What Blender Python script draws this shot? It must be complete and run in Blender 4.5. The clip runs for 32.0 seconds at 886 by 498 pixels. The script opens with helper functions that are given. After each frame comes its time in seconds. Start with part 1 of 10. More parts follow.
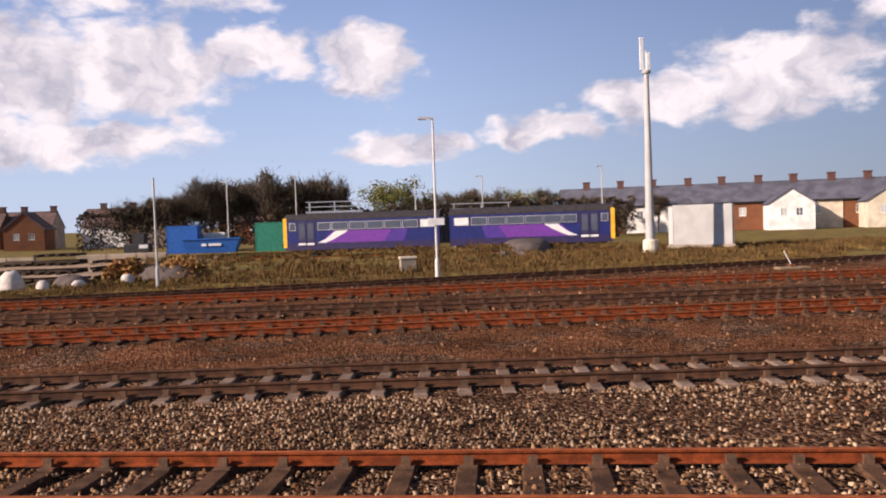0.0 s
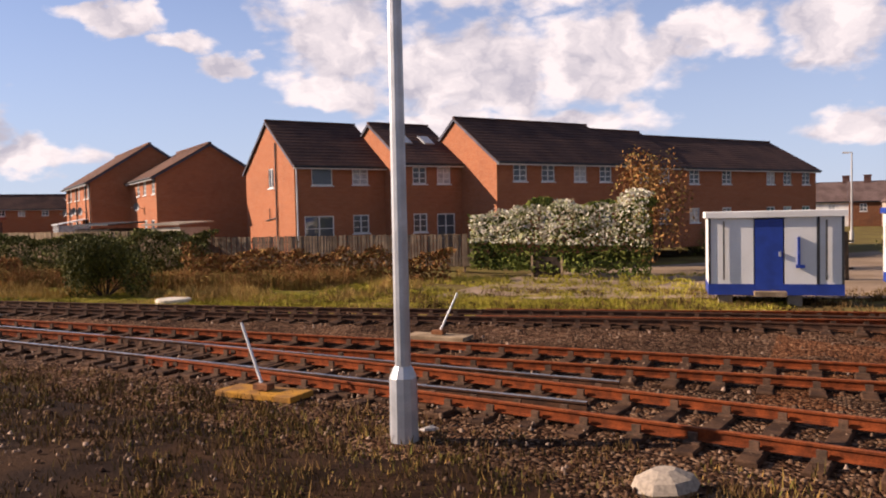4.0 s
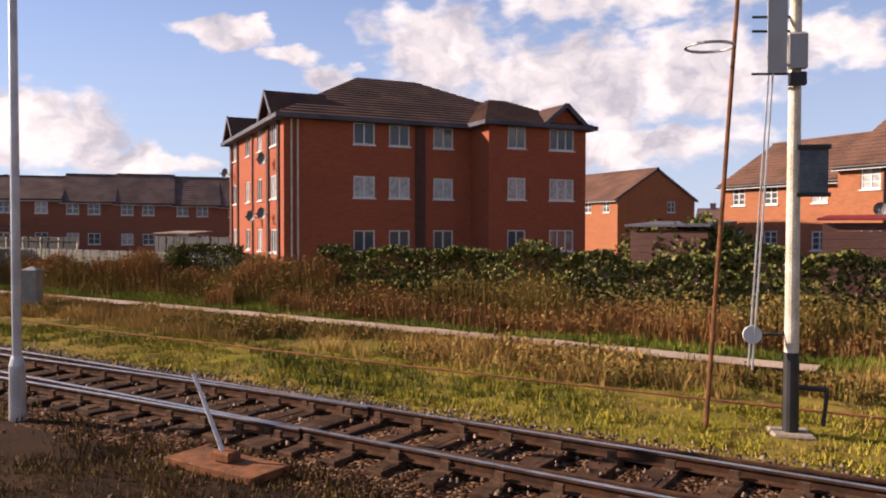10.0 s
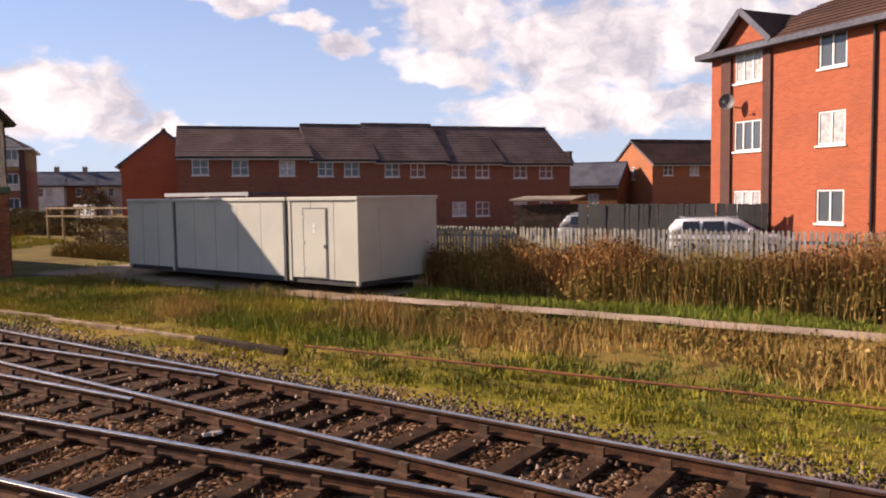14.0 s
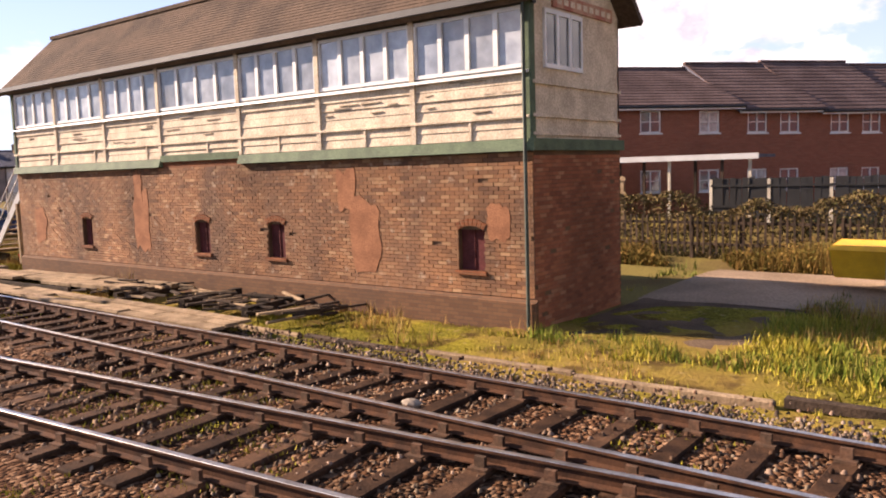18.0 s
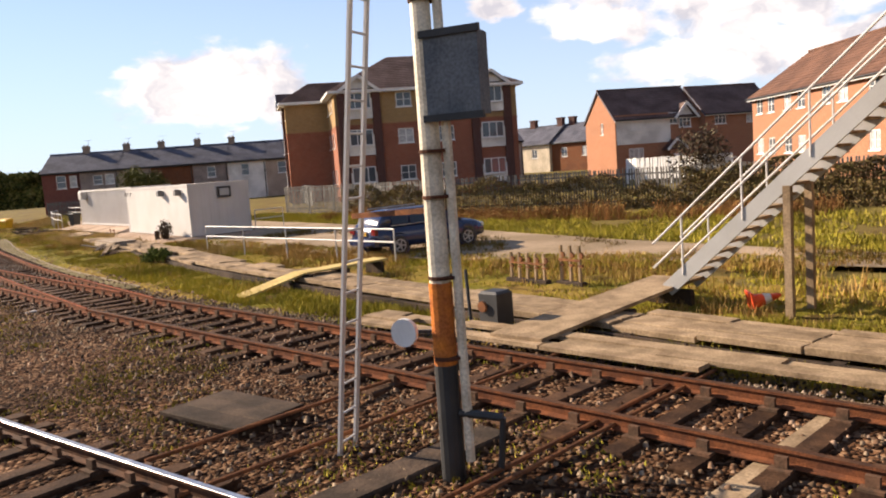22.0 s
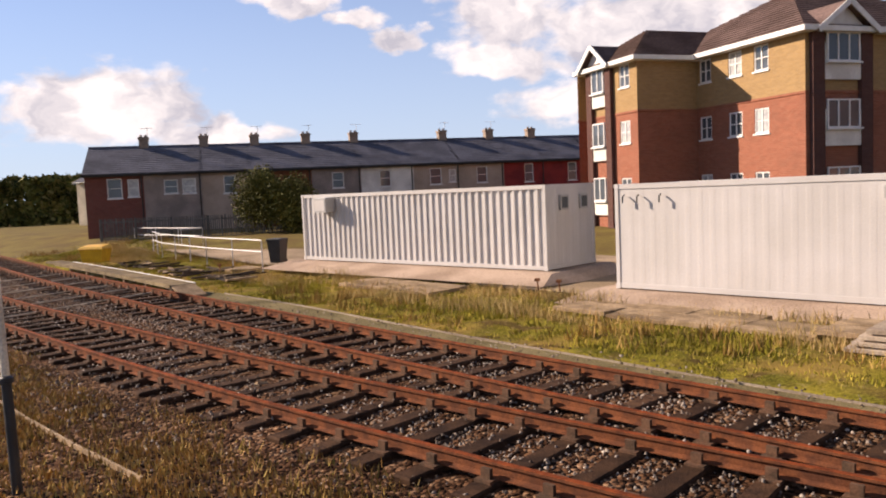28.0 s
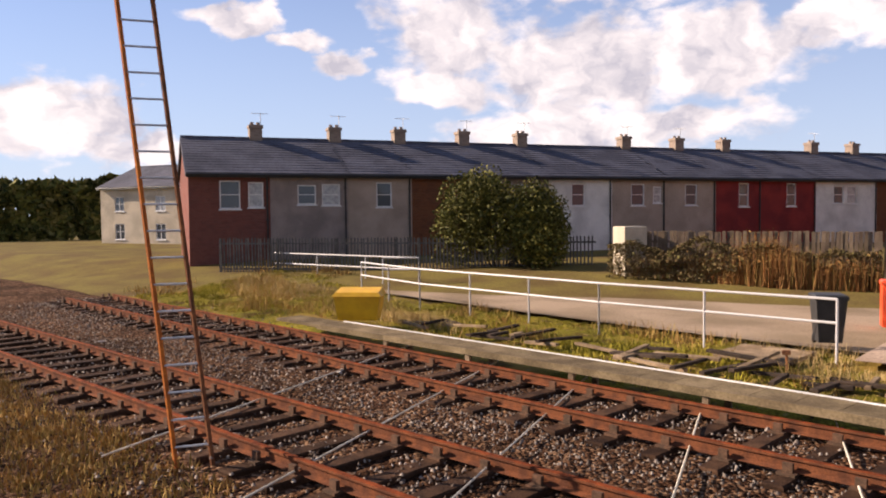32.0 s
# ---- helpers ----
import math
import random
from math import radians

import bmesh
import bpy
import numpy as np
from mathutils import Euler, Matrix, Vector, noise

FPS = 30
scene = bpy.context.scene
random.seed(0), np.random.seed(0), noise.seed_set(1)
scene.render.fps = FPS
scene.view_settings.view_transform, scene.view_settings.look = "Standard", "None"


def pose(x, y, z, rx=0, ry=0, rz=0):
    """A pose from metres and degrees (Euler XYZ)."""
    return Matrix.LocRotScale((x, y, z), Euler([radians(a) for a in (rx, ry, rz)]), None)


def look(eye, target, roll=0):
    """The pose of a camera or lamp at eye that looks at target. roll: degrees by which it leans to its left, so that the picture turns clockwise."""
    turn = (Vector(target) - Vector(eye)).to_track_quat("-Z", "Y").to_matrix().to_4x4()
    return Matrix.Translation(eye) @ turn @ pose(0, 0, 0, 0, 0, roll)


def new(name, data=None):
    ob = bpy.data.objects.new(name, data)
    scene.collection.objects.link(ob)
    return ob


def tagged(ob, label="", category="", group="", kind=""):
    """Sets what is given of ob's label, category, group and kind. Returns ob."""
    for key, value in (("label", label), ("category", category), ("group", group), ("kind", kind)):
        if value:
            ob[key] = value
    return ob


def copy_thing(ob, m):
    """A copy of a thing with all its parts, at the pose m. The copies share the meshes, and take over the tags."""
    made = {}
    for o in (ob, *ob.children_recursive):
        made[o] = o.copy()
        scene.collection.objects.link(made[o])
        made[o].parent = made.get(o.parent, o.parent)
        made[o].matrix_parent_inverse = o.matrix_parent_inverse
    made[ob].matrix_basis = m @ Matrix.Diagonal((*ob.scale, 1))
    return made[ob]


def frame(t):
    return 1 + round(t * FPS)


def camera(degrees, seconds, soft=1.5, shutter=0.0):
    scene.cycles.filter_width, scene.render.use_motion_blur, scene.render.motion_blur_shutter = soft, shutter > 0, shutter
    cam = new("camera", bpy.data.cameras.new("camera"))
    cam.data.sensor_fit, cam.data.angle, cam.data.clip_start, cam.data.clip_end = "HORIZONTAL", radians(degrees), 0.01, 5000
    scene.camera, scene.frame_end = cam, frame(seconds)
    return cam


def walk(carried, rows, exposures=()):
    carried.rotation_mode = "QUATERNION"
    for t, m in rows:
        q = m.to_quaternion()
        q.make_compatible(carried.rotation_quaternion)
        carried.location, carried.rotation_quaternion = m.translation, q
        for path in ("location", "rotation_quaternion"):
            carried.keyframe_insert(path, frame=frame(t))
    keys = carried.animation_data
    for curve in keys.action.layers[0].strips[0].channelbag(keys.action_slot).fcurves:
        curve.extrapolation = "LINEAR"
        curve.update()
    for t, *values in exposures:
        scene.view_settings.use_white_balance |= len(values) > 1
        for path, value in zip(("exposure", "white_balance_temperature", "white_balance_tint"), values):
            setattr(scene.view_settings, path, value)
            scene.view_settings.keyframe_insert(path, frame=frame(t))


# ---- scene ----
SKY_STRENGTH, CLOUD_STRENGTH = 0.050, 0.45
cam = camera(58.88, 32.0, soft=1.95)
PATH = [
    (0.0, 0.000, -14.575, 2.642, 87.89, 1.92, -5.79),
    (0.5, -5.661, -13.691, 2.648, 86.73, 2.26, -0.74),
    (1.0, -11.405, -12.806, 2.651, 86.98, 2.46, -0.74),
    (1.5, -17.514, -11.934, 2.654, 86.76, 2.80, 3.36),
    (2.0, -23.580, -11.090, 2.670, 85.20, 4.10, 12.10),
    (2.5, -29.069, -10.238, 2.653, 86.10, 3.48, 16.39),
    (3.0, -34.500, -9.406, 2.650, 87.20, 3.53, 20.60),
    (3.5, -39.846, -8.586, 2.647, 87.54, 2.68, 24.26),
    (5.5, -59.861, -5.898, 2.645, 87.83, 0.07, 27.11),
    (6.0, -64.534, -5.349, 2.650, 87.64, -1.28, 26.72),
    (6.5, -69.047, -4.826, 2.653, 87.42, -0.45, 29.80),
    (7.0, -73.503, -4.331, 2.654, 87.44, -0.57, 27.49),
    (7.5, -77.720, -3.866, 2.655, 89.78, -1.12, 25.70),
    (8.0, -81.927, -3.433, 2.653, 88.61, -1.16, 27.77),
    (8.5, -86.125, -3.028, 2.650, 88.22, -0.99, 28.04),
    (9.0, -90.278, -2.686, 2.646, 87.71, -0.69, 28.03),
    (9.5, -94.401, -2.378, 2.644, 88.16, 0.00, 30.90),
    (10.0, -98.795, -2.078, 2.649, 88.54, -0.11, 32.76),
    (10.5, -102.711, -1.779, 2.650, 88.16, -0.18, 33.47),
    (11.0, -106.609, -1.484, 2.650, 87.90, -0.12, 33.48),
    (11.5, -110.419, -1.203, 2.651, 87.57, 0.61, 33.77),
    (12.0, -114.125, -0.934, 2.648, 87.50, 1.01, 34.69),
    (12.5, -117.736, -0.684, 2.646, 86.86, 0.71, 33.12),
    (13.0, -121.212, -0.488, 2.639, 86.47, 0.42, 32.75),
    (13.5, -124.561, -0.323, 2.631, 86.32, 0.98, 33.79),
    (15.5, -136.916, -0.052, 2.682, 84.28, 0.94, 34.31),
    (16.0, -139.935, 0.000, 2.672, 83.73, 2.30, 35.50),
    (16.5, -143.013, 0.051, 2.659, 83.91, 2.65, 36.07),
    (17.0, -145.979, 0.127, 2.647, 83.82, 1.45, 35.95),
    (17.5, -148.961, 0.206, 2.638, 83.66, 1.33, 36.46),
    (18.0, -151.895, 0.274, 2.635, 84.25, 1.75, 37.63),
    (18.5, -154.860, 0.335, 2.639, 84.79, 2.27, 39.01),
    (19.0, -157.982, 0.365, 2.643, 84.84, 1.91, 39.52),
    (19.5, -161.070, 0.384, 2.648, 84.62, 0.53, 38.02),
    (20.0, -164.071, 0.397, 2.652, 84.44, 0.27, 40.35),
    (20.5, -166.985, 0.403, 2.653, 81.26, -1.47, 44.08),
    (21.0, -169.927, 0.406, 2.657, 80.15, -2.36, 43.15),
    (21.5, -172.815, 0.378, 2.653, 80.78, 3.71, 45.53),
    (22.0, -175.893, 0.318, 2.647, 83.82, 4.16, 45.41),
    (22.5, -178.761, 0.233, 2.641, 85.28, 4.37, 44.62),
    (23.0, -181.893, 0.134, 2.638, 85.72, 3.34, 43.39),
    (23.5, -185.001, 0.048, 2.638, 85.51, 3.83, 43.17),
    (24.0, -188.141, -0.000, 2.641, 85.75, 3.69, 43.68),
    (24.5, -191.925, -0.007, 2.645, 85.97, 4.23, 42.95),
    (26.5, -204.699, 0.765, 2.691, 86.07, 2.81, 40.63),
    (27.0, -207.611, 0.957, 2.681, 86.08, 2.67, 40.39),
    (27.5, -210.724, 1.171, 2.665, 85.81, 2.99, 39.77),
    (28.0, -213.621, 1.431, 2.649, 85.62, 2.52, 38.16),
    (28.5, -216.484, 1.746, 2.644, 85.67, 2.54, 37.72),
    (29.0, -219.347, 2.102, 2.643, 85.66, 1.91, 37.04),
    (29.5, -222.185, 2.504, 2.643, 86.21, 1.70, 35.79),
    (30.0, -224.924, 2.908, 2.641, 86.16, 1.31, 35.08),
    (30.5, -227.682, 3.313, 2.641, 86.40, 0.92, 34.29),
    (31.0, -230.545, 3.743, 2.644, 86.54, 1.11, 33.67),
    (31.5, -233.479, 4.179, 2.646, 87.14, 0.47, 33.74),
    (32.0, -236.271, 4.608, 2.648, 87.43, 0.53, 33.72),
]
EXPOSURES = [(0.0, 0.94, 6450, 23), (5.0, 0.96, 6750, 23), (10.0, 1.04, 6750, 23), (15.0, 1.14, 6800, 23), (17.0, 1.4, 6900, 24), (18.0, 1.66, 7000, 26), (20.5, 1.86, 7000, 25),
             (22.0, 1.4, 6900, 15), (23.0, 1.12, 6600, 11), (24.0, 1.06, 6600, 13), (27.0, 1.1, 6800, 20), (30.0, 1.04, 6700, 20), (32.0, 1.12, 6750, 21)]
walk(cam, [(t, pose(x, y, z, rx, ry, rz)) for t, x, y, z, rx, ry, rz in PATH], exposures=EXPOSURES)

# ---- world, sun ----
SUN_TO = math.radians(198.0)     # compass direction in which the sun stands, from +x
SUN_EL = math.radians(25.0)
world = bpy.data.worlds.new("sky")
scene.world = world
world.use_nodes = True


def sky_nodes():
    nt = world.node_tree
    nt.nodes.clear()
    n, k = nt.nodes.new, nt.links.new
    out, bg = n("ShaderNodeOutputWorld"), n("ShaderNodeBackground")
    sky = n("ShaderNodeTexSky")
    sky.sky_type, sky.sun_disc = "NISHITA", False
    sky.sun_elevation, sky.sun_rotation = SUN_EL, math.pi / 2 - SUN_TO
    sky.air_density, sky.dust_density, sky.ozone_density = 1.0, 0.0, 1.6
    tc, sep = n("ShaderNodeTexCoord"), n("ShaderNodeSeparateXYZ")
    k(tc.outputs["Generated"], sep.inputs[0])

    def math_node(op, a, b):
        m = n("ShaderNodeMath")
        m.operation = op
        for i, v in enumerate((a, b)):
            if isinstance(v, (int, float)):
                m.inputs[i].default_value = v
            else:
                k(v, m.inputs[i])
        return m.outputs[0]

    deg = 57.29578
    p = n("ShaderNodeCombineXYZ")
    k(math_node("MULTIPLY", math_node("ARCTAN2", sep.outputs[0], sep.outputs[1]), deg), p.inputs[0])
    k(math_node("MULTIPLY", math_node("ARCSINE", sep.outputs[2], 0.0), deg), p.inputs[1])

    def noise_of(vec, scale, detail, rough=0.55):
        nz = n("ShaderNodeTexNoise")
        nz.inputs["Scale"].default_value, nz.inputs["Detail"].default_value, nz.inputs["Roughness"].default_value = scale, detail, rough
        k(vec, nz.inputs["Vector"])
        return nz

    def vec(op, u, v, w=None):
        m = n("ShaderNodeVectorMath")
        m.operation = op
        for i, q in enumerate((u, v, w)):
            if isinstance(q, tuple):
                m.inputs[i].default_value = q
            elif q is not None:
                k(q, m.inputs[i])
        return m

    wide = n("ShaderNodeMapping")
    wide.inputs["Scale"].default_value = (0.7, 1.25, 1.0)
    k(p.outputs[0], wide.inputs[0])
    billow = noise_of(wide.outputs[0], 0.23, 8.0)
    swirl = vec("SUBTRACT", billow.outputs["Color"], (0.5, 0.5, 0.5)).outputs[0]
    bent = vec("MULTIPLY_ADD", swirl, (7.0, 5.5, 0.0), p.outputs[0]).outputs[0]
    # banks of cumulus: bearing and height of the middle, half width and half height, in degrees
    banks = ((-33, 13, 6, 3.4), (-34, 9.3, 4.5, 1.8), (-24, 10.5, 9, 4.2), (-26, 6.2, 8, 2.2), (-15, 11, 8, 3.5), (-17, 6.2, 8, 2.2), (-7, 12.5, 4, 2.2),
             (-41, 10.7, 2.2, 1.0), (-44, 12.2, 2.6, 1.0), (-48, 13.8, 3.4, 1.1), (-61, 6.6, 7, 3.2), (-54, 4.2, 5, 1.6), (0.4, 11.2, 4, 2.8), (3, 5.2, 5, 1.5),
             (13, 6.4, 5, 1.5), (21, 7.6, 6, 2.2), (29, 9, 7, 3.0), (-18, 17.5, 16, 3.2), (40, 14, 9, 4), (-75, 16, 8, 4), (70, 22, 14, 6),
             # this row: unseen banks behind the camera, added to brighten shaded walls
             (92, 9, 9, 4), (104, 17, 10, 5), (118, 11, 10, 4.5), (136, 21, 11, 6), (139, 8, 9, 3.5), (154, 14, 10, 5), (172, 9, 8, 4), (170, 25, 11, 6), (-168, 16, 9, 5), (-148, 12, 8, 4))
    dens = None
    for az, el, w, hh in banks:
        q = vec("MULTIPLY_ADD", bent, (1.0 / w, 1.0 / hh, 0.0), (-az / w, -el / hh, 0.0)).outputs[0]
        d = math_node("SUBTRACT", 1.0, vec("LENGTH", q, None).outputs["Value"])
        dens = d if dens is None else math_node("MAXIMUM", dens, d)
    fluff = noise_of(wide.outputs[0], 0.6, 5.0, 0.5)
    dens = math_node("ADD", dens, math_node("MULTIPLY", math_node("SUBTRACT", fluff.outputs[0], 0.46), 1.15))
    cover = n("ShaderNodeValToRGB")
    cover.color_ramp.interpolation = "EASE"
    cover.color_ramp.elements[0].position, cover.color_ramp.elements[1].position = -0.02, 0.46
    k(dens, cover.inputs[0])
    shade = n("ShaderNodeValToRGB")
    shade.color_ramp.elements[0].position, shade.color_ramp.elements[0].color = 0.36, (0.60, 0.61, 0.68, 1)
    shade.color_ramp.elements[1].position, shade.color_ramp.elements[1].color = 0.58, (1.15, 1.10, 1.06, 1)
    k(noise_of(bent, 0.24, 4.0).outputs[0], shade.inputs[0])
    dim = n("ShaderNodeVectorMath")
    dim.operation = "SCALE"
    dim.inputs["Scale"].default_value = SKY_STRENGTH
    tint = n("ShaderNodeVectorMath")
    tint.operation = "MULTIPLY"
    tint.inputs[1].default_value = (0.80, 0.98, 1.32)
    k(sky.outputs[0], tint.inputs[0])
    haze = n("ShaderNodeMixRGB")
    low = n("ShaderNodeMapRange")
    low.inputs["From Min"].default_value, low.inputs["From Max"].default_value = 0.0, 0.34
    low.inputs["To Min"].default_value, low.inputs["To Max"].default_value = 0.85, 0.22
    k(sep.outputs[2], low.inputs["Value"])
    # away from the sun the sky is deeper and clearer
    toward = n("ShaderNodeVectorMath")
    toward.operation = "DOT_PRODUCT"
    toward.inputs[1].default_value = (math.cos(SUN_TO), math.sin(SUN_TO), 0.0)
    k(tc.outputs["Generated"], toward.inputs[0])
    clear = n("ShaderNodeMapRange")
    clear.inputs["From Min"].default_value, clear.inputs["From Max"].default_value = -0.95, -0.35
    clear.inputs["To Min"].default_value, clear.inputs["To Max"].default_value = 0.42, 1.0
    k(toward.outputs["Value"], clear.inputs["Value"])
    k(low.outputs[0], haze.inputs[0])
    k(tint.outputs[0], haze.inputs[1])
    haze.inputs[2].default_value = (5.6, 6.9, 8.6, 1)
    deep = n("ShaderNodeVectorMath")
    deep.operation = "SCALE"
    k(haze.outputs[0], deep.inputs[0])
    k(clear.outputs[0], deep.inputs["Scale"])
    k(deep.outputs[0], dim.inputs[0])
    mix = n("ShaderNodeMixRGB")
    k(cover.outputs[0], mix.inputs[0])
    k(dim.outputs[0], mix.inputs[1])
    lit = n("ShaderNodeVectorMath")
    lit.operation = "SCALE"
    lit.inputs["Scale"].default_value = CLOUD_STRENGTH
    k(shade.outputs[0], lit.inputs[0])
    k(lit.outputs[0], mix.inputs[2])
    k(mix.outputs[0], bg.inputs[0])
    k(bg.outputs[0], out.inputs[0])


sky_nodes()
sun = new("sun", bpy.data.lights.new("sun", "SUN"))
sun.data.energy, sun.data.angle, sun.data.color = 5.0, math.radians(0.5), (1.0, 0.87, 0.70)
sun.matrix_world = look((0, 0, 0), (-math.cos(SUN_EL) * math.cos(SUN_TO), -math.cos(SUN_EL) * math.sin(SUN_TO), -math.sin(SUN_EL)))

# ---- materials ----
def rgb(c):
    return (c[0], c[1], c[2], 1.0)


def material(name, base, other=None, rough=0.85, scale=3.0, fine=40.0, bump=0.15, metal=0.0, spread=(0.38, 0.62), vary=0.0, spec=None, grain=0.25):
    """Two colours mixed by broad noise, fine grain in value and relief; vary: change from object to object."""
    m = bpy.data.materials.new(name)
    m.use_nodes = True
    nt = m.node_tree
    n, k = nt.nodes.new, nt.links.new
    b = nt.nodes["Principled BSDF"]
    other = other or tuple(v * 0.7 for v in base)
    tc = n("ShaderNodeTexCoord")
    big, small = n("ShaderNodeTexNoise"), n("ShaderNodeTexNoise")
    big.inputs["Scale"].default_value, big.inputs["Detail"].default_value = scale, 5.0
    small.inputs["Scale"].default_value, small.inputs["Detail"].default_value = fine, 4.0
    geo = n("ShaderNodeNewGeometry")
    for t in (big, small):
        k(geo.outputs["Position"], t.inputs["Vector"])
    ramp = n("ShaderNodeValToRGB")
    ramp.color_ramp.elements[0].position, ramp.color_ramp.elements[0].color = spread[0], rgb(other)
    ramp.color_ramp.elements[1].position, ramp.color_ramp.elements[1].color = spread[1], rgb(base)
    k(big.outputs[0], ramp.inputs[0])
    val = n("ShaderNodeHueSaturation")
    k(ramp.outputs[0], val.inputs["Color"])
    rng = n("ShaderNodeMapRange")
    rng.inputs["From Min"].default_value, rng.inputs["From Max"].default_value = 0.3, 0.7
    rng.inputs["To Min"].default_value, rng.inputs["To Max"].default_value = 1 - grain, 1 + grain
    k(small.outputs[0], rng.inputs["Value"])
    last = rng.outputs[0]
    if vary:
        info = n("ShaderNodeObjectInfo")
        r2, mul = n("ShaderNodeMapRange"), n("ShaderNodeMath")
        r2.inputs["To Min"].default_value, r2.inputs["To Max"].default_value = 1 - vary, 1 + vary
        k(info.outputs["Random"], r2.inputs["Value"])
        mul.operation = "MULTIPLY"
        k(last, mul.inputs[0])
        k(r2.outputs[0], mul.inputs[1])
        last = mul.outputs[0]
    k(last, val.inputs["Value"])
    k(val.outputs[0], b.inputs["Base Color"])
    b.inputs["Roughness"].default_value, b.inputs["Metallic"].default_value = rough, metal
    b.inputs["Specular IOR Level"].default_value = (0.4 if rough < 0.66 else 0.06) if spec is None else spec
    if bump:
        bp = n("ShaderNodeBump")
        bp.inputs["Strength"].default_value, bp.inputs["Distance"].default_value = bump, 0.02
        k(small.outputs[0], bp.inputs["Height"])
        k(bp.outputs[0], b.inputs["Normal"])
    return m


def island_material(name, cols, rough=0.95, fine=30.0, bump=0.2, spec=0.05):
    """Colour picked per loose piece of one mesh."""
    m = bpy.data.materials.new(name)
    m.use_nodes = True
    nt = m.node_tree
    n, k = nt.nodes.new, nt.links.new
    b = nt.nodes["Principled BSDF"]
    geo, ramp = n("ShaderNodeNewGeometry"), n("ShaderNodeValToRGB")
    e = ramp.color_ramp.elements
    while len(e) < len(cols):
        e.new(0.5)
    for i, c in enumerate(cols):
        e[i].position, e[i].color = i / (len(cols) - 1), rgb(c)
    k(geo.outputs["Random Per Island"], ramp.inputs[0])
    broad, mixc = n("ShaderNodeTexNoise"), n("ShaderNodeHueSaturation")
    broad.inputs["Scale"].default_value, broad.inputs["Detail"].default_value = 0.35, 4.0
    k(geo.outputs["Position"], broad.inputs["Vector"])
    rng = n("ShaderNodeMapRange")
    rng.inputs["From Min"].default_value, rng.inputs["From Max"].default_value = 0.3, 0.7
    rng.inputs["To Min"].default_value, rng.inputs["To Max"].default_value = 0.6, 1.35
    k(broad.outputs[0], rng.inputs["Value"])
    k(rng.outputs[0], mixc.inputs["Value"])
    k(ramp.outputs[0], mixc.inputs["Color"])
    k(mixc.outputs[0], b.inputs["Base Color"])
    b.inputs["Roughness"].default_value, b.inputs["Specular IOR Level"].default_value = rough, spec
    return m


def stone_material(name, cols, scale, rough=1.0):
    """A bed of small stones: one colour a cell, sunk joints, broad brown and dark patches."""
    m = bpy.data.materials.new(name)
    m.use_nodes = True
    nt = m.node_tree
    n, k = nt.nodes.new, nt.links.new
    b = nt.nodes["Principled BSDF"]
    geo, cell, ramp = n("ShaderNodeNewGeometry"), n("ShaderNodeTexVoronoi"), n("ShaderNodeValToRGB")
    cell.inputs["Scale"].default_value = scale
    k(geo.outputs["Position"], cell.inputs["Vector"])
    sep = n("ShaderNodeSeparateColor")
    k(cell.outputs["Color"], sep.inputs[0])
    e = ramp.color_ramp.elements
    while len(e) < len(cols):
        e.new(0.5)
    for i, c in enumerate(cols):
        e[i].position, e[i].color = i / (len(cols) - 1), rgb(c)
    k(sep.outputs[0], ramp.inputs[0])
    broad, hs, rng = n("ShaderNodeTexNoise"), n("ShaderNodeHueSaturation"), n("ShaderNodeMapRange")
    broad.inputs["Scale"].default_value, broad.inputs["Detail"].default_value = 0.45, 6.0
    k(geo.outputs["Position"], broad.inputs["Vector"])
    rng.inputs["From Min"].default_value, rng.inputs["From Max"].default_value = 0.35, 0.65
    rng.inputs["To Min"].default_value, rng.inputs["To Max"].default_value = 0.6, 1.35
    k(broad.outputs[0], rng.inputs["Value"])
    k(rng.outputs[0], hs.inputs["Value"])
    k(ramp.outputs[0], hs.inputs["Color"])
    k(hs.outputs[0], b.inputs["Base Color"])
    b.inputs["Roughness"].default_value, b.inputs["Specular IOR Level"].default_value = rough, 0.03
    bp = n("ShaderNodeBump")
    bp.inputs["Strength"].default_value, bp.inputs["Distance"].default_value = 1.0, 0.05
    bp.invert = True
    k(cell.outputs["Distance"], bp.inputs["Height"])
    k(bp.outputs[0], b.inputs["Normal"])
    return m


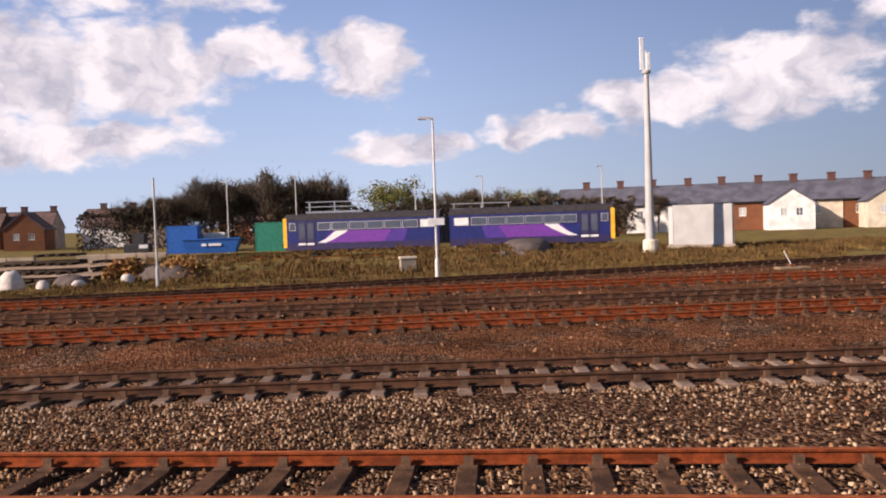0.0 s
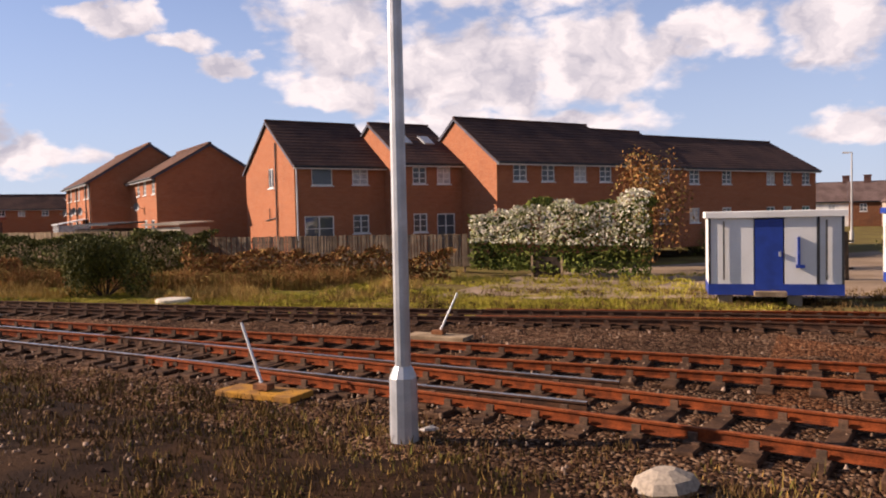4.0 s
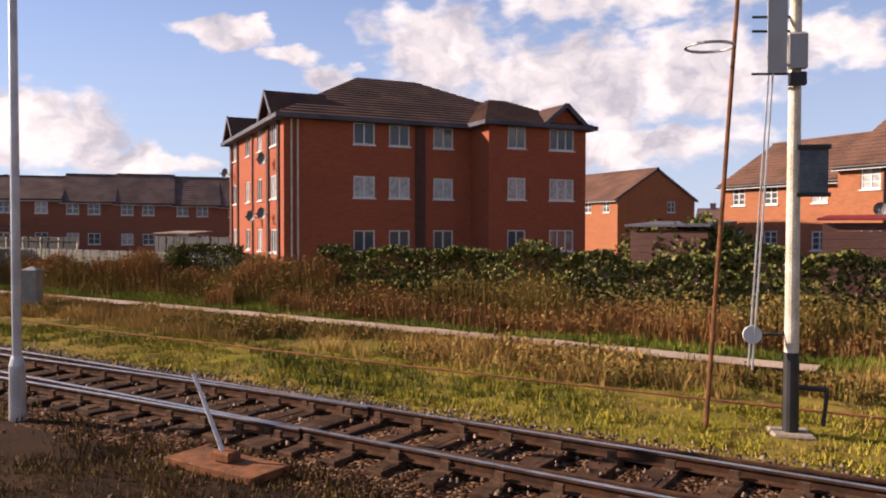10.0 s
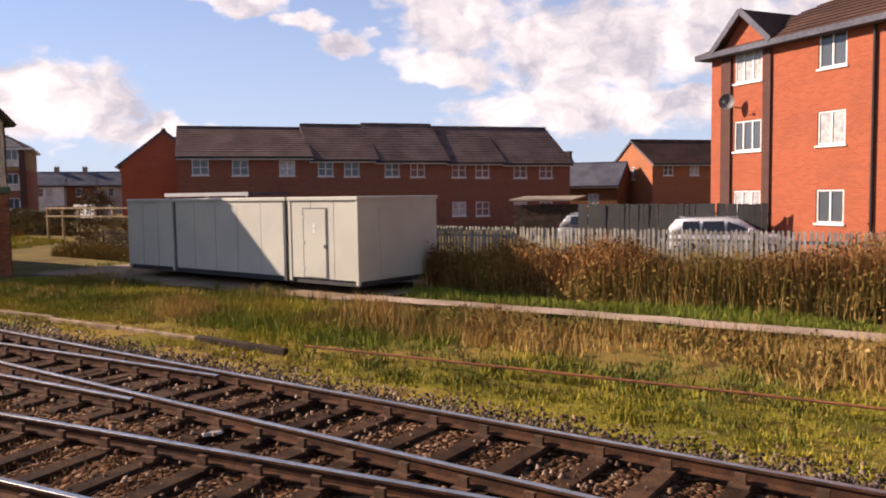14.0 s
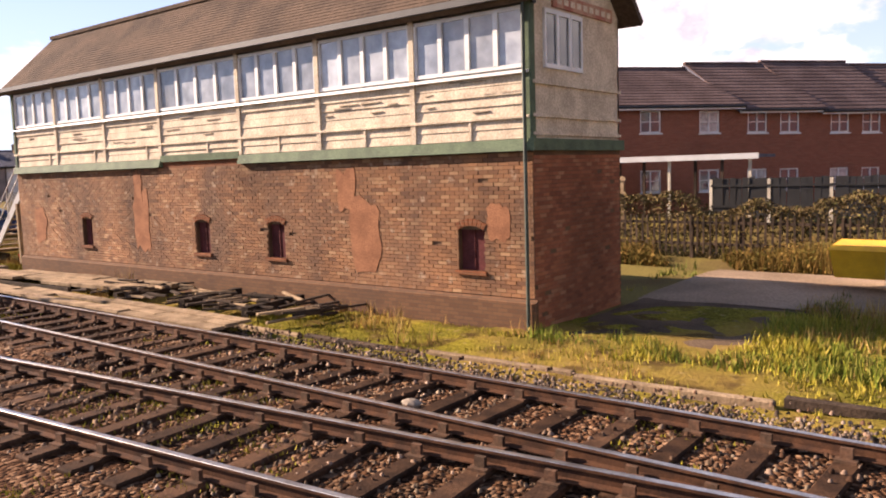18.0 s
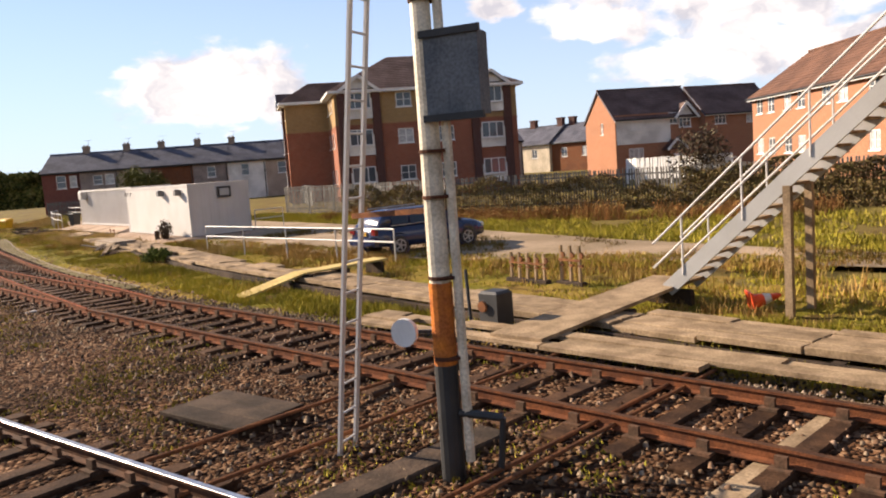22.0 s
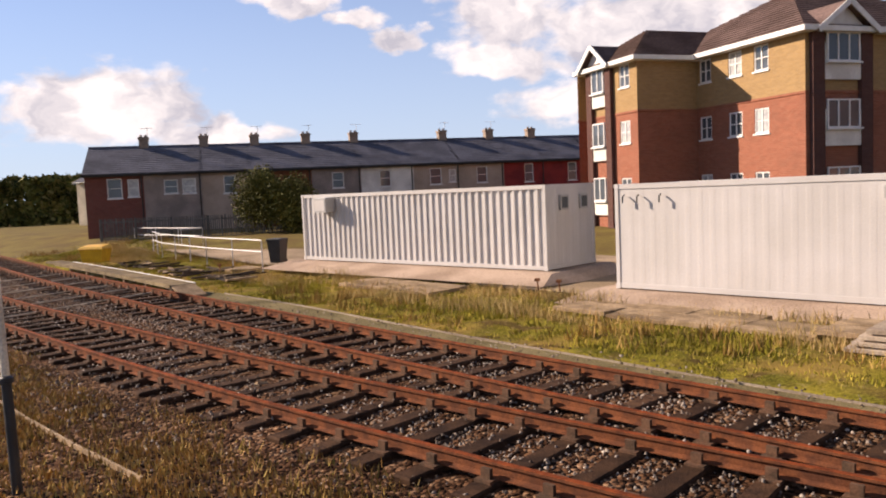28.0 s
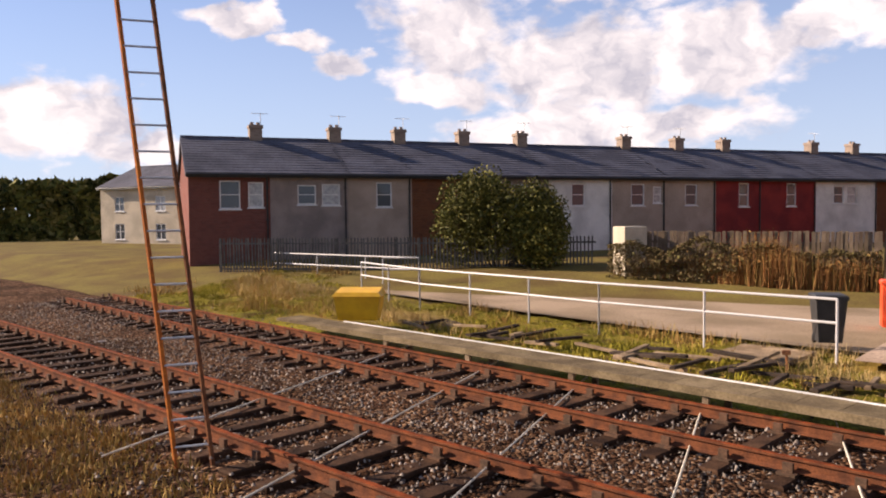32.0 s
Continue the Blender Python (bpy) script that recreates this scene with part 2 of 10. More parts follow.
def brick_material(name, c1, c2, mortar, scale=1.0, dirt=0.5, bump=0.4, stain=(0.05, 0.035, 0.03)):
    """Courses at true size, laid by the object's own axes, with stains."""
    m = bpy.data.materials.new(name)
    m.use_nodes = True
    nt = m.node_tree
    n, k = nt.nodes.new, nt.links.new
    b = nt.nodes["Principled BSDF"]
    tc, sep, comb = n("ShaderNodeTexCoord"), n("ShaderNodeSeparateXYZ"), n("ShaderNodeCombineXYZ")
    k(tc.outputs["Object"], sep.inputs[0])
    add = n("ShaderNodeMath")
    k(sep.outputs[0], add.inputs[0])
    k(sep.outputs[1], add.inputs[1])
    k(add.outputs[0], comb.inputs[0])
    k(sep.outputs[2], comb.inputs[1])
    br = n("ShaderNodeTexBrick")
    br.inputs["Scale"].default_value = 1.0
    br.inputs["Brick Width"].default_value, br.inputs["Row Height"].default_value = 0.225 * scale, 0.075 * scale
    br.inputs["Mortar Size"].default_value, br.inputs["Mortar Smooth"].default_value = 0.006, 0.3
    br.inputs["Color1"].default_value, br.inputs["Color2"].default_value, br.inputs["Mortar"].default_value = rgb(c1), rgb(c2), rgb(mortar)
    k(comb.outputs[0], br.inputs["Vector"])
    big = n("ShaderNodeTexNoise")
    big.inputs["Scale"].default_value, big.inputs["Detail"].default_value = 0.55, 6.0
    k(tc.outputs["Object"], big.inputs["Vector"])
    ramp = n("ShaderNodeValToRGB")
    ramp.color_ramp.elements[0].position, ramp.color_ramp.elements[0].color = 0.5, (0, 0, 0, 1)
    ramp.color_ramp.elements[1].position, ramp.color_ramp.elements[1].color = 0.8, (dirt, dirt, dirt, 1)
    k(big.outputs[0], ramp.inputs[0])
    mix = n("ShaderNodeMixRGB")
    k(ramp.outputs[0], mix.inputs[0])
    k(br.outputs[0], mix.inputs[1])
    mix.inputs[2].default_value = rgb(stain)
    k(mix.outputs[0], b.inputs["Base Color"])
    b.inputs["Roughness"].default_value = 0.9
    b.inputs["Specular IOR Level"].default_value = 0.1
    bp = n("ShaderNodeBump")
    bp.inputs["Strength"].default_value, bp.inputs["Distance"].default_value = bump, 0.01
    k(br.outputs[1], bp.inputs["Height"])
    bp.invert = True
    k(bp.outputs[0], b.inputs["Normal"])
    return m


def glass_material(name, tint, rough=0.04):
    m = bpy.data.materials.new(name)
    m.use_nodes = True
    b = m.node_tree.nodes["Principled BSDF"]
    nz = m.node_tree.nodes.new("ShaderNodeTexNoise")
    nz.inputs["Scale"].default_value = 0.8
    ramp = m.node_tree.nodes.new("ShaderNodeValToRGB")
    ramp.color_ramp.elements[0].color, ramp.color_ramp.elements[1].color = rgb(tuple(v * 0.5 for v in tint)), rgb(tint)
    geo = m.node_tree.nodes.new("ShaderNodeNewGeometry")
    m.node_tree.links.new(geo.outputs["Position"], nz.inputs["Vector"])
    m.node_tree.links.new(nz.outputs[0], ramp.inputs[0])
    m.node_tree.links.new(ramp.outputs[0], b.inputs["Base Color"])
    b.inputs["Roughness"].default_value, b.inputs["Specular IOR Level"].default_value = rough, 0.7
    return m


BRICK_ORANGE = brick_material("orange_red_brick", (0.365, 0.128, 0.058), (0.285, 0.096, 0.044), (0.36, 0.20, 0.12), dirt=0.22)
BRICK_RED = brick_material("red_brick", (0.35, 0.093, 0.046), (0.28, 0.070, 0.036), (0.33, 0.15, 0.09), dirt=0.22)
BRICK_OLD = brick_material("old_brown_brick", (0.19, 0.068, 0.03), (0.13, 0.048, 0.023), (0.16, 0.095, 0.055), dirt=0.5)
BRICK_SOOT = brick_material("sooty_red_brick", (0.19, 0.065, 0.05), (0.14, 0.05, 0.04), (0.18, 0.11, 0.085), dirt=0.3)
BRICK_PALE = brick_material("faded_orange_brick", (0.33, 0.15, 0.085), (0.27, 0.12, 0.068), (0.34, 0.21, 0.14), dirt=0.2)
BRICK_DARK = brick_material("dark_brick", (0.10, 0.045, 0.035), (0.075, 0.035, 0.03), (0.12, 0.09, 0.08), dirt=0.2)
BRICK_BUFF = brick_material("buff_brick", (0.32, 0.205, 0.09), (0.26, 0.165, 0.075), (0.32, 0.235, 0.14), dirt=0.2)
RENDER_WHITE = material("white_render", (0.70, 0.68, 0.63), (0.52, 0.50, 0.46), scale=0.8, bump=0.1)
RENDER_CREAM = material("cream_render", (0.56, 0.48, 0.36), (0.42, 0.36, 0.27), scale=0.8, bump=0.1)
RENDER_TAN = material("tan_render", (0.40, 0.315, 0.25), (0.30, 0.235, 0.185), scale=0.8, bump=0.1)
RENDER_GREY = material("grey_pebbledash", (0.30, 0.245, 0.215), (0.21, 0.172, 0.152), scale=1.1, fine=60, bump=0.4)
RENDER_RED = material("red_painted_wall", (0.25, 0.04, 0.035), (0.17, 0.03, 0.03), scale=1.0)
ROOF_BROWN = material("brown_roof_tile", (0.095, 0.050, 0.036), (0.06, 0.033, 0.026), scale=0.7, fine=12, bump=0.3, rough=0.95, spec=0.15)
ROOF_OLD = material("faded_plum_roof_tile", (0.145, 0.098, 0.085), (0.095, 0.063, 0.055), scale=0.7, fine=10, bump=0.3, rough=0.95)
ROOF_SLATE = material("slate_roof", (0.105, 0.105, 0.128), (0.066, 0.066, 0.082), scale=0.7, fine=10, bump=0.3, rough=0.85, spec=0.2)
ROOF_TERRACOTTA = material("red_brown_tile", (0.15, 0.078, 0.052), (0.10, 0.052, 0.036), scale=0.7, fine=10, bump=0.3, rough=0.95, spec=0.15)
UPVC = material("white_plastic", (0.66, 0.65, 0.62), (0.58, 0.57, 0.54), rough=0.45, bump=0.0, grain=0.05)
GLASS = glass_material("window_glass", (0.10, 0.115, 0.13))
GLASS_NET = material("net_curtain_behind_glass", (0.46, 0.46, 0.44), (0.30, 0.30, 0.30), rough=0.12, scale=5, bump=0.0, spec=0.6, grain=0.05)
BLACK_PIPE = material("black_plastic_pipe", (0.025, 0.024, 0.023), rough=0.5, bump=0.0, grain=0.05)
RUST_RAIL = material("rusty_rail_side", (0.20, 0.046, 0.014), (0.10, 0.026, 0.010), scale=6, fine=50, rough=0.9, bump=0.3)
BROWN_RAIL = material("dark_rail_side", (0.085, 0.040, 0.022), (0.045, 0.024, 0.016), scale=5, fine=50, rough=0.8, bump=0.2)
SHINE_RAIL = material("worn_rail_head", (0.52, 0.50, 0.47), (0.36, 0.33, 0.30), scale=4, rough=0.32, metal=0.9, bump=0.03)
RUST_BROWN = material("brown_rusty_rail", (0.16, 0.058, 0.026), (0.09, 0.036, 0.02), scale=6, fine=50, rough=0.9, bump=0.3)
RUST_HEAD = material("rusty_rail_head", (0.26, 0.075, 0.026), (0.17, 0.046, 0.018), scale=5, rough=0.75, bump=0.1)
SLEEPER = material("weathered_timber_sleeper", (0.072, 0.038, 0.021), (0.034, 0.019, 0.012), scale=4, fine=30, bump=0.5, vary=0.35)
SLEEPER_PALE = material("concrete_sleeper", (0.19, 0.135, 0.10), (0.12, 0.082, 0.06), scale=3, fine=40, bump=0.2, vary=0.1)
CHAIR_IRON = material("rusty_rail_chair", (0.12, 0.065, 0.04), (0.07, 0.045, 0.03), scale=8, bump=0.3)
BALLAST_BED = stone_material("dirty_ballast", [(0.014, 0.007, 0.004), (0.045, 0.021, 0.011), (0.088, 0.044, 0.023), (0.19, 0.115, 0.068)], 17.0)
RED_BED = stone_material("rusty_ballast", [(0.026, 0.009, 0.004), (0.075, 0.028, 0.011), (0.12, 0.047, 0.020), (0.19, 0.095, 0.047)], 17.0)
STONES = island_material("ballast_stones", [(0.04, 0.021, 0.013), (0.095, 0.053, 0.032), (0.16, 0.10, 0.064), (0.30, 0.21, 0.15)])
STONES_CREAM = island_material("cream_ballast_stones", [(0.06, 0.025, 0.011), (0.15, 0.072, 0.032), (0.27, 0.15, 0.072), (0.47, 0.32, 0.19)])
STONES_DARK = island_material("dark_gravel", [(0.028, 0.020, 0.014), (0.07, 0.050, 0.036), (0.14, 0.104, 0.076), (0.26, 0.20, 0.15)])
STONES_TAN = island_material("tan_stones", [(0.045, 0.028, 0.018), (0.10, 0.066, 0.042), (0.165, 0.118, 0.078), (0.27, 0.205, 0.14)])
STONES_RUST = island_material("rusty_stones", [(0.06, 0.024, 0.011), (0.12, 0.048, 0.021), (0.18, 0.080, 0.037), (0.30, 0.17, 0.09)])
STONES_PALE = island_material("pale_cream_stones", [(0.07, 0.036, 0.019), (0.15, 0.086, 0.048), (0.245, 0.155, 0.092), (0.38, 0.27, 0.175)])
STONES_GREY = island_material("grey_ballast_stones", [(0.04, 0.026, 0.019), (0.11, 0.082, 0.062), (0.20, 0.16, 0.13), (0.33, 0.28, 0.23)])
CABIN_WHITE = material("white_cabin_panel", (0.72, 0.69, 0.63), (0.64, 0.61, 0.55), scale=0.9, rough=0.5, bump=0.03, grain=0.06)


def moss_material(name):
    """Mossy turf: lush and yellow patches, straw and bare earth showing through."""
    m = material(name, (0.185, 0.150, 0.020), (0.10, 0.090, 0.014), scale=0.9, fine=22, bump=1.0, rough=1.0, spec=0.02, grain=0.6)
    nt = m.node_tree
    n, k = nt.nodes.new, nt.links.new
    b = nt.nodes["Principled BSDF"]
    src = b.inputs["Base Color"].links[0].from_socket
    geo = [q for q in nt.nodes if q.type == "NEW_GEOMETRY"][0]
    for scale, lo, hi, top, col in ((0.35, 0.46, 0.60, 0.75, (0.25, 0.155, 0.045)), (1.7, 0.53, 0.64, 0.85, (0.075, 0.045, 0.018)), (6.0, 0.60, 0.70, 0.7, (0.26, 0.19, 0.08))):
        nz, ramp, mix = n("ShaderNodeTexNoise"), n("ShaderNodeMapRange"), n("ShaderNodeMixRGB")
        nz.inputs["Scale"].default_value, nz.inputs["Detail"].default_value = scale, 6.0
        k(geo.outputs["Position"], nz.inputs["Vector"])
        ramp.inputs["From Min"].default_value, ramp.inputs["From Max"].default_value, ramp.inputs["To Max"].default_value = lo, hi, top
        k(nz.outputs[0], ramp.inputs["Value"])
        k(ramp.outputs[0], mix.inputs[0])
        k(src, mix.inputs[1])
        mix.inputs[2].default_value = rgb(col)
        src = mix.outputs[0]
    k(src, b.inputs["Base Color"])
    return m


MOSS = moss_material("mossy_turf")
CESS = material("olive_cess_gravel", (0.19, 0.15, 0.075), (0.12, 0.095, 0.045), scale=0.8, fine=45, bump=0.6, rough=1.0, spec=0.05, grain=0.45)
SOIL = material("grassy_soil", (0.155, 0.12, 0.034), (0.11, 0.074, 0.028), scale=0.5, fine=14, bump=0.8, rough=1.0, spec=0.05)
DIRT = material("trodden_earth", (0.30, 0.215, 0.145), (0.20, 0.14, 0.09), scale=0.4, fine=18, bump=0.6, rough=1.0, spec=0.05)
CONCRETE = material("old_concrete", (0.30, 0.245, 0.185), (0.20, 0.16, 0.12), scale=0.7, fine=25, bump=0.25, rough=0.95)
TARMAC = material("pale_tarmac", (0.33, 0.245, 0.165), (0.21, 0.155, 0.098), scale=0.35, fine=30, bump=0.3, rough=0.95)
TIMBER_GREY = material("weathered_grey_timber", (0.30, 0.215, 0.132), (0.18, 0.125, 0.075), scale=2.5, fine=30, bump=0.4, vary=0.2)
TIMBER_PALE = material("pale_sawn_timber", (0.40, 0.325, 0.245), (0.29, 0.225, 0.165), scale=2.5, fine=30, bump=0.4, vary=0.15)
TIMBER_BROWN = material("mossy_brown_timber", (0.20, 0.15, 0.085), (0.12, 0.088, 0.05), scale=2, fine=30, bump=0.4, vary=0.2)
TIMBER_DARK = material("dark_rotten_timber", (0.065, 0.045, 0.032), (0.032, 0.024, 0.018), scale=3, fine=30, bump=0.5, vary=0.25)
FENCE_WOOD = material("weathered_fence_board", (0.20, 0.145, 0.095), (0.12, 0.085, 0.06), scale=2, fine=30, bump=0.4, vary=0.3)
WHITE_METAL = material("white_painted_steel", (0.50, 0.475, 0.45), (0.46, 0.435, 0.405), scale=0.8, rough=0.5, bump=0.03, grain=0.05)
GREY_METAL = material("grey_painted_steel", (0.38, 0.37, 0.35), (0.33, 0.32, 0.30), scale=1.0, rough=0.5, bump=0.03, grain=0.05)
GALV = material("galvanised_steel", (0.50, 0.50, 0.50), (0.38, 0.38, 0.38), scale=3, rough=0.45, metal=0.6, bump=0.05, grain=0.05)
PALE_POST = material("pale_painted_post", (0.64, 0.57, 0.44), (0.46, 0.40, 0.30), scale=4, rough=0.6)
RUST_IRON = material("rusty_iron", (0.22, 0.09, 0.04), (0.12, 0.055, 0.03), scale=6, bump=0.3)
BLACK_IRON = material("black_painted_iron", (0.028, 0.027, 0.027), (0.018, 0.018, 0.018), rough=0.55, bump=0.1, grain=0.05)
BLUE_PAINT = material("blue_paint", (0.015, 0.045, 0.26), (0.012, 0.035, 0.20), rough=0.45, bump=0.03, grain=0.05)
SKIP_BLUE = material("bright_blue_paint", (0.012, 0.10, 0.36), (0.01, 0.075, 0.28), rough=0.5, bump=0.05, grain=0.05)
DARK_GREEN = material("dark_green_pipe_paint", (0.05, 0.066, 0.046), (0.035, 0.045, 0.033), rough=0.6)
GREEN_PAINT = material("dull_green_paint", (0.105, 0.14, 0.085), (0.08, 0.105, 0.068), rough=0.7, bump=0.1)
CONT_GREEN = material("green_container_paint", (0.02, 0.20, 0.13), (0.016, 0.16, 0.105), rough=0.5, grain=0.05)
CREAM_BOARD = material("peeling_cream_boards", (0.59, 0.495, 0.365), (0.43, 0.35, 0.255), scale=2.2, fine=22, bump=0.35, rough=0.8)
YELLOW = material("yellow_plastic", (0.72, 0.40, 0.015), (0.60, 0.32, 0.012), rough=0.45, bump=0.03, grain=0.05)
ORANGE_RED = material("orange_red_plastic", (0.75, 0.08, 0.02), rough=0.45, bump=0.03, grain=0.05)
LEAF = island_material("green_leaves", [(0.03, 0.045, 0.012), (0.075, 0.095, 0.02), (0.13, 0.145, 0.03), (0.19, 0.19, 0.045)], rough=0.9, spec=0.05)
LEAF_WILD = island_material("wild_bush_leaves", [(0.03, 0.034, 0.008), (0.065, 0.068, 0.013), (0.11, 0.105, 0.02), (0.19, 0.165, 0.04)], rough=0.7, spec=0.12)
LEAF_DARK = island_material("ivy_leaves", [(0.034, 0.040, 0.012), (0.080, 0.088, 0.022), (0.16, 0.155, 0.04), (0.26, 0.22, 0.085)], rough=0.85, spec=0.08)
BRAMBLE = island_material("dull_brambles", [(0.07, 0.050, 0.028), (0.13, 0.09, 0.042), (0.19, 0.135, 0.06), (0.13, 0.12, 0.038)])
LEAF_BROWN = island_material("autumn_stalks", [(0.13, 0.053, 0.021), (0.21, 0.090, 0.031), (0.32, 0.17, 0.062), (0.18, 0.14, 0.040)])
TWIG = island_material("bare_twigs", [(0.05, 0.036, 0.028), (0.085, 0.062, 0.045), (0.12, 0.10, 0.06)])
GRASS_GREEN = island_material("green_grass", [(0.17, 0.16, 0.02), (0.24, 0.21, 0.024), (0.32, 0.26, 0.035), (0.40, 0.31, 0.07)])
GRASS_DULL = island_material("dull_brown_grass", [(0.055, 0.030, 0.013), (0.10, 0.056, 0.021), (0.16, 0.095, 0.036), (0.075, 0.058, 0.018)])
GRASS_LUSH = island_material("lush_grass", [(0.07, 0.10, 0.012), (0.12, 0.15, 0.02), (0.18, 0.19, 0.03), (0.24, 0.22, 0.05)])
WEED_OLIVE = island_material("olive_weeds", [(0.08, 0.07, 0.016), (0.15, 0.105, 0.028), (0.24, 0.13, 0.04), (0.12, 0.115, 0.026)])
GRASS_DRY = island_material("dry_grass", [(0.18, 0.09, 0.025), (0.31, 0.18, 0.055), (0.42, 0.28, 0.10), (0.22, 0.165, 0.035)])
GRASS_PALE = island_material("pale_straw_grass", [(0.30, 0.19, 0.07), (0.42, 0.29, 0.12), (0.52, 0.38, 0.18), (0.30, 0.24, 0.06)])
BARK = material("bark", (0.07, 0.05, 0.035), (0.04, 0.03, 0.022), scale=6, bump=0.5)
EARTH_BROWN = material("mossy_brown_earth", (0.042, 0.021, 0.010), (0.019, 0.010, 0.006), scale=0.9, fine=22, bump=1.0, rough=1.0, spec=0.05)
PLINTH = brick_material("sooty_plinth_brick", (0.15, 0.078, 0.042), (0.11, 0.058, 0.033), (0.08, 0.055, 0.036), dirt=0.5)
BRICK_BROWN = brick_material("red_brown_brick", (0.275, 0.100, 0.060), (0.215, 0.076, 0.046), (0.29, 0.17, 0.115), dirt=0.25)

# ---- building helpers ----
class Geo:
    """Vertices and faces of one mesh."""

    def __init__(self):
        self.v, self.f = [], []

    def quad(self, *pts):
        i = len(self.v)
        self.v.extend(tuple(p) for p in pts)
        self.f.append(tuple(range(i, i + len(pts))))
        return self

    def box(self, x0, x1, y0, y1, z0, z1):
        return self.hexa([(x0, y0, z0), (x1, y0, z0), (x1, y1, z0), (x0, y1, z0), (x0, y0, z1), (x1, y0, z1), (x1, y1, z1), (x0, y1, z1)])

    def hexa(self, p):
        i = len(self.v)
        self.v.extend(tuple(q) for q in p)
        self.f.extend(tuple(i + a for a in q) for q in ((0, 3, 2, 1), (4, 5, 6, 7), (0, 1, 5, 4), (1, 2, 6, 5), (2, 3, 7, 6), (3, 0, 4, 7)))
        return self

    def chamfer(self, x0, x1, y0, y1, z0, z1, c=0.01):
        """A box whose upper edges are cut."""
        i = len(self.v)
        self.v.extend([(x0, y0, z0), (x1, y0, z0), (x1, y1, z0), (x0, y1, z0), (x0, y0, z1 - c), (x1, y0, z1 - c), (x1, y1, z1 - c), (x0, y1, z1 - c),
                       (x0 + c, y0 + c, z1), (x1 - c, y0 + c, z1), (x1 - c, y1 - c, z1), (x0 + c, y1 - c, z1)])
        self.f.extend(tuple(i + a for a in q) for q in ((0, 3, 2, 1), (0, 1, 5, 4), (1, 2, 6, 5), (2, 3, 7, 6), (3, 0, 4, 7),
                      (4, 5, 9, 8), (5, 6, 10, 9), (6, 7, 11, 10), (7, 4, 8, 11), (8, 9, 10, 11)))
        return self

    def beam(self, p, q, w, h):
        """A bar from p to q, w wide and h high."""
        p, q = Vector(p), Vector(q)
        d = (q - p).normalized()
        side = d.cross(Vector((0, 0, 1)))
        side = Vector((1, 0, 0)) if side.length < 1e-4 else side.normalized()
        up = side.cross(d)
        s, u = side * w / 2, up * h / 2
        return self.hexa([p - s - u, p + s - u, q + s - u, q - s - u, p - s + u, p + s + u, q + s + u, q - s + u])

    def tube(self, p, q, r0, r1=None, n=10):
        p, q = Vector(p), Vector(q)
        r1 = r0 if r1 is None else r1
        d = (q - p).normalized()
        a = d.orthogonal().normalized()
        b = d.cross(a)
        i = len(self.v)
        for c, r in ((p, r0), (q, r1)):
            for k in range(n):
                w = 2 * math.pi * k / n
                self.v.append(tuple(c + a * r * math.cos(w) + b * r * math.sin(w)))
        for k in range(n):
            j = (k + 1) % n
            self.f.append((i + k, i + j, i + n + j, i + n + k))
        self.f.append(tuple(i + k for k in reversed(range(n))))
        self.f.append(tuple(i + n + k for k in range(n)))
        return self

    def ring(self, centre, profile, n=20, axis="z"):
        """A turned body: profile of (radius, height)."""
        cx, cy, cz = centre
        i = len(self.v)
        for r, h in profile:
            for k in range(n):
                w = 2 * math.pi * k / n
                a, b = r * math.cos(w), r * math.sin(w)
                self.v.append((cx + a, cy + b, cz + h) if axis == "z" else (cx + a, cy + h, cz + b) if axis == "y" else (cx + h, cy + a, cz + b))
        for j in range(len(profile) - 1):
            for k in range(n):
                l = (k + 1) % n
                self.f.append((i + j * n + k, i + j * n + l, i + (j + 1) * n + l, i + (j + 1) * n + k))
        self.f.append(tuple(i + k for k in range(n)))
        self.f.append(tuple(i + (len(profile) - 1) * n + k for k in range(n)))
        return self

    def mesh(self, name, mat, smooth=False):
        me = bpy.data.meshes.new(name)
        me.from_pydata([tuple(p) for p in self.v], [], self.f)
        me.materials.append(mat)
        bm = bmesh.new()
        bm.from_mesh(me)
        bmesh.ops.recalc_face_normals(bm, faces=bm.faces)
        bm.to_mesh(me)
        bm.free()
        if smooth:
            me.polygons.foreach_set("use_smooth", [True] * len(me.polygons))
        return me


def thing(name, m, label, category, group="", kind=""):
    return_ob = new(name)
    return_ob.matrix_basis = m
    return_ob.empty_display_size = 0.2
    return tagged(return_ob, label, category, group, kind)


def part(name, geo, mat, parent, label="", at=None, smooth=False):
    me = geo if isinstance(geo, bpy.types.Mesh) else geo.mesh(name, mat, smooth)
    ob = new(name, me)
    ob.parent = parent
    if at is not None:
        ob.matrix_basis = at
    return tagged(ob, label) if label else ob


def solo(name, geo, mat, label, category, m=None, group="", kind="", smooth=False):
    me = geo if isinstance(geo, bpy.types.Mesh) else geo.mesh(name, mat, smooth)
    ob = new(name, me)
    if m is not None:
        ob.matrix_basis = m
    return tagged(ob, label, category, group, kind)


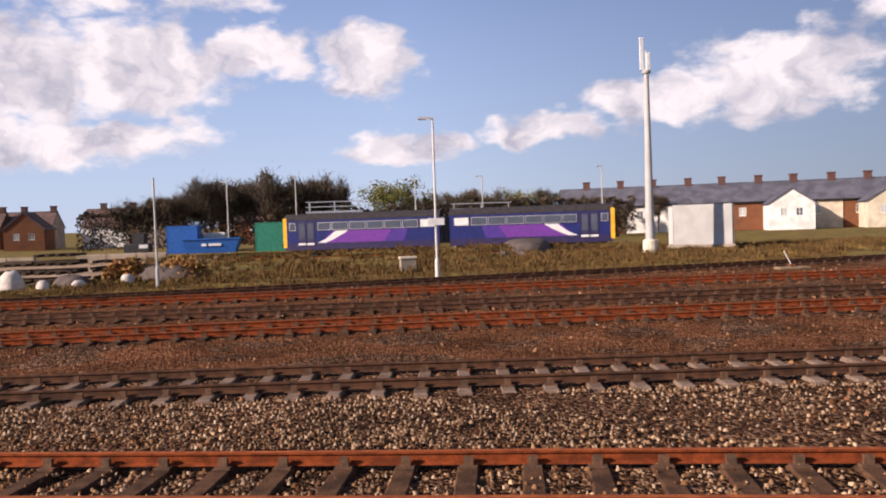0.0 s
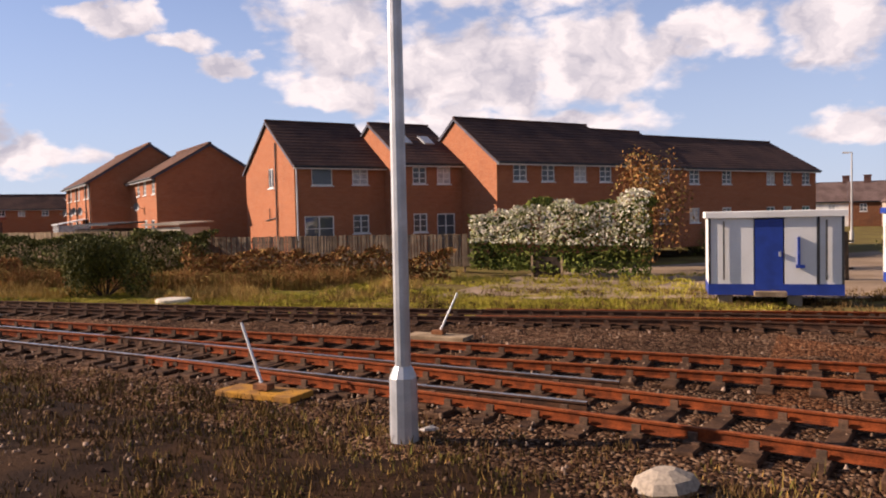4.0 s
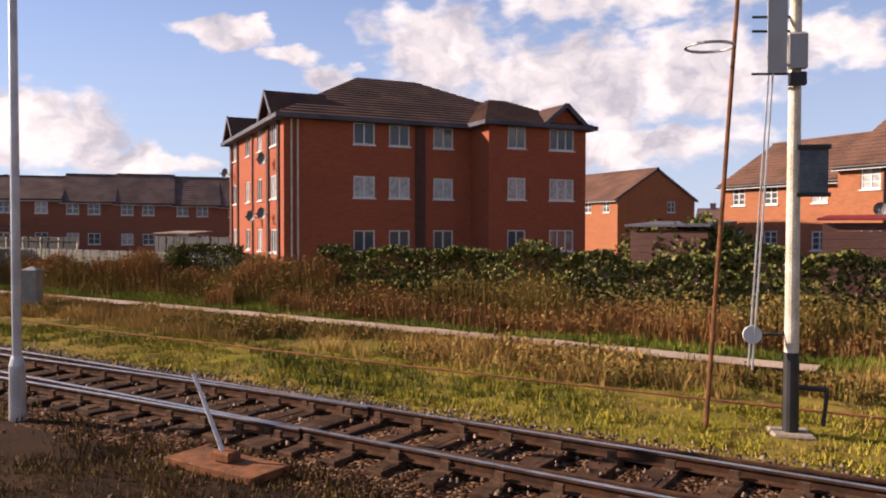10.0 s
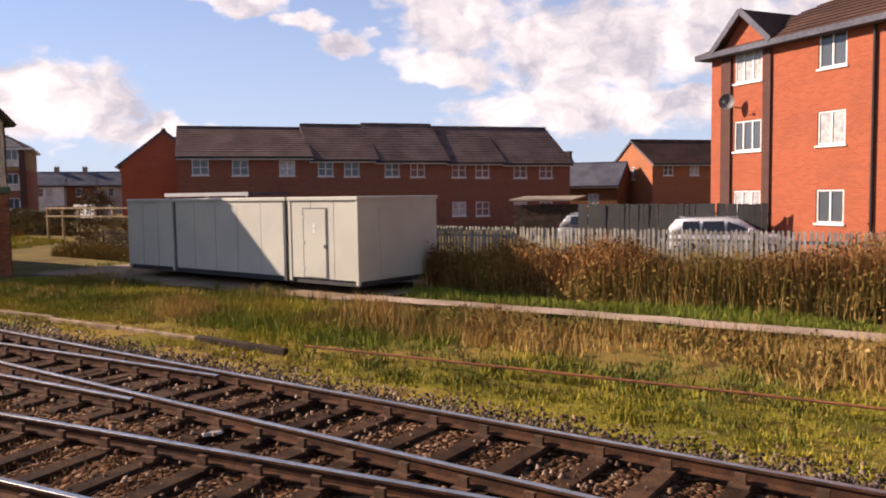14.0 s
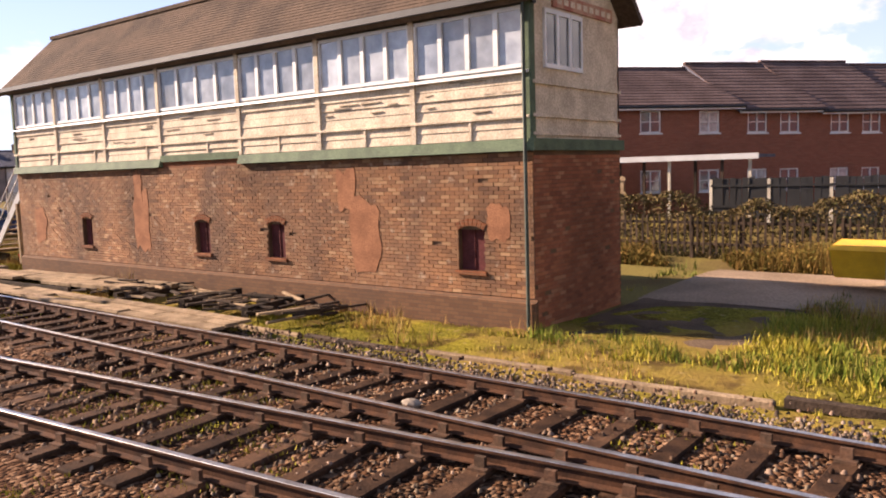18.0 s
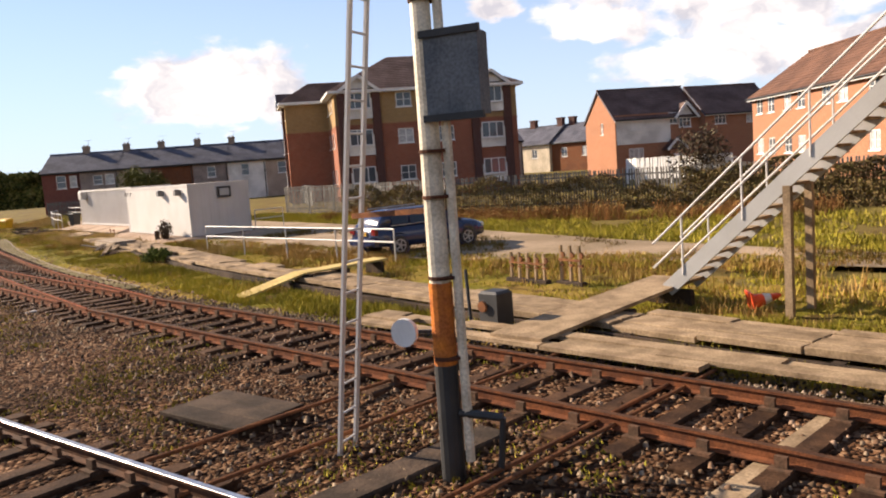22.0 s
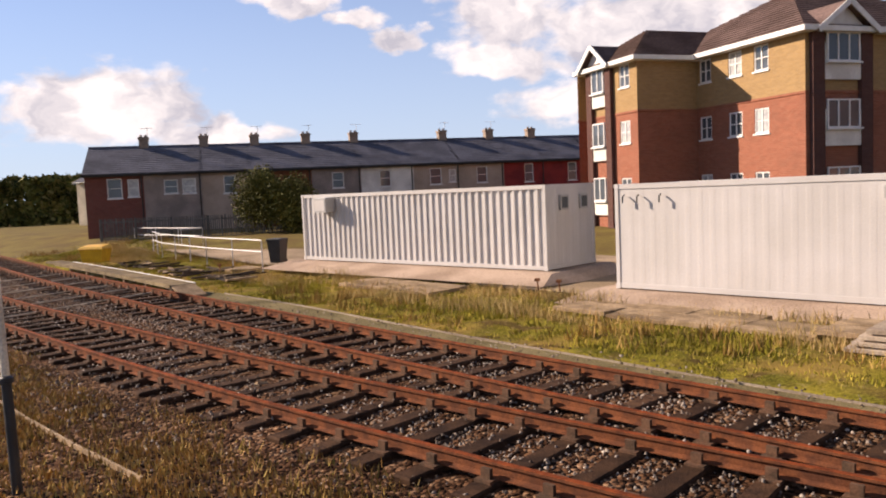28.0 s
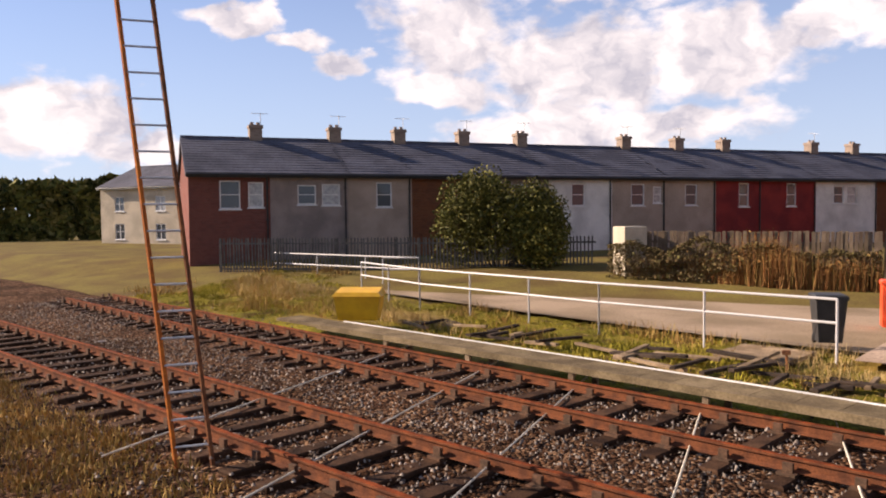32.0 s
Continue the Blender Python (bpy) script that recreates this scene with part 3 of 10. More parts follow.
def interp(pts, x):
    """y at x on a line of (x, y) points, x falling or rising, with eased bends."""
    p = sorted(pts)
    if x <= p[0][0]:
        s = (p[1][1] - p[0][1]) / (p[1][0] - p[0][0])
        return p[0][1] + s * (x - p[0][0])
    if x >= p[-1][0]:
        s = (p[-1][1] - p[-2][1]) / (p[-1][0] - p[-2][0])
        return p[-1][1] + s * (x - p[-1][0])
    for i in range(len(p) - 1):
        if x <= p[i + 1][0]:
            x0, y0, x1, y1 = *p[i], *p[i + 1]
            m0 = (y1 - p[i - 1][1]) / (x1 - p[i - 1][0]) if i else (y1 - y0) / (x1 - x0)
            m1 = (p[i + 2][1] - y0) / (p[i + 2][0] - x0) if i + 2 < len(p) else (y1 - y0) / (x1 - x0)
            h = x1 - x0
            t = (x - x0) / h
            return (2 * t**3 - 3 * t**2 + 1) * y0 + (t**3 - 2 * t**2 + t) * h * m0 + (3 * t**2 - 2 * t**3) * y1 + (t**3 - t**2) * h * m1

# ---- plan of the railway: lines of (x, y) ----
OWN = [(60, -24), (20, -17.6), (0, -14.6), (-23.5, -11.1), (-40, -8.6), (-60, -5.9), (-82, -3.4), (-106, -1.5), (-125, -0.3), (-140, 0.0), (-167, 0.4), (-190, 0.0), (-205, 0.8), (-222, 2.5), (-236, 4.6), (-270, 11)]
MAIN = [(-40, 3.1), (-50, 3.75), (-59, 4.46), (-68, 5.1), (-77, 5.8), (-92, 6.2), (-104, 6.4), (-117, 6.45), (-130, 6.75), (-141, 7.0), (-153, 7.45), (-163, 7.55), (-175, 7.67), (-184, 7.6), (-194, 7.45)]
UPPER = [(-194, 7.45), (-205, 8.6), (-213, 9.8), (-222, 11.3), (-233, 13.45), (-242, 15.3), (-262, 20.2)]
LOWER = [(-194, 7.45), (-207, 7.77), (-221, 8.5), (-233, 10.0), (-238, 10.75), (-262, 15.2)]
SIDING_A = [(45, -15.5), (20, -10.4), (3, -6.85), (-1, -6.1), (-11, -4.1), (-21, -2.2), (-33, 0.35), (-45, 2.6), (-55, 4.0), (-62, 4.75)]
SIDING_B = [(45, -4.8), (20, -2.5), (5.3, -1.17), (-1.6, -0.4), (-13.7, 0.57), (-20, 1.0), (-36, 2.05), (-45, 3.0)]
SIDING_C = [(45, 3.6), (20, 5.6), (9, 6.2), (-2, 6.8), (-18, 7.0), (-39, 6.55), (-54, 6.2), (-66, 5.9), (-80, 6.05)]
SIDING_D = [(45, 7.4), (20, 9.4), (10, 10.2), (-3, 11.2), (-21, 12.6), (-45, 12.9), (-60, 10.65), (-77, 8.75), (-90.3, 7.36), (-98.6, 6.66), (-106, 6.42)]
SIDING_E = [(50, 13.5), (20, 15.5), (0, 16.5), (-20, 16.8), (-40, 14.6), (-55, 11.6)]
SIDING_F = [(60, 26.5), (29, 24.5), (1.5, 20.8), (-14, 19.0), (-30, 16.6), (-45, 13.7)]
TURNOUT = [(-104, 6.4), (-110, 6.25), (-116.6, 5.94), (-121, 5.7), (-125, 5.42), (-129, 5.02), (-134, 4.4), (-142, 3.3), (-155, 1.7), (-168, 0.45)]
CROSSOVER = [(-136, 6.75), (-142, 6.4), (-151, 5.85), (-158, 5.25), (-172, 3.9), (-190, 1.6), (-200, 0.75)]
BOUNDARY = [(60, 75), (20, 48), (-20, 34), (-45, 27), (-60, 26.0), (-74, 26.0), (-90, 23.5), (-105, 21.2), (-123, 20.0), (-140, 22.6), (-155, 25.5), (-170, 28), (-190, 30.5), (-205, 30.5), (-215, 31), (-240, 31), (-262, 27.5), (-300, 22)]
RAIL_TOP = 0.0


def edge_far(x):
    """Far edge of the ballast."""
    return interp([(60, 29), (29, 27.5), (1.5, 23.6), (-16, 21.0), (-30, 18.4), (-45, 15.5), (-60, 12.6), (-77, 10.2), (-95, 8.7), (-117, 8.5), (-141, 9.2), (-163, 9.6), (-184, 9.5), (-194, 9.4), (-213, 12.0), (-233, 15.5), (-262, 22)], x)


# ---- ground ----
def ground_sheet():
    """One sheet to the horizon: flat and broad far off, finely uneven near the line."""
    rng = np.random.default_rng(3)
    g = Geo()
    xs = [-4000, -1500, -700, -400] + [-300 + 5 * i for i in range(80)] + [150, 400, 900, 2000, 4000]
    ys = [-3000, -400, -60] + [-30 + 2.5 * i for i in range(60)] + [140, 200, 400, 1000, 4000]
    for x in xs:
        for y in ys:
            z = -0.34
            if -310 < x < 110 and -30 < y < 125:
                f = interp(BOUNDARY, x)
                rise = min(max((y - f + 3) / 8.0, 0), 1) * min(max((-58 - x) / 8.0, 0), 1)
                z += 0.75 * rise + 0.05 * noise.noise((x * 0.21, y * 0.21, 1.0))
                if y < edge_far(x) + 1:
                    z = -0.46
            g.v.append((x, y, z))
    n = len(ys)
    g.f = [(i * n + j, (i + 1) * n + j, (i + 1) * n + j + 1, i * n + j + 1) for i in range(len(xs) - 1) for j in range(n - 1)]
    return solo("ground", g, SOIL, "rough grassy earth beside the railway", "ground", kind="structure", smooth=True)


ground_sheet()


def strip(name, near, far, x0, x1, step, cols, zf, mat, label, category, smooth=True):
    """A sheet between two lines along the railway, uneven by zf(x, y, s)."""
    n = int(abs(x1 - x0) / step) + 1
    xs = np.linspace(x0, x1, n)
    v, f = [], []
    for x in xs:
        a, b = near(x), far(x)
        for j in range(cols + 1):
            y = a + (b - a) * j / cols
            v.append((x, y, zf(x, y, j / cols)))
    m = cols + 1
    for i in range(n - 1):
        for j in range(cols):
            f.append((i * m + j, (i + 1) * m + j, (i + 1) * m + j + 1, i * m + j + 1))
    me = bpy.data.meshes.new(name)
    me.from_pydata(v, [], f)
    me.materials.append(mat)
    me.polygons.foreach_set("use_smooth", [smooth] * len(f))
    me.update()
    if me.polygons[0].normal.z < 0:
        me.flip_normals()
    return solo(name, me, mat, label, category, kind="structure")


def bed_z(x, y, s):
    edge = min(s, 1 - s)
    return -0.225 - 0.2 * max(0, 1 - edge * 18) + 0.05 * noise.noise((x * 0.5, y * 0.7, 0.0)) + 0.03 * noise.noise((x * 2.0, y * 2.0, 4.0))


strip("ballast", lambda x: interp(OWN, x) - 6, edge_far, 70, -275, 0.5, 60, bed_z, BALLAST_BED, "brown dirty ballast bed under the railway tracks", "ballast")


strip("track_side_earth", lambda x: interp(OWN, x) + 2.7 + 0.5 * noise.noise((x * 0.3, 0, 0)), lambda x: interp([(-16, -5.0), (-26, -3.3), (-36, -1.4), (-45, -0.2), (-58, 1.6), (-70, 3.2), (-92, 4.4), (-120, 4.3)], x) + 0.7 * noise.noise((x * 0.4, 5, 0)), -17, -119, 0.6, 10,
      lambda x, y, s: -0.19 - 0.14 * (s in (0, 1)) + 0.05 * noise.noise((x * 0.6, y * 0.9, 2.0)), EARTH_BROWN, "brown mossy earth and ash between the lines", "earth")


def verge_far(x):
    """Far side of the mossy verge: the path, the cabins, the signal box, the yard."""
    return float(np.interp(-x, (46, 60, 80, 100, 119, 139, 146, 158, 160, 179, 180.5, 192, 200, 225, 240, 256, 262),
                           (21, 19, 16.4, 15.0, 16.0, 16.15, 16.0, 16.2, 12.1, 12.1, 17.4, 16.8, 16.8, 19.8, 22.8, 27.8, 27.9)))


def verge_z(x, y, s):
    lump = 0.06 * noise.noise((x * 1.1, y * 1.3, 7.0)) + 0.045 * noise.noise((x * 3.1, y * 3.4, 2.0)) + 0.05 * noise.noise((x * 0.3, y * 0.4, 5.0))
    return -0.29 + (lump if 0 < s < 1 else -0.14)


strip("verge", lambda x: edge_far(x) - 0.25 + 0.3 * noise.noise((x * 0.8, 3, 0)), verge_far, -46, -262, 0.3, 26, verge_z, MOSS, "lumpy mossy grass verge beside the tracks", "verge")

strip("siding_ballast", lambda x: interp(SIDING_B, x) + 1.2, lambda x: edge_far(x) - 0.5, 66, -46, 0.5, 40, lambda x, y, s: -0.215 - 0.12 * (s in (0, 1)) + 0.04 * noise.noise((x * 0.5, y * 0.8, 3.0)), RED_BED, "rusty red-brown ballast under the sidings", "ballast")

# ---- rails, sleepers ----
def line_points(line, x0, x1, step):
    """Points and unit tangents along a line."""
    out, x = [], x0
    while x >= x1:
        y, y2 = interp(line, x), interp(line, x - 0.5)
        d = Vector((-0.5, y2 - y, 0)).normalized()
        out.append((Vector((x, y, 0)), d))
        x -= step * abs(d.x)
    return out


RAIL_PROFILE = [(-0.07, -0.155), (0.07, -0.155), (0.07, -0.143), (0.012, -0.125), (0.012, -0.045), (0.036, -0.032), (0.036, -0.004), (0.03, 0.0),
                (-0.03, 0.0), (-0.036, -0.004), (-0.036, -0.032), (-0.012, -0.045), (-0.012, -0.125), (-0.07, -0.143)]


def rail_mesh(name, pts, off, side_mat, head_mat):
    v, f, mats = [], [], []
    n = len(RAIL_PROFILE)
    for p, d in pts:
        s = Vector((d.y, -d.x, 0))
        for a, z in RAIL_PROFILE:
            q = p + s * (off + a)
            v.append((q.x, q.y, RAIL_TOP + z))
    for i in range(len(pts) - 1):
        for j in range(n):
            k = (j + 1) % n
            f.append((i * n + j, i * n + k, (i + 1) * n + k, (i + 1) * n + j))
            mats.append(1 if j in (6, 7, 8) else 0)
    f.append(tuple(range(n)))
    f.append(tuple((len(pts) - 1) * n + j for j in reversed(range(n))))
    mats += [0, 0]
    me = bpy.data.meshes.new(name)
    me.from_pydata(v, [], f)
    me.materials.append(side_mat)
    me.materials.append(head_mat)
    me.polygons.foreach_set("material_index", mats)
    bm = bmesh.new()
    bm.from_mesh(me)
    bmesh.ops.recalc_face_normals(bm, faces=bm.faces)
    bm.to_mesh(me)
    bm.free()
    return me


SLEEPER_MESH = Geo().chamfer(-1.28, 1.28, -0.125, 0.125, -0.32, -0.165, 0.02).mesh("sleeper", SLEEPER)
SLEEPER_PALE_MESH = Geo().chamfer(-1.25, 1.25, -0.12, 0.12, -0.32, -0.16, 0.02).mesh("sleeper", SLEEPER_PALE)
SPARE_PARTS = [300]


def chair_geo(g, c, d, s):
    """A cast chair with its key, at the place c on a rail that runs along d."""
    def at(a, b, z):
        q = c + s * a + d * b
        return (q.x, q.y, z)
    for a0, a1, z1 in ((-0.18, 0.18, -0.145), (0.075, 0.125, -0.03), (-0.125, -0.075, -0.045)):
        w = 0.1 if z1 < -0.1 else 0.055
        g.hexa([at(a0, -w, -0.175), at(a1, -w, -0.175), at(a1, w, -0.175), at(a0, w, -0.175), at(a0, -w, z1), at(a1, -w, z1), at(a1, w, z1), at(a0, w, z1)])


def railway(line, x0, x1, label, side_mat, head_mat, pale=False, near=None, chairs=True, spacing=0.72):
    t = thing("railway_track", Matrix.Identity(4), label, "railway track", "tracks side by side", "structure")
    pts = line_points(line, x0, x1, 2.0)
    for off in (-0.7525, 0.7525):
        part("rail", rail_mesh("rail", pts, off, side_mat, head_mat), side_mat, t)
    rest, iron = Geo(), Geo()
    rnd = random.Random(len(line) + int(x0))
    for p, d in line_points(line, x0 - 0.3, x1, spacing):
        s = Vector((d.y, -d.x, 0))
        a = math.atan2(s.y, s.x) + rnd.uniform(-0.02, 0.02)
        m = Matrix.Translation((p.x, p.y, rnd.uniform(-0.012, 0.008))) @ Matrix.Rotation(a, 4, "Z")
        me = SLEEPER_PALE_MESH if pale else SLEEPER_MESH
        if near and near[1] <= p.x <= near[0] and SPARE_PARTS[0] > 0:
            part("sleeper", me, None, t, at=m)
            SPARE_PARTS[0] -= 1
        else:
            i = len(rest.v)
            rest.v.extend(tuple(m @ w.co) for w in me.vertices)
            rest.f.extend(tuple(i + j for j in q.vertices) for q in me.polygons)
        if chairs:
            for off in (-0.7525, 0.7525):
                chair_geo(iron, p + s * off, d, s)
    if rest.f:
        ob = part("sleeper_row", rest, SLEEPER_PALE if pale else SLEEPER, t)
        tagged(ob, kind="stuff")
    if chairs:
        tagged(part("rail_chair_row", iron, CHAIR_IRON, t), kind="stuff")
    return t


railway(MAIN, -48, -174, "railway track on dark timber sleepers with shiny rail heads", BROWN_RAIL, SHINE_RAIL, near=(-120, -174))
railway(MAIN, -174, -194, "dull brown railway track on dark timber sleepers", RUST_BROWN, BROWN_RAIL, near=(-174, -194))
railway(UPPER, -194, -262, "rusty railway track on timber sleepers beside a boarded walkway", RUST_BROWN, RUST_RAIL, near=(-215, -262))
railway(LOWER, -196, -262, "rusty railway track on timber sleepers", RUST_BROWN, RUST_RAIL, near=(-215, -262))
railway(CROSSOVER, -137, -200, "dark crossover track between two lines", BROWN_RAIL, SHINE_RAIL, near=(-150, -172))
railway(TURNOUT, -106, -164, "dark turnout track curving off the line", BROWN_RAIL, SHINE_RAIL)
railway(SIDING_A, 45, -58, "red rusty siding on timber sleepers", RUST_RAIL, RUST_HEAD)
railway(SIDING_B, 45, -44, "dark siding on pale concrete sleepers", BROWN_RAIL, BROWN_RAIL, pale=True)
railway(SIDING_C, 45, -80, "rusty siding on timber sleepers", RUST_RAIL, RUST_HEAD)
railway(SIDING_D, 45, -105, "rusty siding curving to a junction", BROWN_RAIL, BROWN_RAIL)
railway(SIDING_E, 50, -54, "rusty siding on timber sleepers", RUST_RAIL, RUST_HEAD)
railway(SIDING_F, 60, -44, "dark siding beside the grass", BROWN_RAIL, BROWN_RAIL)
railway(OWN, 60, -270, "main railway track that the train runs on", BROWN_RAIL, SHINE_RAIL, chairs=False)

# ---- buildings ----
def wall_mesh(name, length, z0, z1, openings, mat, thick=0.28, gable=None):
    """A wall along x with its outer face at y = 0, facing -y, pierced by openings (x0, x1, z0, z1). gable: (x of peak, height)."""
    xs = sorted({0.0, length, *[o[0] for o in openings], *[o[1] for o in openings]})
    zs = sorted({z0, z1, *[o[2] for o in openings], *[o[3] for o in openings]})
    g = Geo()
    for a, b in zip(xs, xs[1:]):
        for c, d in zip(zs, zs[1:]):
            mx, mz = (a + b) / 2, (c + d) / 2
            if any(o[0] < mx < o[1] and o[2] < mz < o[3] for o in openings):
                continue
            g.quad((a, 0, c), (b, 0, c), (b, 0, d), (a, 0, d))
            g.quad((b, thick, c), (a, thick, c), (a, thick, d), (b, thick, d))
    for a, b, c, d in openings:
        g.quad((a, 0, c), (a, thick, c), (b, thick, c), (b, 0, c))
        g.quad((a, 0, d), (b, 0, d), (b, thick, d), (a, thick, d))
        g.quad((a, 0, c), (a, 0, d), (a, thick, d), (a, thick, c))
        g.quad((b, 0, c), (b, thick, c), (b, thick, d), (b, 0, d))
    if gable:
        g.quad((0, 0, z1), (length, 0, z1), (gable[0], 0, gable[1]))
        g.quad((length, thick, z1), (0, thick, z1), (gable[0], thick, gable[1]))
    me = bpy.data.meshes.new(name)
    me.from_pydata(g.v, [], g.f)
    me.materials.append(mat)
    return me


FRAMES = {}


def window_meshes(w, h, lights, net, mat=None):
    """Frame with its mullions, one pane and the sill, centred on x, from z = 0 up."""
    key = (round(w, 2), round(h, 2), lights, net, mat.name if mat else "")
    if key not in FRAMES:
        fr, sill = Geo(), Geo()
        t = 0.065
        cols, rws = lights
        xs = [-w / 2] + [v for i in range(cols) for v in (-w / 2 + w * i / cols + (t if i == 0 else t / 2), -w / 2 + w * (i + 1) / cols - (t if i == cols - 1 else t / 2))] + [w / 2]
        zs = [0.0] + [v for j in range(rws) for v in (h * j / rws + (t if j == 0 else 0.02), h * (j + 1) / rws - (t if j == rws - 1 else 0.02))] + [h]
        solid = lambda i, j: 0 <= i < len(xs) - 1 and 0 <= j < len(zs) - 1 and (i % 2 == 0 or j % 2 == 0)
        nz, far = len(zs), len(xs) * len(zs)
        fr.v = [(x, y, z) for y in (0.03, 0.10) for x in xs for z in zs]
        for i in range(len(xs) - 1):
            for j in range(nz - 1):
                if not solid(i, j):
                    continue
                a, b, c, d = i * nz + j, (i + 1) * nz + j, (i + 1) * nz + j + 1, i * nz + j + 1
                fr.f += [(a, b, c, d), (a + far, d + far, c + far, b + far)]
                for di, dj, p_, q_ in ((-1, 0, a, d), (1, 0, b, c), (0, -1, a, b), (0, 1, d, c)):
                    if not solid(i + di, j + dj):
                        fr.f.append((p_, q_, q_ + far, p_ + far))
        pane = Geo().box(-w / 2 + t, w / 2 - t, 0.062, 0.072, t, h - t)
        sill.chamfer(-w / 2 - 0.06, w / 2 + 0.06, -0.06, 0.05, -0.07, 0.0, 0.012)
        FRAMES[key] = (fr.mesh("window", mat or UPVC), pane.mesh("pane", GLASS_NET if net else GLASS), sill.mesh("sill", mat or UPVC))
    return FRAMES[key]


def window(parent, m, w, h, lights=(2, 1), net=False, sill=True, mat=None):
    fr, pane, si = window_meshes(w, h, lights, net, mat)
    ob = part("window", fr, UPVC, parent, "white framed window", at=m)
    p = part("pane", pane, GLASS, ob)
    if sill:
        part("sill", si, UPVC, ob)
    return ob


def walled(parent, m, length, z0, z1, wins, mat, gable=None, thick=0.28, name="wall", net_every=3, lintel=True):
    """A wall with windows (x, z of middle, w, h, lights) as a part at the pose m."""
    openings = [(x - w / 2, x + w / 2, z - h / 2, z + h / 2) for x, z, w, h, *_ in wins]
    part(name, wall_mesh(name, length, z0, z1, openings, mat, thick, gable), mat, parent, at=m)
    for i, (x, z, w, h, *rest) in enumerate(wins):
        lights = rest[0] if rest else (2, 2)
        door = len(rest) > 1 and rest[1] == "door"
        window(parent, m @ pose(x, 0, z - h / 2), w, h, lights, net=(i % net_every == 1), sill=not door)


def roof_slab(g, a, b, c, d, thick=0.12):
    """A sloping slab with the upper face a, b, c, d."""
    p = [Vector(q) for q in (a, b, c, d)]
    n = (p[1] - p[0]).cross(p[3] - p[0]).normalized()
    n = n if n.z > 0 else -n
    g.hexa([q - n * thick for q in p] + p)


def tile_courses(g, a, b, c, d, n, step=0.045):
    """One stepped sheet of tile courses over the slope a-b (eave) to d-c (ridge)."""
    a, b, c, d = (Vector(q) for q in (a, b, c, d))
    up = (b - a).cross(d - a).normalized()
    up = up if up.z > 0 else -up
    i0 = len(g.v)
    for i in range(n):
        for t, o in ((i / n, step), ((i + 1) / n, 0.008)):
            g.v.append(tuple(a.lerp(d, t) + up * o))
            g.v.append(tuple(b.lerp(c, t) + up * o))
    for i in range(2 * n - 1):
        k = i0 + 2 * i
        g.f.append((k, k + 1, k + 3, k + 2))


def gabled(parent, m, L, D, ze, zr, mat, over=0.28, verge=0.12, barge=UPVC, ry=None, courses=14, fascia=True, step=0.032):
    """A pitched roof over the plan L x D with its ridge along x, with fascias, barge boards and gutter."""
    ry = D / 2 if ry is None else ry
    s0, s1 = (zr - ze) / ry, (zr - ze) / (D - ry)
    a, b = -verge, L + verge
    g = Geo()
    lo0, lo1 = ze - s0 * over, ze - s1 * over
    roof_slab(g, (a, -over, lo0 + 0.14), (b, -over, lo0 + 0.14), (b, ry, zr + 0.14), (a, ry, zr + 0.14))
    back = Geo()
    roof_slab(back, (b, D + over, lo1 + 0.14), (a, D + over, lo1 + 0.14), (a, ry, zr + 0.14), (b, ry, zr + 0.14))
    tile_courses(g, (a, -over, lo0 + 0.145), (b, -over, lo0 + 0.145), (b, ry, zr + 0.145), (a, ry, zr + 0.145), courses, step)
    tile_courses(back, (b, D + over, lo1 + 0.145), (a, D + over, lo1 + 0.145), (a, ry, zr + 0.145), (b, ry, zr + 0.145), courses, step)
    roof = part("roof", g, mat, parent, at=m)
    part("rear_slope", back, mat, roof)
    part("ridge_tile", Geo().beam((a, ry, zr + 0.17), (b, ry, zr + 0.17), 0.24, 0.11), mat, roof)
    if fascia:
        part("fascia", Geo().box(a, b, -over - 0.03, -over + 0.02, lo0 - 0.07, lo0 + 0.11), barge, roof)
        gut = Geo().tube((a, -over - 0.09, lo0 + 0.06), (b, -over - 0.09, lo0 + 0.06), 0.055, n=8)
        part("gutter", gut, BLACK_PIPE, roof)
        for x in (a, b):
            bg = Geo().beam((x, -over, lo0 + 0.03), (x, ry, zr + 0.03), 0.05, 0.13).beam((x, ry, zr + 0.03), (x, D + over, lo1 + 0.03), 0.05, 0.13)
            part("bargeboard", bg, ROOF_SLATE, roof)
    return roof


def house(name, x, y, rz, L, D, z0, ze, zr, wall_mat, roof_mat, label, front=(), gable0=(), gable1=(), ry=None, group="brick houses beside the line", pipe=None, barge=UPVC, category="house"):
    """Front wall along local x facing -y; gables at both ends."""
    t = thing(name, pose(x, y, 0, 0, 0, rz), label, category, group)
    r = D / 2 if ry is None else ry
    walled(t, pose(0, 0, 0), L, z0, ze, front, wall_mat)
    walled(t, pose(0, D, 0, 0, 0, -90), D, z0, ze, [(D - a, *o) for a, *o in gable0], wall_mat, (D - r, zr))
    walled(t, pose(L, 0, 0, 0, 0, 90), D, z0, ze, gable1, wall_mat, (r, zr))
    walled(t, pose(L, D, 0, 0, 0, 180), L, z0, ze, [], wall_mat)
    gabled(t, Matrix.Identity(4), L, D, ze, zr, roof_mat, ry=ry, barge=barge)
    for px, py in pipe or ():
        g = Geo().tube((px, py - 0.06, z0), (px, py - 0.06, ze - 0.1), 0.045, n=8)
        for z in np.arange(z0 + 0.8, ze, 1.6):
            g.box(px - 0.08, px + 0.08, py - 0.08, py, z, z + 0.05)
        part("drainpipe", g, BLACK_PIPE, t)
    return t


W9 = (0.95, 0.95)


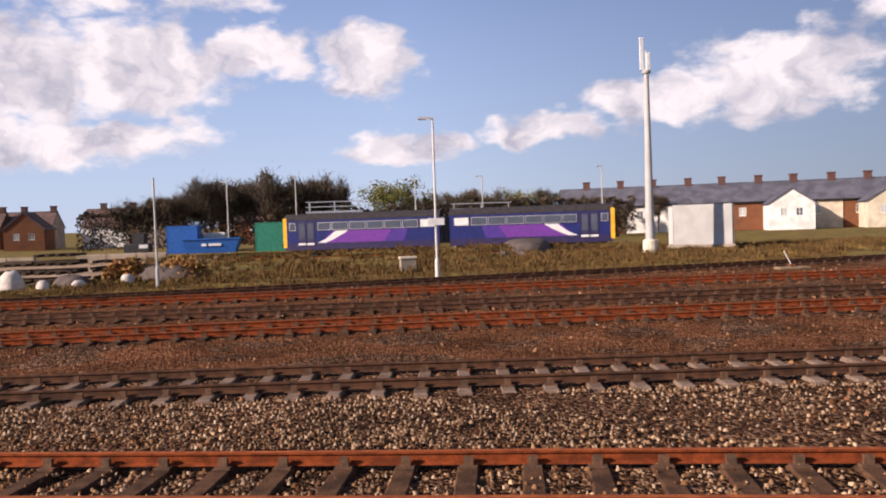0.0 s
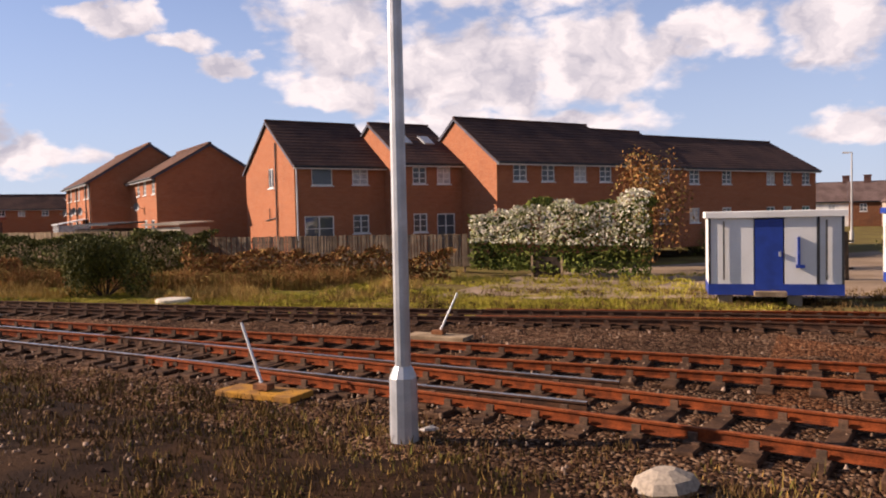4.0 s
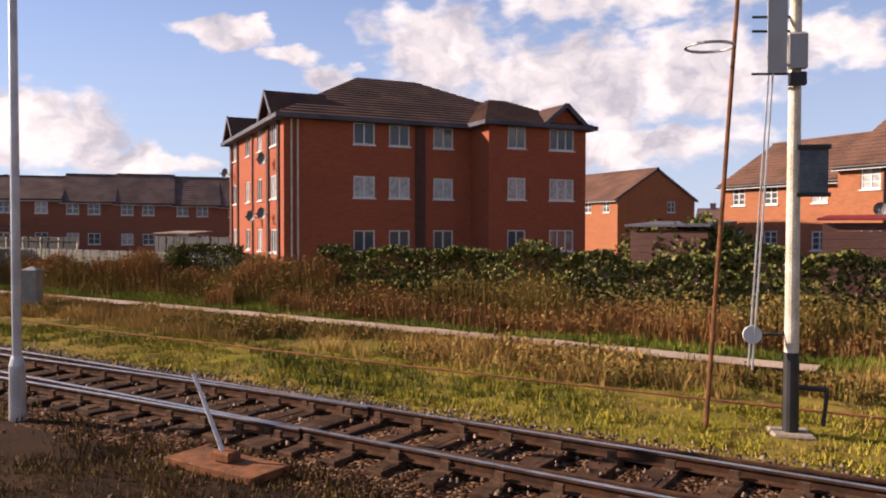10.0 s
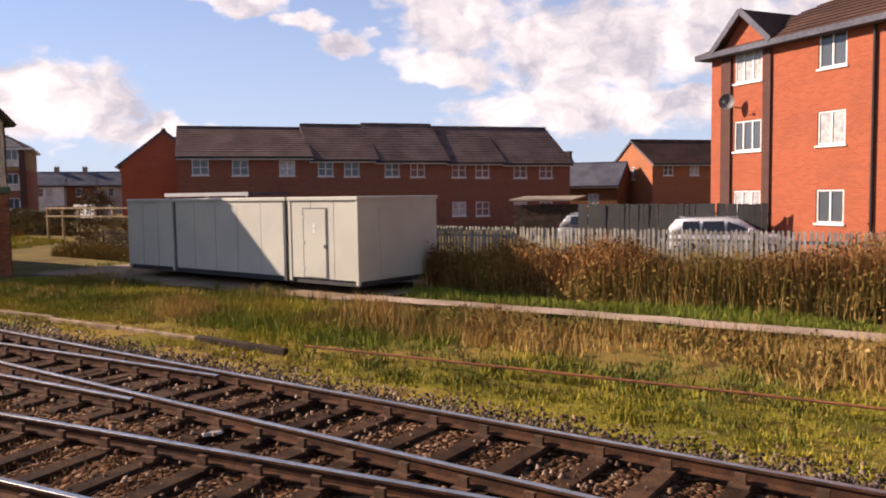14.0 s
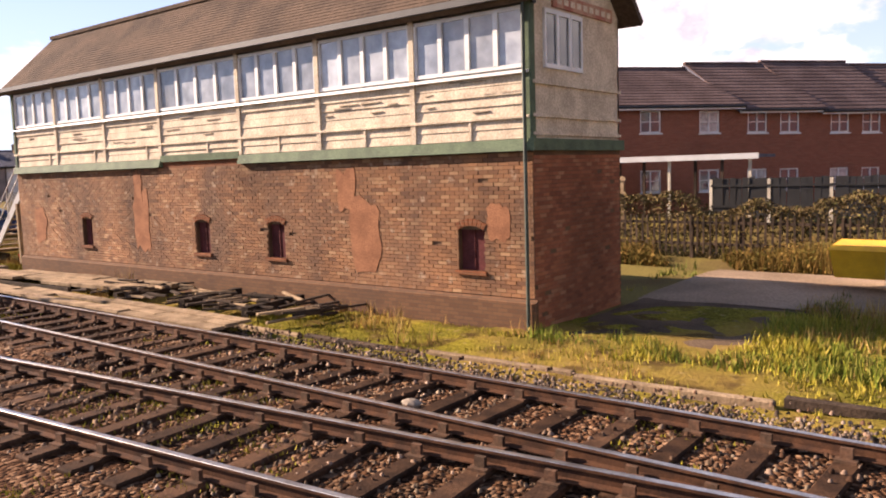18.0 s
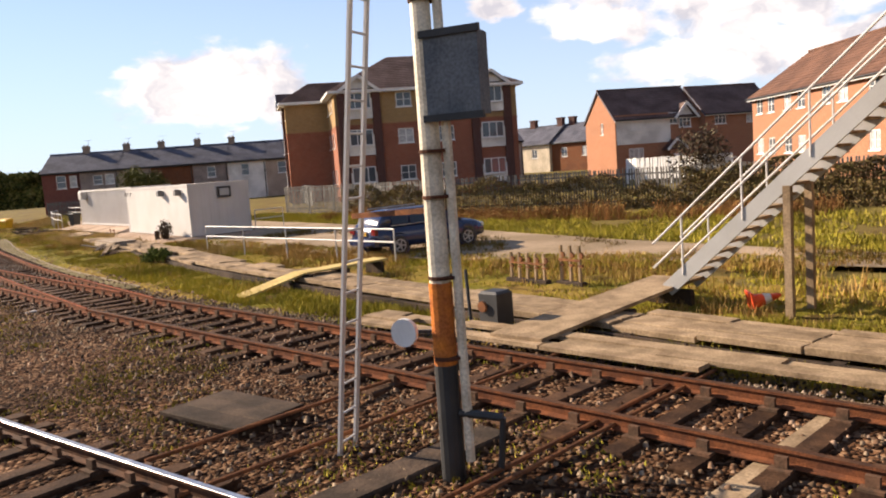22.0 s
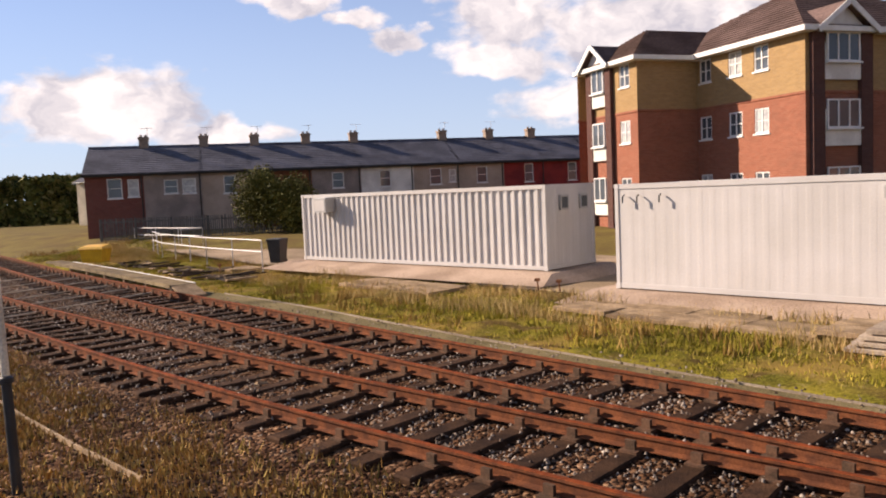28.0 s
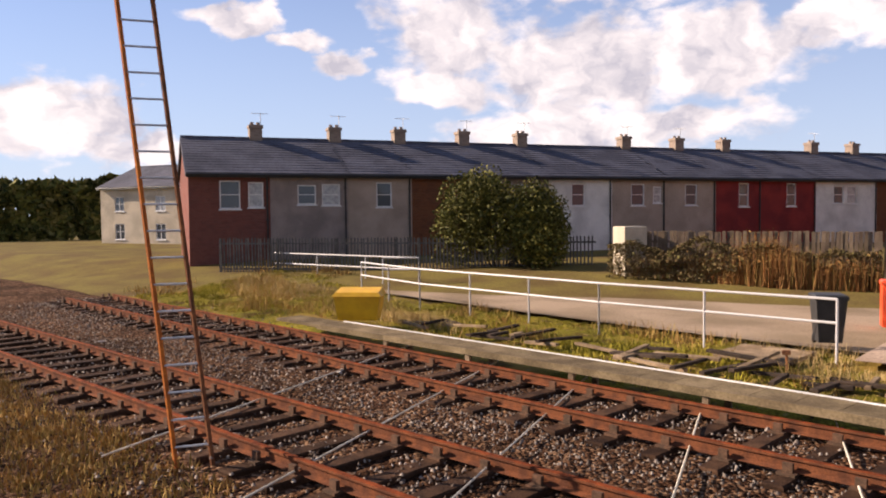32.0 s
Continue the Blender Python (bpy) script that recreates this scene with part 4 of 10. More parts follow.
def local(x, y, rz, u, v):
    a = math.radians(rz)
    return x + u * math.cos(a) - v * math.sin(a), y + u * math.sin(a) + v * math.cos(a)


GND = 0.35
TH = 58.0
AX, AY = -70.79, 26.92
house("house", AX, AY, TH, 5.5, 8.1, GND, 5.6, 8.25, BRICK_ORANGE, ROOF_BROWN, "two-storey orange brick house with a sunlit gable and brown tiled roof",
      front=[(1.62, 4.98, 1.25, 1.0, (1, 1)), (3.95, 5.0, 1.0, 0.95, (2, 3)), (1.4, 1.75, 1.75, 2.1, (2, 3), "door"), (3.95, 2.3, 1.0, 1.05, (2, 3))],
      gable0=[(3.6, 5.03, 0.86, 1.12, (2, 1))], pipe=[])
houseA = bpy.data.objects["house"]
for u, z0_, z1_ in ((2.65, GND, 7.0),):
    part("drainpipe", Geo().tube((-0.07, u, z0_), (-0.07, u, z1_), 0.05, n=8), BLACK_PIPE, houseA, "dark red soil pipe")
    part("drainpipe", Geo().tube((-0.06, u, 2.75), (-0.06, u + 1.9, 2.6), 0.03, n=8).tube((-0.06, u + 1.2, 2.65), (-0.06, u + 1.2, 3.3), 0.025, n=8), BLACK_PIPE, houseA)
part("drainpipe", Geo().tube((0.1, -0.07, GND), (0.1, -0.07, 5.5), 0.045, n=8), UPVC, houseA)
bx, by = local(AX, AY, TH, 5.5, -2.3)
house("house", bx, by, TH, 3.9, 8.1, GND, 5.65, 8.1, BRICK_ORANGE, ROOF_BROWN, "narrow orange brick house with two roof windows",
      front=[(1.0, 4.95, 0.9, 0.95, (2, 3)), (2.6, 4.95, 0.9, 0.95, (2, 3)), (1.0, 2.3, 0.9, 1.05, (2, 3)), (2.7, 1.75, 1.2, 2.1, (2, 3), "door")])
houseB = bpy.data.objects["house.001"]
for u in (1.2, 2.7):
    rw = part("roof_window", Geo().box(-0.35, 0.35, -0.5, 0.5, 0, 0.06), GREY_METAL, houseB, at=pose(u, 2.1, 7.12, 31, 0, 0))
    part("pane", Geo().box(-0.28, 0.28, -0.42, 0.42, 0.06, 0.075), GLASS_NET, rw)
cx_, cy_ = local(AX, AY, TH, 9.3, -5.75)
house("house", cx_, cy_, TH, 10.0, 8.0, GND, 5.6, 8.2, BRICK_ORANGE, ROOF_BROWN, "orange brick terrace house stepped forward of its neighbour",
      front=[(u, z, *W9, (2, 3)) for u in (1.6, 3.6, 6.0, 8.0) for z in (4.95, 2.35)])
dx_, dy_ = local(AX, AY, TH, 19.3, -5.75)
house("house", dx_, dy_, TH, 4.8, 8.0, GND, 5.5, 7.95, BRICK_ORANGE, ROOF_BROWN, "orange brick terrace house with a slightly lower roof",
      front=[(u, z, *W9, (2, 3)) for u in (1.2, 3.0) for z in (4.9, 2.35)])
ex_, ey_ = local(AX, AY, TH, 24.1, -5.75)
house("house", ex_, ey_, TH, 14.2, 8.0, GND, 5.45, 7.7, BRICK_ORANGE, ROOF_BROWN, "orange brick end terrace house",
      front=[(u, z, *W9, (2, 3)) for u in (0.4 + 0.6, 4.2, 8.9, 10.8, 13.0) for z in (4.85, 2.35)])

# houses that turn their fronts to the line
mx, my = local(-83.08, 29.04, -32, -8.3, 0)
house("house", mx, my, -32, 8.3, 6.9, GND, 5.55, 7.6, BRICK_ORANGE, ROOF_TERRACOTTA, "two-storey brick house with a shaded gable end",
      front=[(8.3 - u, 4.93, 0.9, 0.95, (2, 3)) for u in (0.78, 3.4, 5.5)] + [(8.3 - 1.2, 1.75, 0.95, 2.1, (1, 3), "door"), (8.3 - 3.4, 2.3, 0.95, 1.0, (2, 3))])
lx, ly = local(-91.55, 31.2, -32, -13.65, 0)
house("house", lx, ly, -32, 13.65, 8.2, GND, 5.6, 8.25, BRICK_ORANGE, ROOF_TERRACOTTA, "brick terrace with white fascia, satellite dishes and small-paned windows",
      front=[(13.65 - u, z, 0.95, 0.98, (2, 3)) for u in (1.25, 2.75, 5.95, 7.7, 10.6, 12.0) for z in (4.95, 2.3)],
      pipe=[(13.65 - 2.0, 0), (13.65 - 6.9, 0), (13.65 - 11.3, 0), (13.55, 0)])
l2x, l2y = local(-91.55, 31.2, -32, -22.0, 1.2)
house("house", l2x, l2y, -32, 8.3, 8.2, GND, 5.1, 7.5, BRICK_ORANGE, ROOF_TERRACOTTA, "lower brick terrace house with a white fascia",
      front=[(u, z, 0.9, 0.95, (2, 3)) for u in (1.2, 3.4, 6.4) for z in (4.45, 2.1)])
house("house", -129.5, 63.5, -32, 10.0, 8.0, GND, 5.1, 7.5, BRICK_ORANGE, ROOF_TERRACOTTA, "distant brick house with a pitched roof",
      front=[(u, 4.5, 0.9, 0.95, (2, 2)) for u in (1.5, 4, 6, 8.5)], gable1=[(5.5, 4.5, 0.8, 0.9)])


# ---- flats ----
def hip_roof(parent, m, L, D, ze, rise, mat, over=0.45, run=None, barge=UPVC):
    run = D / 2 if run is None else run
    g = Geo()
    x0, x1, y0, y1 = -over, L + over, -over, D + over
    zt = ze + rise
    r0, r1, yr = x0 + run, x1 - run, D / 2
    roof_slab(g, (x0, y0, ze), (x1, y0, ze), (r1, yr, zt), (r0, yr, zt))
    back = Geo()
    roof_slab(back, (x1, y1, ze), (x0, y1, ze), (r0, yr, zt), (r1, yr, zt))
    hips = []
    tile_courses(g, (x0, y0, ze + 0.01), (x1, y0, ze + 0.01), (r1, yr, zt + 0.01), (r0, yr, zt + 0.01), 18)
    for sx, rx in ((x0, r0), (x1, r1)):
        e = -0.03 if sx == x0 else 0.03
        h, i0, n = Geo(), 0, 18
        hips.append(h)
        for i in range(n):
            for t, o, u in ((i / n, 0.04, e), ((i + 1) / n, 0.01, 0)):
                px, pz = sx + (rx - sx) * t + u, ze + rise * t + o
                h.v.append((px, y0 + (yr - y0) * t, pz))
                h.v.append((px, y1 + (yr - y1) * t, pz))
        for i in range(2 * n - 1):
            q = i0 + 2 * i
            h.f.append((q, q + 1, q + 3, q + 2))
    roof = part("roof", g, mat, parent, at=m)
    part("rear_slope", back, mat, roof)
    for h in hips:
        part("hip_slope", h, mat, roof)
    eave = Geo()
    for p, q in (((x0, y0), (x1, y0)), ((x1, y0), (x1, y1)), ((x1, y1), (x0, y1)), ((x0, y1), (x0, y0))):
        eave.beam((*p, ze - 0.06), (*q, ze - 0.06), 0.05, 0.2)
    part("fascia", eave, barge, roof)
    part("soffit", Geo().box(x0 + 0.03, x1 - 0.03, y0 + 0.03, y1 - 0.03, ze - 0.17, ze - 0.12), barge, roof)
    return roof


def gablet(parent, m, w, ze, zr, depth, roof_mat, face_mat, barge):
    """A small gable over a bay, centred on x = 0, facing -y."""
    g = Geo()
    roof_slab(g, (-w / 2 - 0.3, -0.45, ze - 0.12), (-w / 2 - 0.3, depth, ze - 0.12), (0, depth, zr), (0, -0.45, zr), 0.1)
    roof_slab(g, (w / 2 + 0.3, depth, ze - 0.12), (w / 2 + 0.3, -0.45, ze - 0.12), (0, -0.45, zr), (0, depth, zr), 0.1)
    ob = part("gablet", g, roof_mat, parent, at=m)
    part("gable_panel", Geo().hexa([(-w / 2, -0.12, ze - 0.1), (w / 2, -0.12, ze - 0.1), (w / 2, 0.02, ze - 0.1), (-w / 2, 0.02, ze - 0.1), (-0.02, -0.12, zr - 0.12), (0.02, -0.12, zr - 0.12), (0.02, 0.02, zr - 0.12), (-0.02, 0.02, zr - 0.12)]), face_mat, ob)
    part("bargeboard", Geo().beam((-w / 2 - 0.3, -0.47, ze - 0.17), (0, -0.47, zr - 0.05), 0.05, 0.22).beam((w / 2 + 0.3, -0.47, ze - 0.17), (0, -0.47, zr - 0.05), 0.05, 0.22), barge, ob)


FX, FY = -124.8, 24.65
FLOORS = (2.05, 4.69, 7.27)
flats = thing("apartment_block", pose(FX, FY, 0, 0, 0, TH), "three-storey red brick apartment block with a hipped brown roof", "apartment block", "apartment blocks")
FZ = 7.85
walled(flats, pose(0, 0, 0), 9.8, GND, FZ, [(u, z, 1.1, 1.06, (2, 1)) for u in (3.95, 5.8, 8.2) for z in FLOORS], BRICK_RED)
walled(flats, pose(9.8, -1.9, 0), 5.8, GND, FZ, [(u, z, w, 1.1, (k, 1)) for u, w, k in ((1.6, 1.05, 2), (4.3, 1.5, 3)) for z in FLOORS], BRICK_RED)
walled(flats, pose(9.8, 0, 0, 0, 0, -90), 1.9, GND, FZ, [], BRICK_RED)
walled(flats, pose(15.6, -1.9, 0, 0, 0, 90), 15.0, GND, FZ, [], BRICK_RED)
SW = 13.9
short = [(SW - u, z, w, 1.15, (k, 1)) for u, w, k in ((2.0, 1.5, 3), (5.2, 1.1, 2), (8.3, 1.1, 2), (12.0, 1.35, 3)) for z in FLOORS]
walled(flats, pose(0, SW, 0, 0, 0, -90), SW, GND, FZ, short, BRICK_RED, net_every=2)
walled(flats, pose(15.6, SW, 0, 0, 0, 180), 15.6, GND, FZ, [], BRICK_RED)
for u0, u1 in ((0.75, 1.1), (2.9, 3.35), (10.85, 11.2), (12.8, 13.3)):
    part("dark_pier", Geo().box(0, u1 - u0, -0.09, 0.02, GND, FZ), BRICK_DARK, flats, at=pose(0, u1, 0, 0, 0, -90))
part("dark_pier", Geo().box(0, 0.5, -0.09, 0.02, GND, FZ), BRICK_DARK, flats, at=pose(6.65, 0, 0))
hip_roof(flats, pose(0, 0, 0), 15.6, SW, FZ + 0.1, 3.4, ROOF_BROWN, run=6.5, barge=ROOF_SLATE)
hip_roof(flats, pose(9.8, -1.9, 0), 5.8, 9.0, FZ + 0.12, 1.9, ROOF_BROWN, run=2.9, barge=ROOF_SLATE)
for u in (2.0, 12.0):
    gablet(flats, pose(0, u, 0, 0, 0, -90), 2.3, FZ + 0.3, FZ + 1.5, 2.6, ROOF_BROWN, BRICK_RED, ROOF_SLATE)
gablet(flats, pose(14.1, -1.9, 0), 2.2, FZ + 0.2, FZ + 1.25, 2.0, ROOF_BROWN, BRICK_RED, ROOF_SLATE)
for u in (6.7,):
    part("drainpipe", Geo().tube((0, -0.07, GND), (0, -0.07, FZ), 0.05, n=8), BLACK_PIPE, flats, at=pose(0, u, 0, 0, 0, -90))
for u in (0.35, 0.65):
    part("drainpipe", Geo().tube((u, -0.07, GND), (u, -0.07, FZ), 0.05, n=8), PALE_POST, flats)


DISH_GREY = material("grey_mesh_dish", (0.16, 0.15, 0.145), (0.12, 0.115, 0.11), rough=0.6)


def dish(parent, m, r=0.38):
    g = Geo().ring((0, 0, 0), [(0.02, 0.0), (r * 0.5, -0.02), (r * 0.85, -0.07), (r, -0.12), (r * 0.97, -0.1), (r * 0.5, 0.0), (0.02, 0.02)], 18, "y")
    g.tube((0, 0, 0), (0, 0.35, -0.1), 0.025, n=6).tube((0, -0.05, -r * 0.8), (0, -0.45, -0.05), 0.015, n=6).box(-0.04, 0.04, -0.5, -0.42, -0.08, 0.0)
    part("satellite_dish", g, DISH_GREY, parent, at=m, smooth=False)


for u, z in ((5.1, 3.3), (2.4, 6.05), (2.5, 3.4), (12.6, 6.0)):
    dish(flats, pose(-0.42, u, z, 0, 0, -60), 0.3)

# ---- dark brick terrace across the road ----
TX, TY, TA = -168.3, 30.75, 51.0
TW = (1.3, 3.7, 6.6, 9.05, 10.75, 13.45, 15.2, 18.1, 19.8, 22.6, 24.55)
segs = ((0, 8.1, 7.2, 1.0), (8.1, 12.4, 7.45, 1.0), (12.4, 17.3, 7.55, 1.0), (17.3, 21.3, 7.4, 0.99), (21.3, 26.4, 7.4, 0.98))
for i, (a, b, zr, f) in enumerate(segs):
    hx, hy = local(TX, TY, TA, a, 0)
    house("house", hx, hy, TA, b - a, 9.0, 0.1, 5.15 - 0.02 * a, zr, BRICK_BROWN, ROOF_OLD, "shaded red brick terrace house with white windows",
          front=[(u - a, z - 0.015 * u, 1.0, 0.98, (2, 2)) for u in TW if a < u < b for z in (4.52, 1.9)], group="dark terrace houses")
house("house", -186.5, 40.05, -39, 9.5, 6.0, 0.1, 5.1, 7.5, BRICK_RED, ROOF_BROWN, "red brick house with a blank gable", group="dark terrace houses")
house("house", -149.8, 63.1, TA, 12, 6.5, 0.1, 4.95, 6.9, BRICK_ORANGE, ROOF_BROWN, "orange brick house with a sunlit gable",
      front=[(u, 4.4, 0.9, 0.95, (2, 2)) for u in (1.5, 4, 7, 10)], gable0=[(3.0, 4.2, 0.6, 1.1)], group="dark terrace houses", pipe=[])
house("house", -158.5, 60.0, 8, 6.6, 6.0, 0.1, 3.2, 5.0, BRICK_OLD, ROOF_SLATE, "low dark brick house with a slate roof", front=[(1.6, 2.0, 0.9, 1.0), (4.6, 2.0, 0.9, 1.0)], group="dark terrace houses", pipe=[])

# ---- buff and red flats ----
F2X, F2Y = -221.6, 34.9
flats2 = thing("apartment_block", pose(F2X, F2Y, 0, 0, 0, TH), "three-storey buff and red brick apartment block with white gablets", "apartment block", "apartment blocks")
BAND, Z2 = 5.83, 8.2
FL2 = (2.25, 4.93, 7.55)


def two_tone(m, length, wins):
    low = [w for w in wins if w[1] < BAND]
    high = [w for w in wins if w[1] > BAND]
    walled(flats2, m, length, GND, BAND, low, BRICK_BROWN)
    walled(flats2, m, length, BAND, Z2, high, BRICK_BUFF)
    part("band_course", Geo().box(-0.03, length + 0.03, -0.04, 0.02, BAND - 0.05, BAND + 0.05), BRICK_BROWN, flats2, at=m)


FRONT2 = 13.6
two_tone(pose(0, 0, 0), FRONT2, [(u, z, 1.15, 1.06, (2, 2)) for u in (5.05, 8.1) for z in FL2])
for u in (1.75, 11.6):
    for z in FL2:
        part("bay_panel", Geo().box(-0.95, 0.95, -0.16, -0.02, -0.9, 0.55), RENDER_WHITE, flats2, at=pose(u, 0, z - 0.35))
        window(flats2, pose(u, -0.26, z - 0.55), 1.7, 1.15, (3, 1), sill=True)
    for s in (-1.25, 1.25):
        part("dark_pier", Geo().box(u + s - 0.3, u + s + 0.3, -0.2, 0.02, GND, Z2), BRICK_DARK, flats2)
    gablet(flats2, pose(u, -0.1, 0), 2.6, Z2 + 0.1, Z2 + 1.15, 2.4, ROOF_OLD, UPVC, UPVC)
side2 = 6.6
two_tone(pose(0, side2, 0, 0, 0, -90), side2, [(side2 - u, z, w, 1.06, (2, 2)) for u, w in ((2.4, 0.85), (4.0, 0.85), (6.0, 0.8)) for z in FL2])
two_tone(pose(-3.3, side2, 0), 3.3, [])
WING = 4.3
two_tone(pose(-3.3, side2 + WING, 0, 0, 0, -90), WING, [(WING - 1.05, z, 0.85, 1.06, (2, 2)) for z in FL2])
two_tone(pose(0, side2 + WING, 0, 0, 0, 180), 3.3, [])
for z in FL2:
    part("bay_panel", Geo().box(-0.62, 0.62, -0.16, -0.02, -0.9, 0.55), RENDER_WHITE, flats2, at=pose(-3.3, side2 + 3.1, z - 0.35, 0, 0, -90))
    window(flats2, pose(-3.56, side2 + 3.1, z - 0.55, 0, 0, -90), 1.1, 1.15, (2, 1))
for q in (-0.88, 0.88):
    part("dark_pier", Geo().box(q - 0.24, q + 0.24, -0.2, 0.02, GND, Z2), BRICK_DARK, flats2, at=pose(-3.3, side2 + 3.1, 0, 0, 0, -90))
two_tone(pose(FRONT2, 0, 0, 0, 0, 90), 12, [])
two_tone(pose(FRONT2, 12, 0, 0, 0, 180), FRONT2 + 3.3, [])
hip_roof(flats2, pose(0, 0, 0), FRONT2, 12.0, Z2 + 0.1, 3.1, ROOF_OLD, run=5.5)
hip_roof(flats2, pose(-3.3, side2, 0), 8.0, WING + 0.3, Z2 + 0.05, 1.7, ROOF_OLD, run=2.6)
gablet(flats2, pose(-3.4, side2 + 3.1, 0, 0, 0, -90), 2.2, Z2 + 0.1, Z2 + 1.1, 2.4, ROOF_OLD, UPVC, UPVC)
for u in (6.8,):
    part("drainpipe", Geo().tube((u, -0.07, GND), (u, -0.07, Z2), 0.05, n=8), BLACK_PIPE, flats2)

# houses behind the palisade fence
house("house", -214.1, 59.1, TH, 8.0, 6.4, GND, 5.4, 8.0, BRICK_PALE, ROOF_OLD, "brick house with a sunlit gable and cream upper wall",
      front=[(2.0, 4.9, 1.1, 1.0, (3, 2)), (1.9, 2.0, 1.4, 1.6, (3, 2)), (5.5, 5.2, 0.9, 1.0)], gable0=[(2.7, 4.7, 0.5, 1.0)], group="houses behind the palisade fence")
hx_house = bpy.data.objects[[o.name for o in bpy.data.objects if o.name.startswith("house")][-1]]
h2x, h2y = local(-214.1, 59.1, TH, 8.0, -1.0)
house("house", h2x, h2y, TH, 7.0, 6.4, GND, 5.4, 7.8, BRICK_PALE, ROOF_OLD, "brick house with a brown roof stepped forward",
      front=[(1.5, 4.9, 1.1, 1.0, (3, 2)), (4.5, 4.9, 0.9, 1.0)], group="houses behind the palisade fence")
house("house", -199.3, 53.0, -44.5, 17.5, 8.0, GND, 5.55, 8.2, BRICK_PALE, ROOF_TERRACOTTA, "sunlit orange brick terrace with white windows",
      front=[(u, z, 1.0, 1.0, (2, 2)) for u in (1.2, 3.0, 5.4, 7.2, 10.2, 12.0, 15.0) for z in (4.9, 2.3)], group="houses behind the palisade fence")

# ---- long terrace with chimneys ----
QX, QY, QA = -267.6, 29.4, 54.7
fronts = ((0, 3.9, BRICK_SOOT, ((1.95, 1.0, 1.4), (3.2, 0.75, 1.25))), (3.9, 7.9, RENDER_GREY, ((5.75, 0.95, 1.0), (7.0, 0.95, 1.1))), (7.9, 11.4, RENDER_TAN, ((9.85, 0.85, 1.3),)),
          (11.4, 15.9, BRICK_OLD, ()), (15.9, 19.7, RENDER_GREY, ((17.9, 0.9, 1.2),)), (19.7, 23.9, RENDER_WHITE, ((21.6, 0.9, 1.3),)), (23.9, 27.7, RENDER_TAN, ((25.7, 0.95, 1.3), (27.1, 0.6, 1.0))),
          (27.7, 31.5, RENDER_TAN, ((29.6, 0.9, 1.3),)), (31.5, 35.1, RENDER_RED, ((33.7, 0.8, 1.5),)), (35.1, 39.7, RENDER_RED, ((37.6, 0.8, 1.5),)), (39.7, 45.2, RENDER_WHITE, ((41.7, 0.9, 1.2), (42.9, 0.9, 1.2))),
          (45.2, 49.5, BRICK_OLD, ((47.0, 0.9, 1.3),)), (49.5, 54.0, RENDER_TAN, ((51.5, 0.9, 1.3),)))
CHIMNEY = brick_material("pale_sooty_chimney_brick", (0.30, 0.235, 0.185), (0.23, 0.17, 0.13), (0.27, 0.22, 0.17), dirt=0.4)
for i, (a, b, mat, wins) in enumerate(fronts):
    hx, hy = local(QX, QY, QA, a, 0)
    word = {"old_brown_brick": "brown brick", "grey_pebbledash": "grey rendered", "cream_render": "cream rendered", "tan_render": "tan rendered", "sooty_red_brick": "dark red brick", "white_render": "white rendered", "red_painted_wall": "red painted"}[mat.name]
    t = house("house", hx, hy, QA, b - a, 8.6, 0.0, 4.72, 6.72, mat, ROOF_SLATE, word + " terraced house with a slate roof and chimney stack",
              front=[(u - a, 3.68, w, h, (1, 2)) for u, w, h in wins], group="long terrace with chimneys", barge=BLACK_PIPE, pipe=[(b - a - 0.15, 0)])
    stacks = [c - a for c in (4.0, 8.2, 12.05, 16.1, 20.0, 27.8, 31.8, 35.7, 39.9, 43.7, 47.7, 53.0) if a <= c - 0.2 < b]
    if not stacks:
        continue
    ch = part("chimney", Geo().box(-0.34, 0.34, -0.34, 0.34, 6.2, 7.6).box(-0.39, 0.39, -0.39, 0.39, 7.42, 7.58), CHIMNEY, t, at=pose(min(stacks[0], b - a - 0.1), 4.3, 0))
    for px in (-0.22, 0.2):
        part("chimney_pot", Geo().ring((px * 0.8, 0, 7.58), [(0.11, 0), (0.09, 0.13), (0.11, 0.18), (0.08, 0.18)], 10), RENDER_TAN, ch)
    if i % 2 == 0 or i in (3, 5):
        ae = Geo().tube((0.3, 0, 7.4), (0.3, 0, 8.3), 0.018, n=6).tube((-0.2, 0, 8.25), (0.7, 0, 8.25), 0.012, n=5)
        for k in range(6):
            ae.tube((-0.15 + 0.15 * k, -0.2, 8.25), (-0.15 + 0.15 * k, 0.2, 8.25), 0.007, n=4)
        part("aerial", ae, GALV, ch)

# ---- old cottages far beyond the yard ----
def cottage(x, y, rz, L, mat, ze=3.4, zr=6.2, wins=(), roof=ROOF_SLATE):
    t = house("house", x, y, rz, L, 7.5, -0.3, ze, zr, mat, roof, "small old cottage with a slate roof and chimney", front=wins, group="distant cottages", barge=BLACK_PIPE, pipe=[])
    for cu in np.arange(L - 0.6, 1.0, -5.2):
        part("chimney", Geo().box(-0.5, 0.5, -0.35, 0.35, zr - 0.6, zr + 1.0).box(-0.58, 0.58, -0.43, 0.43, zr + 1.0, zr + 1.2), BRICK_DARK, t, at=pose(float(cu), 3.75, 0))
    return t


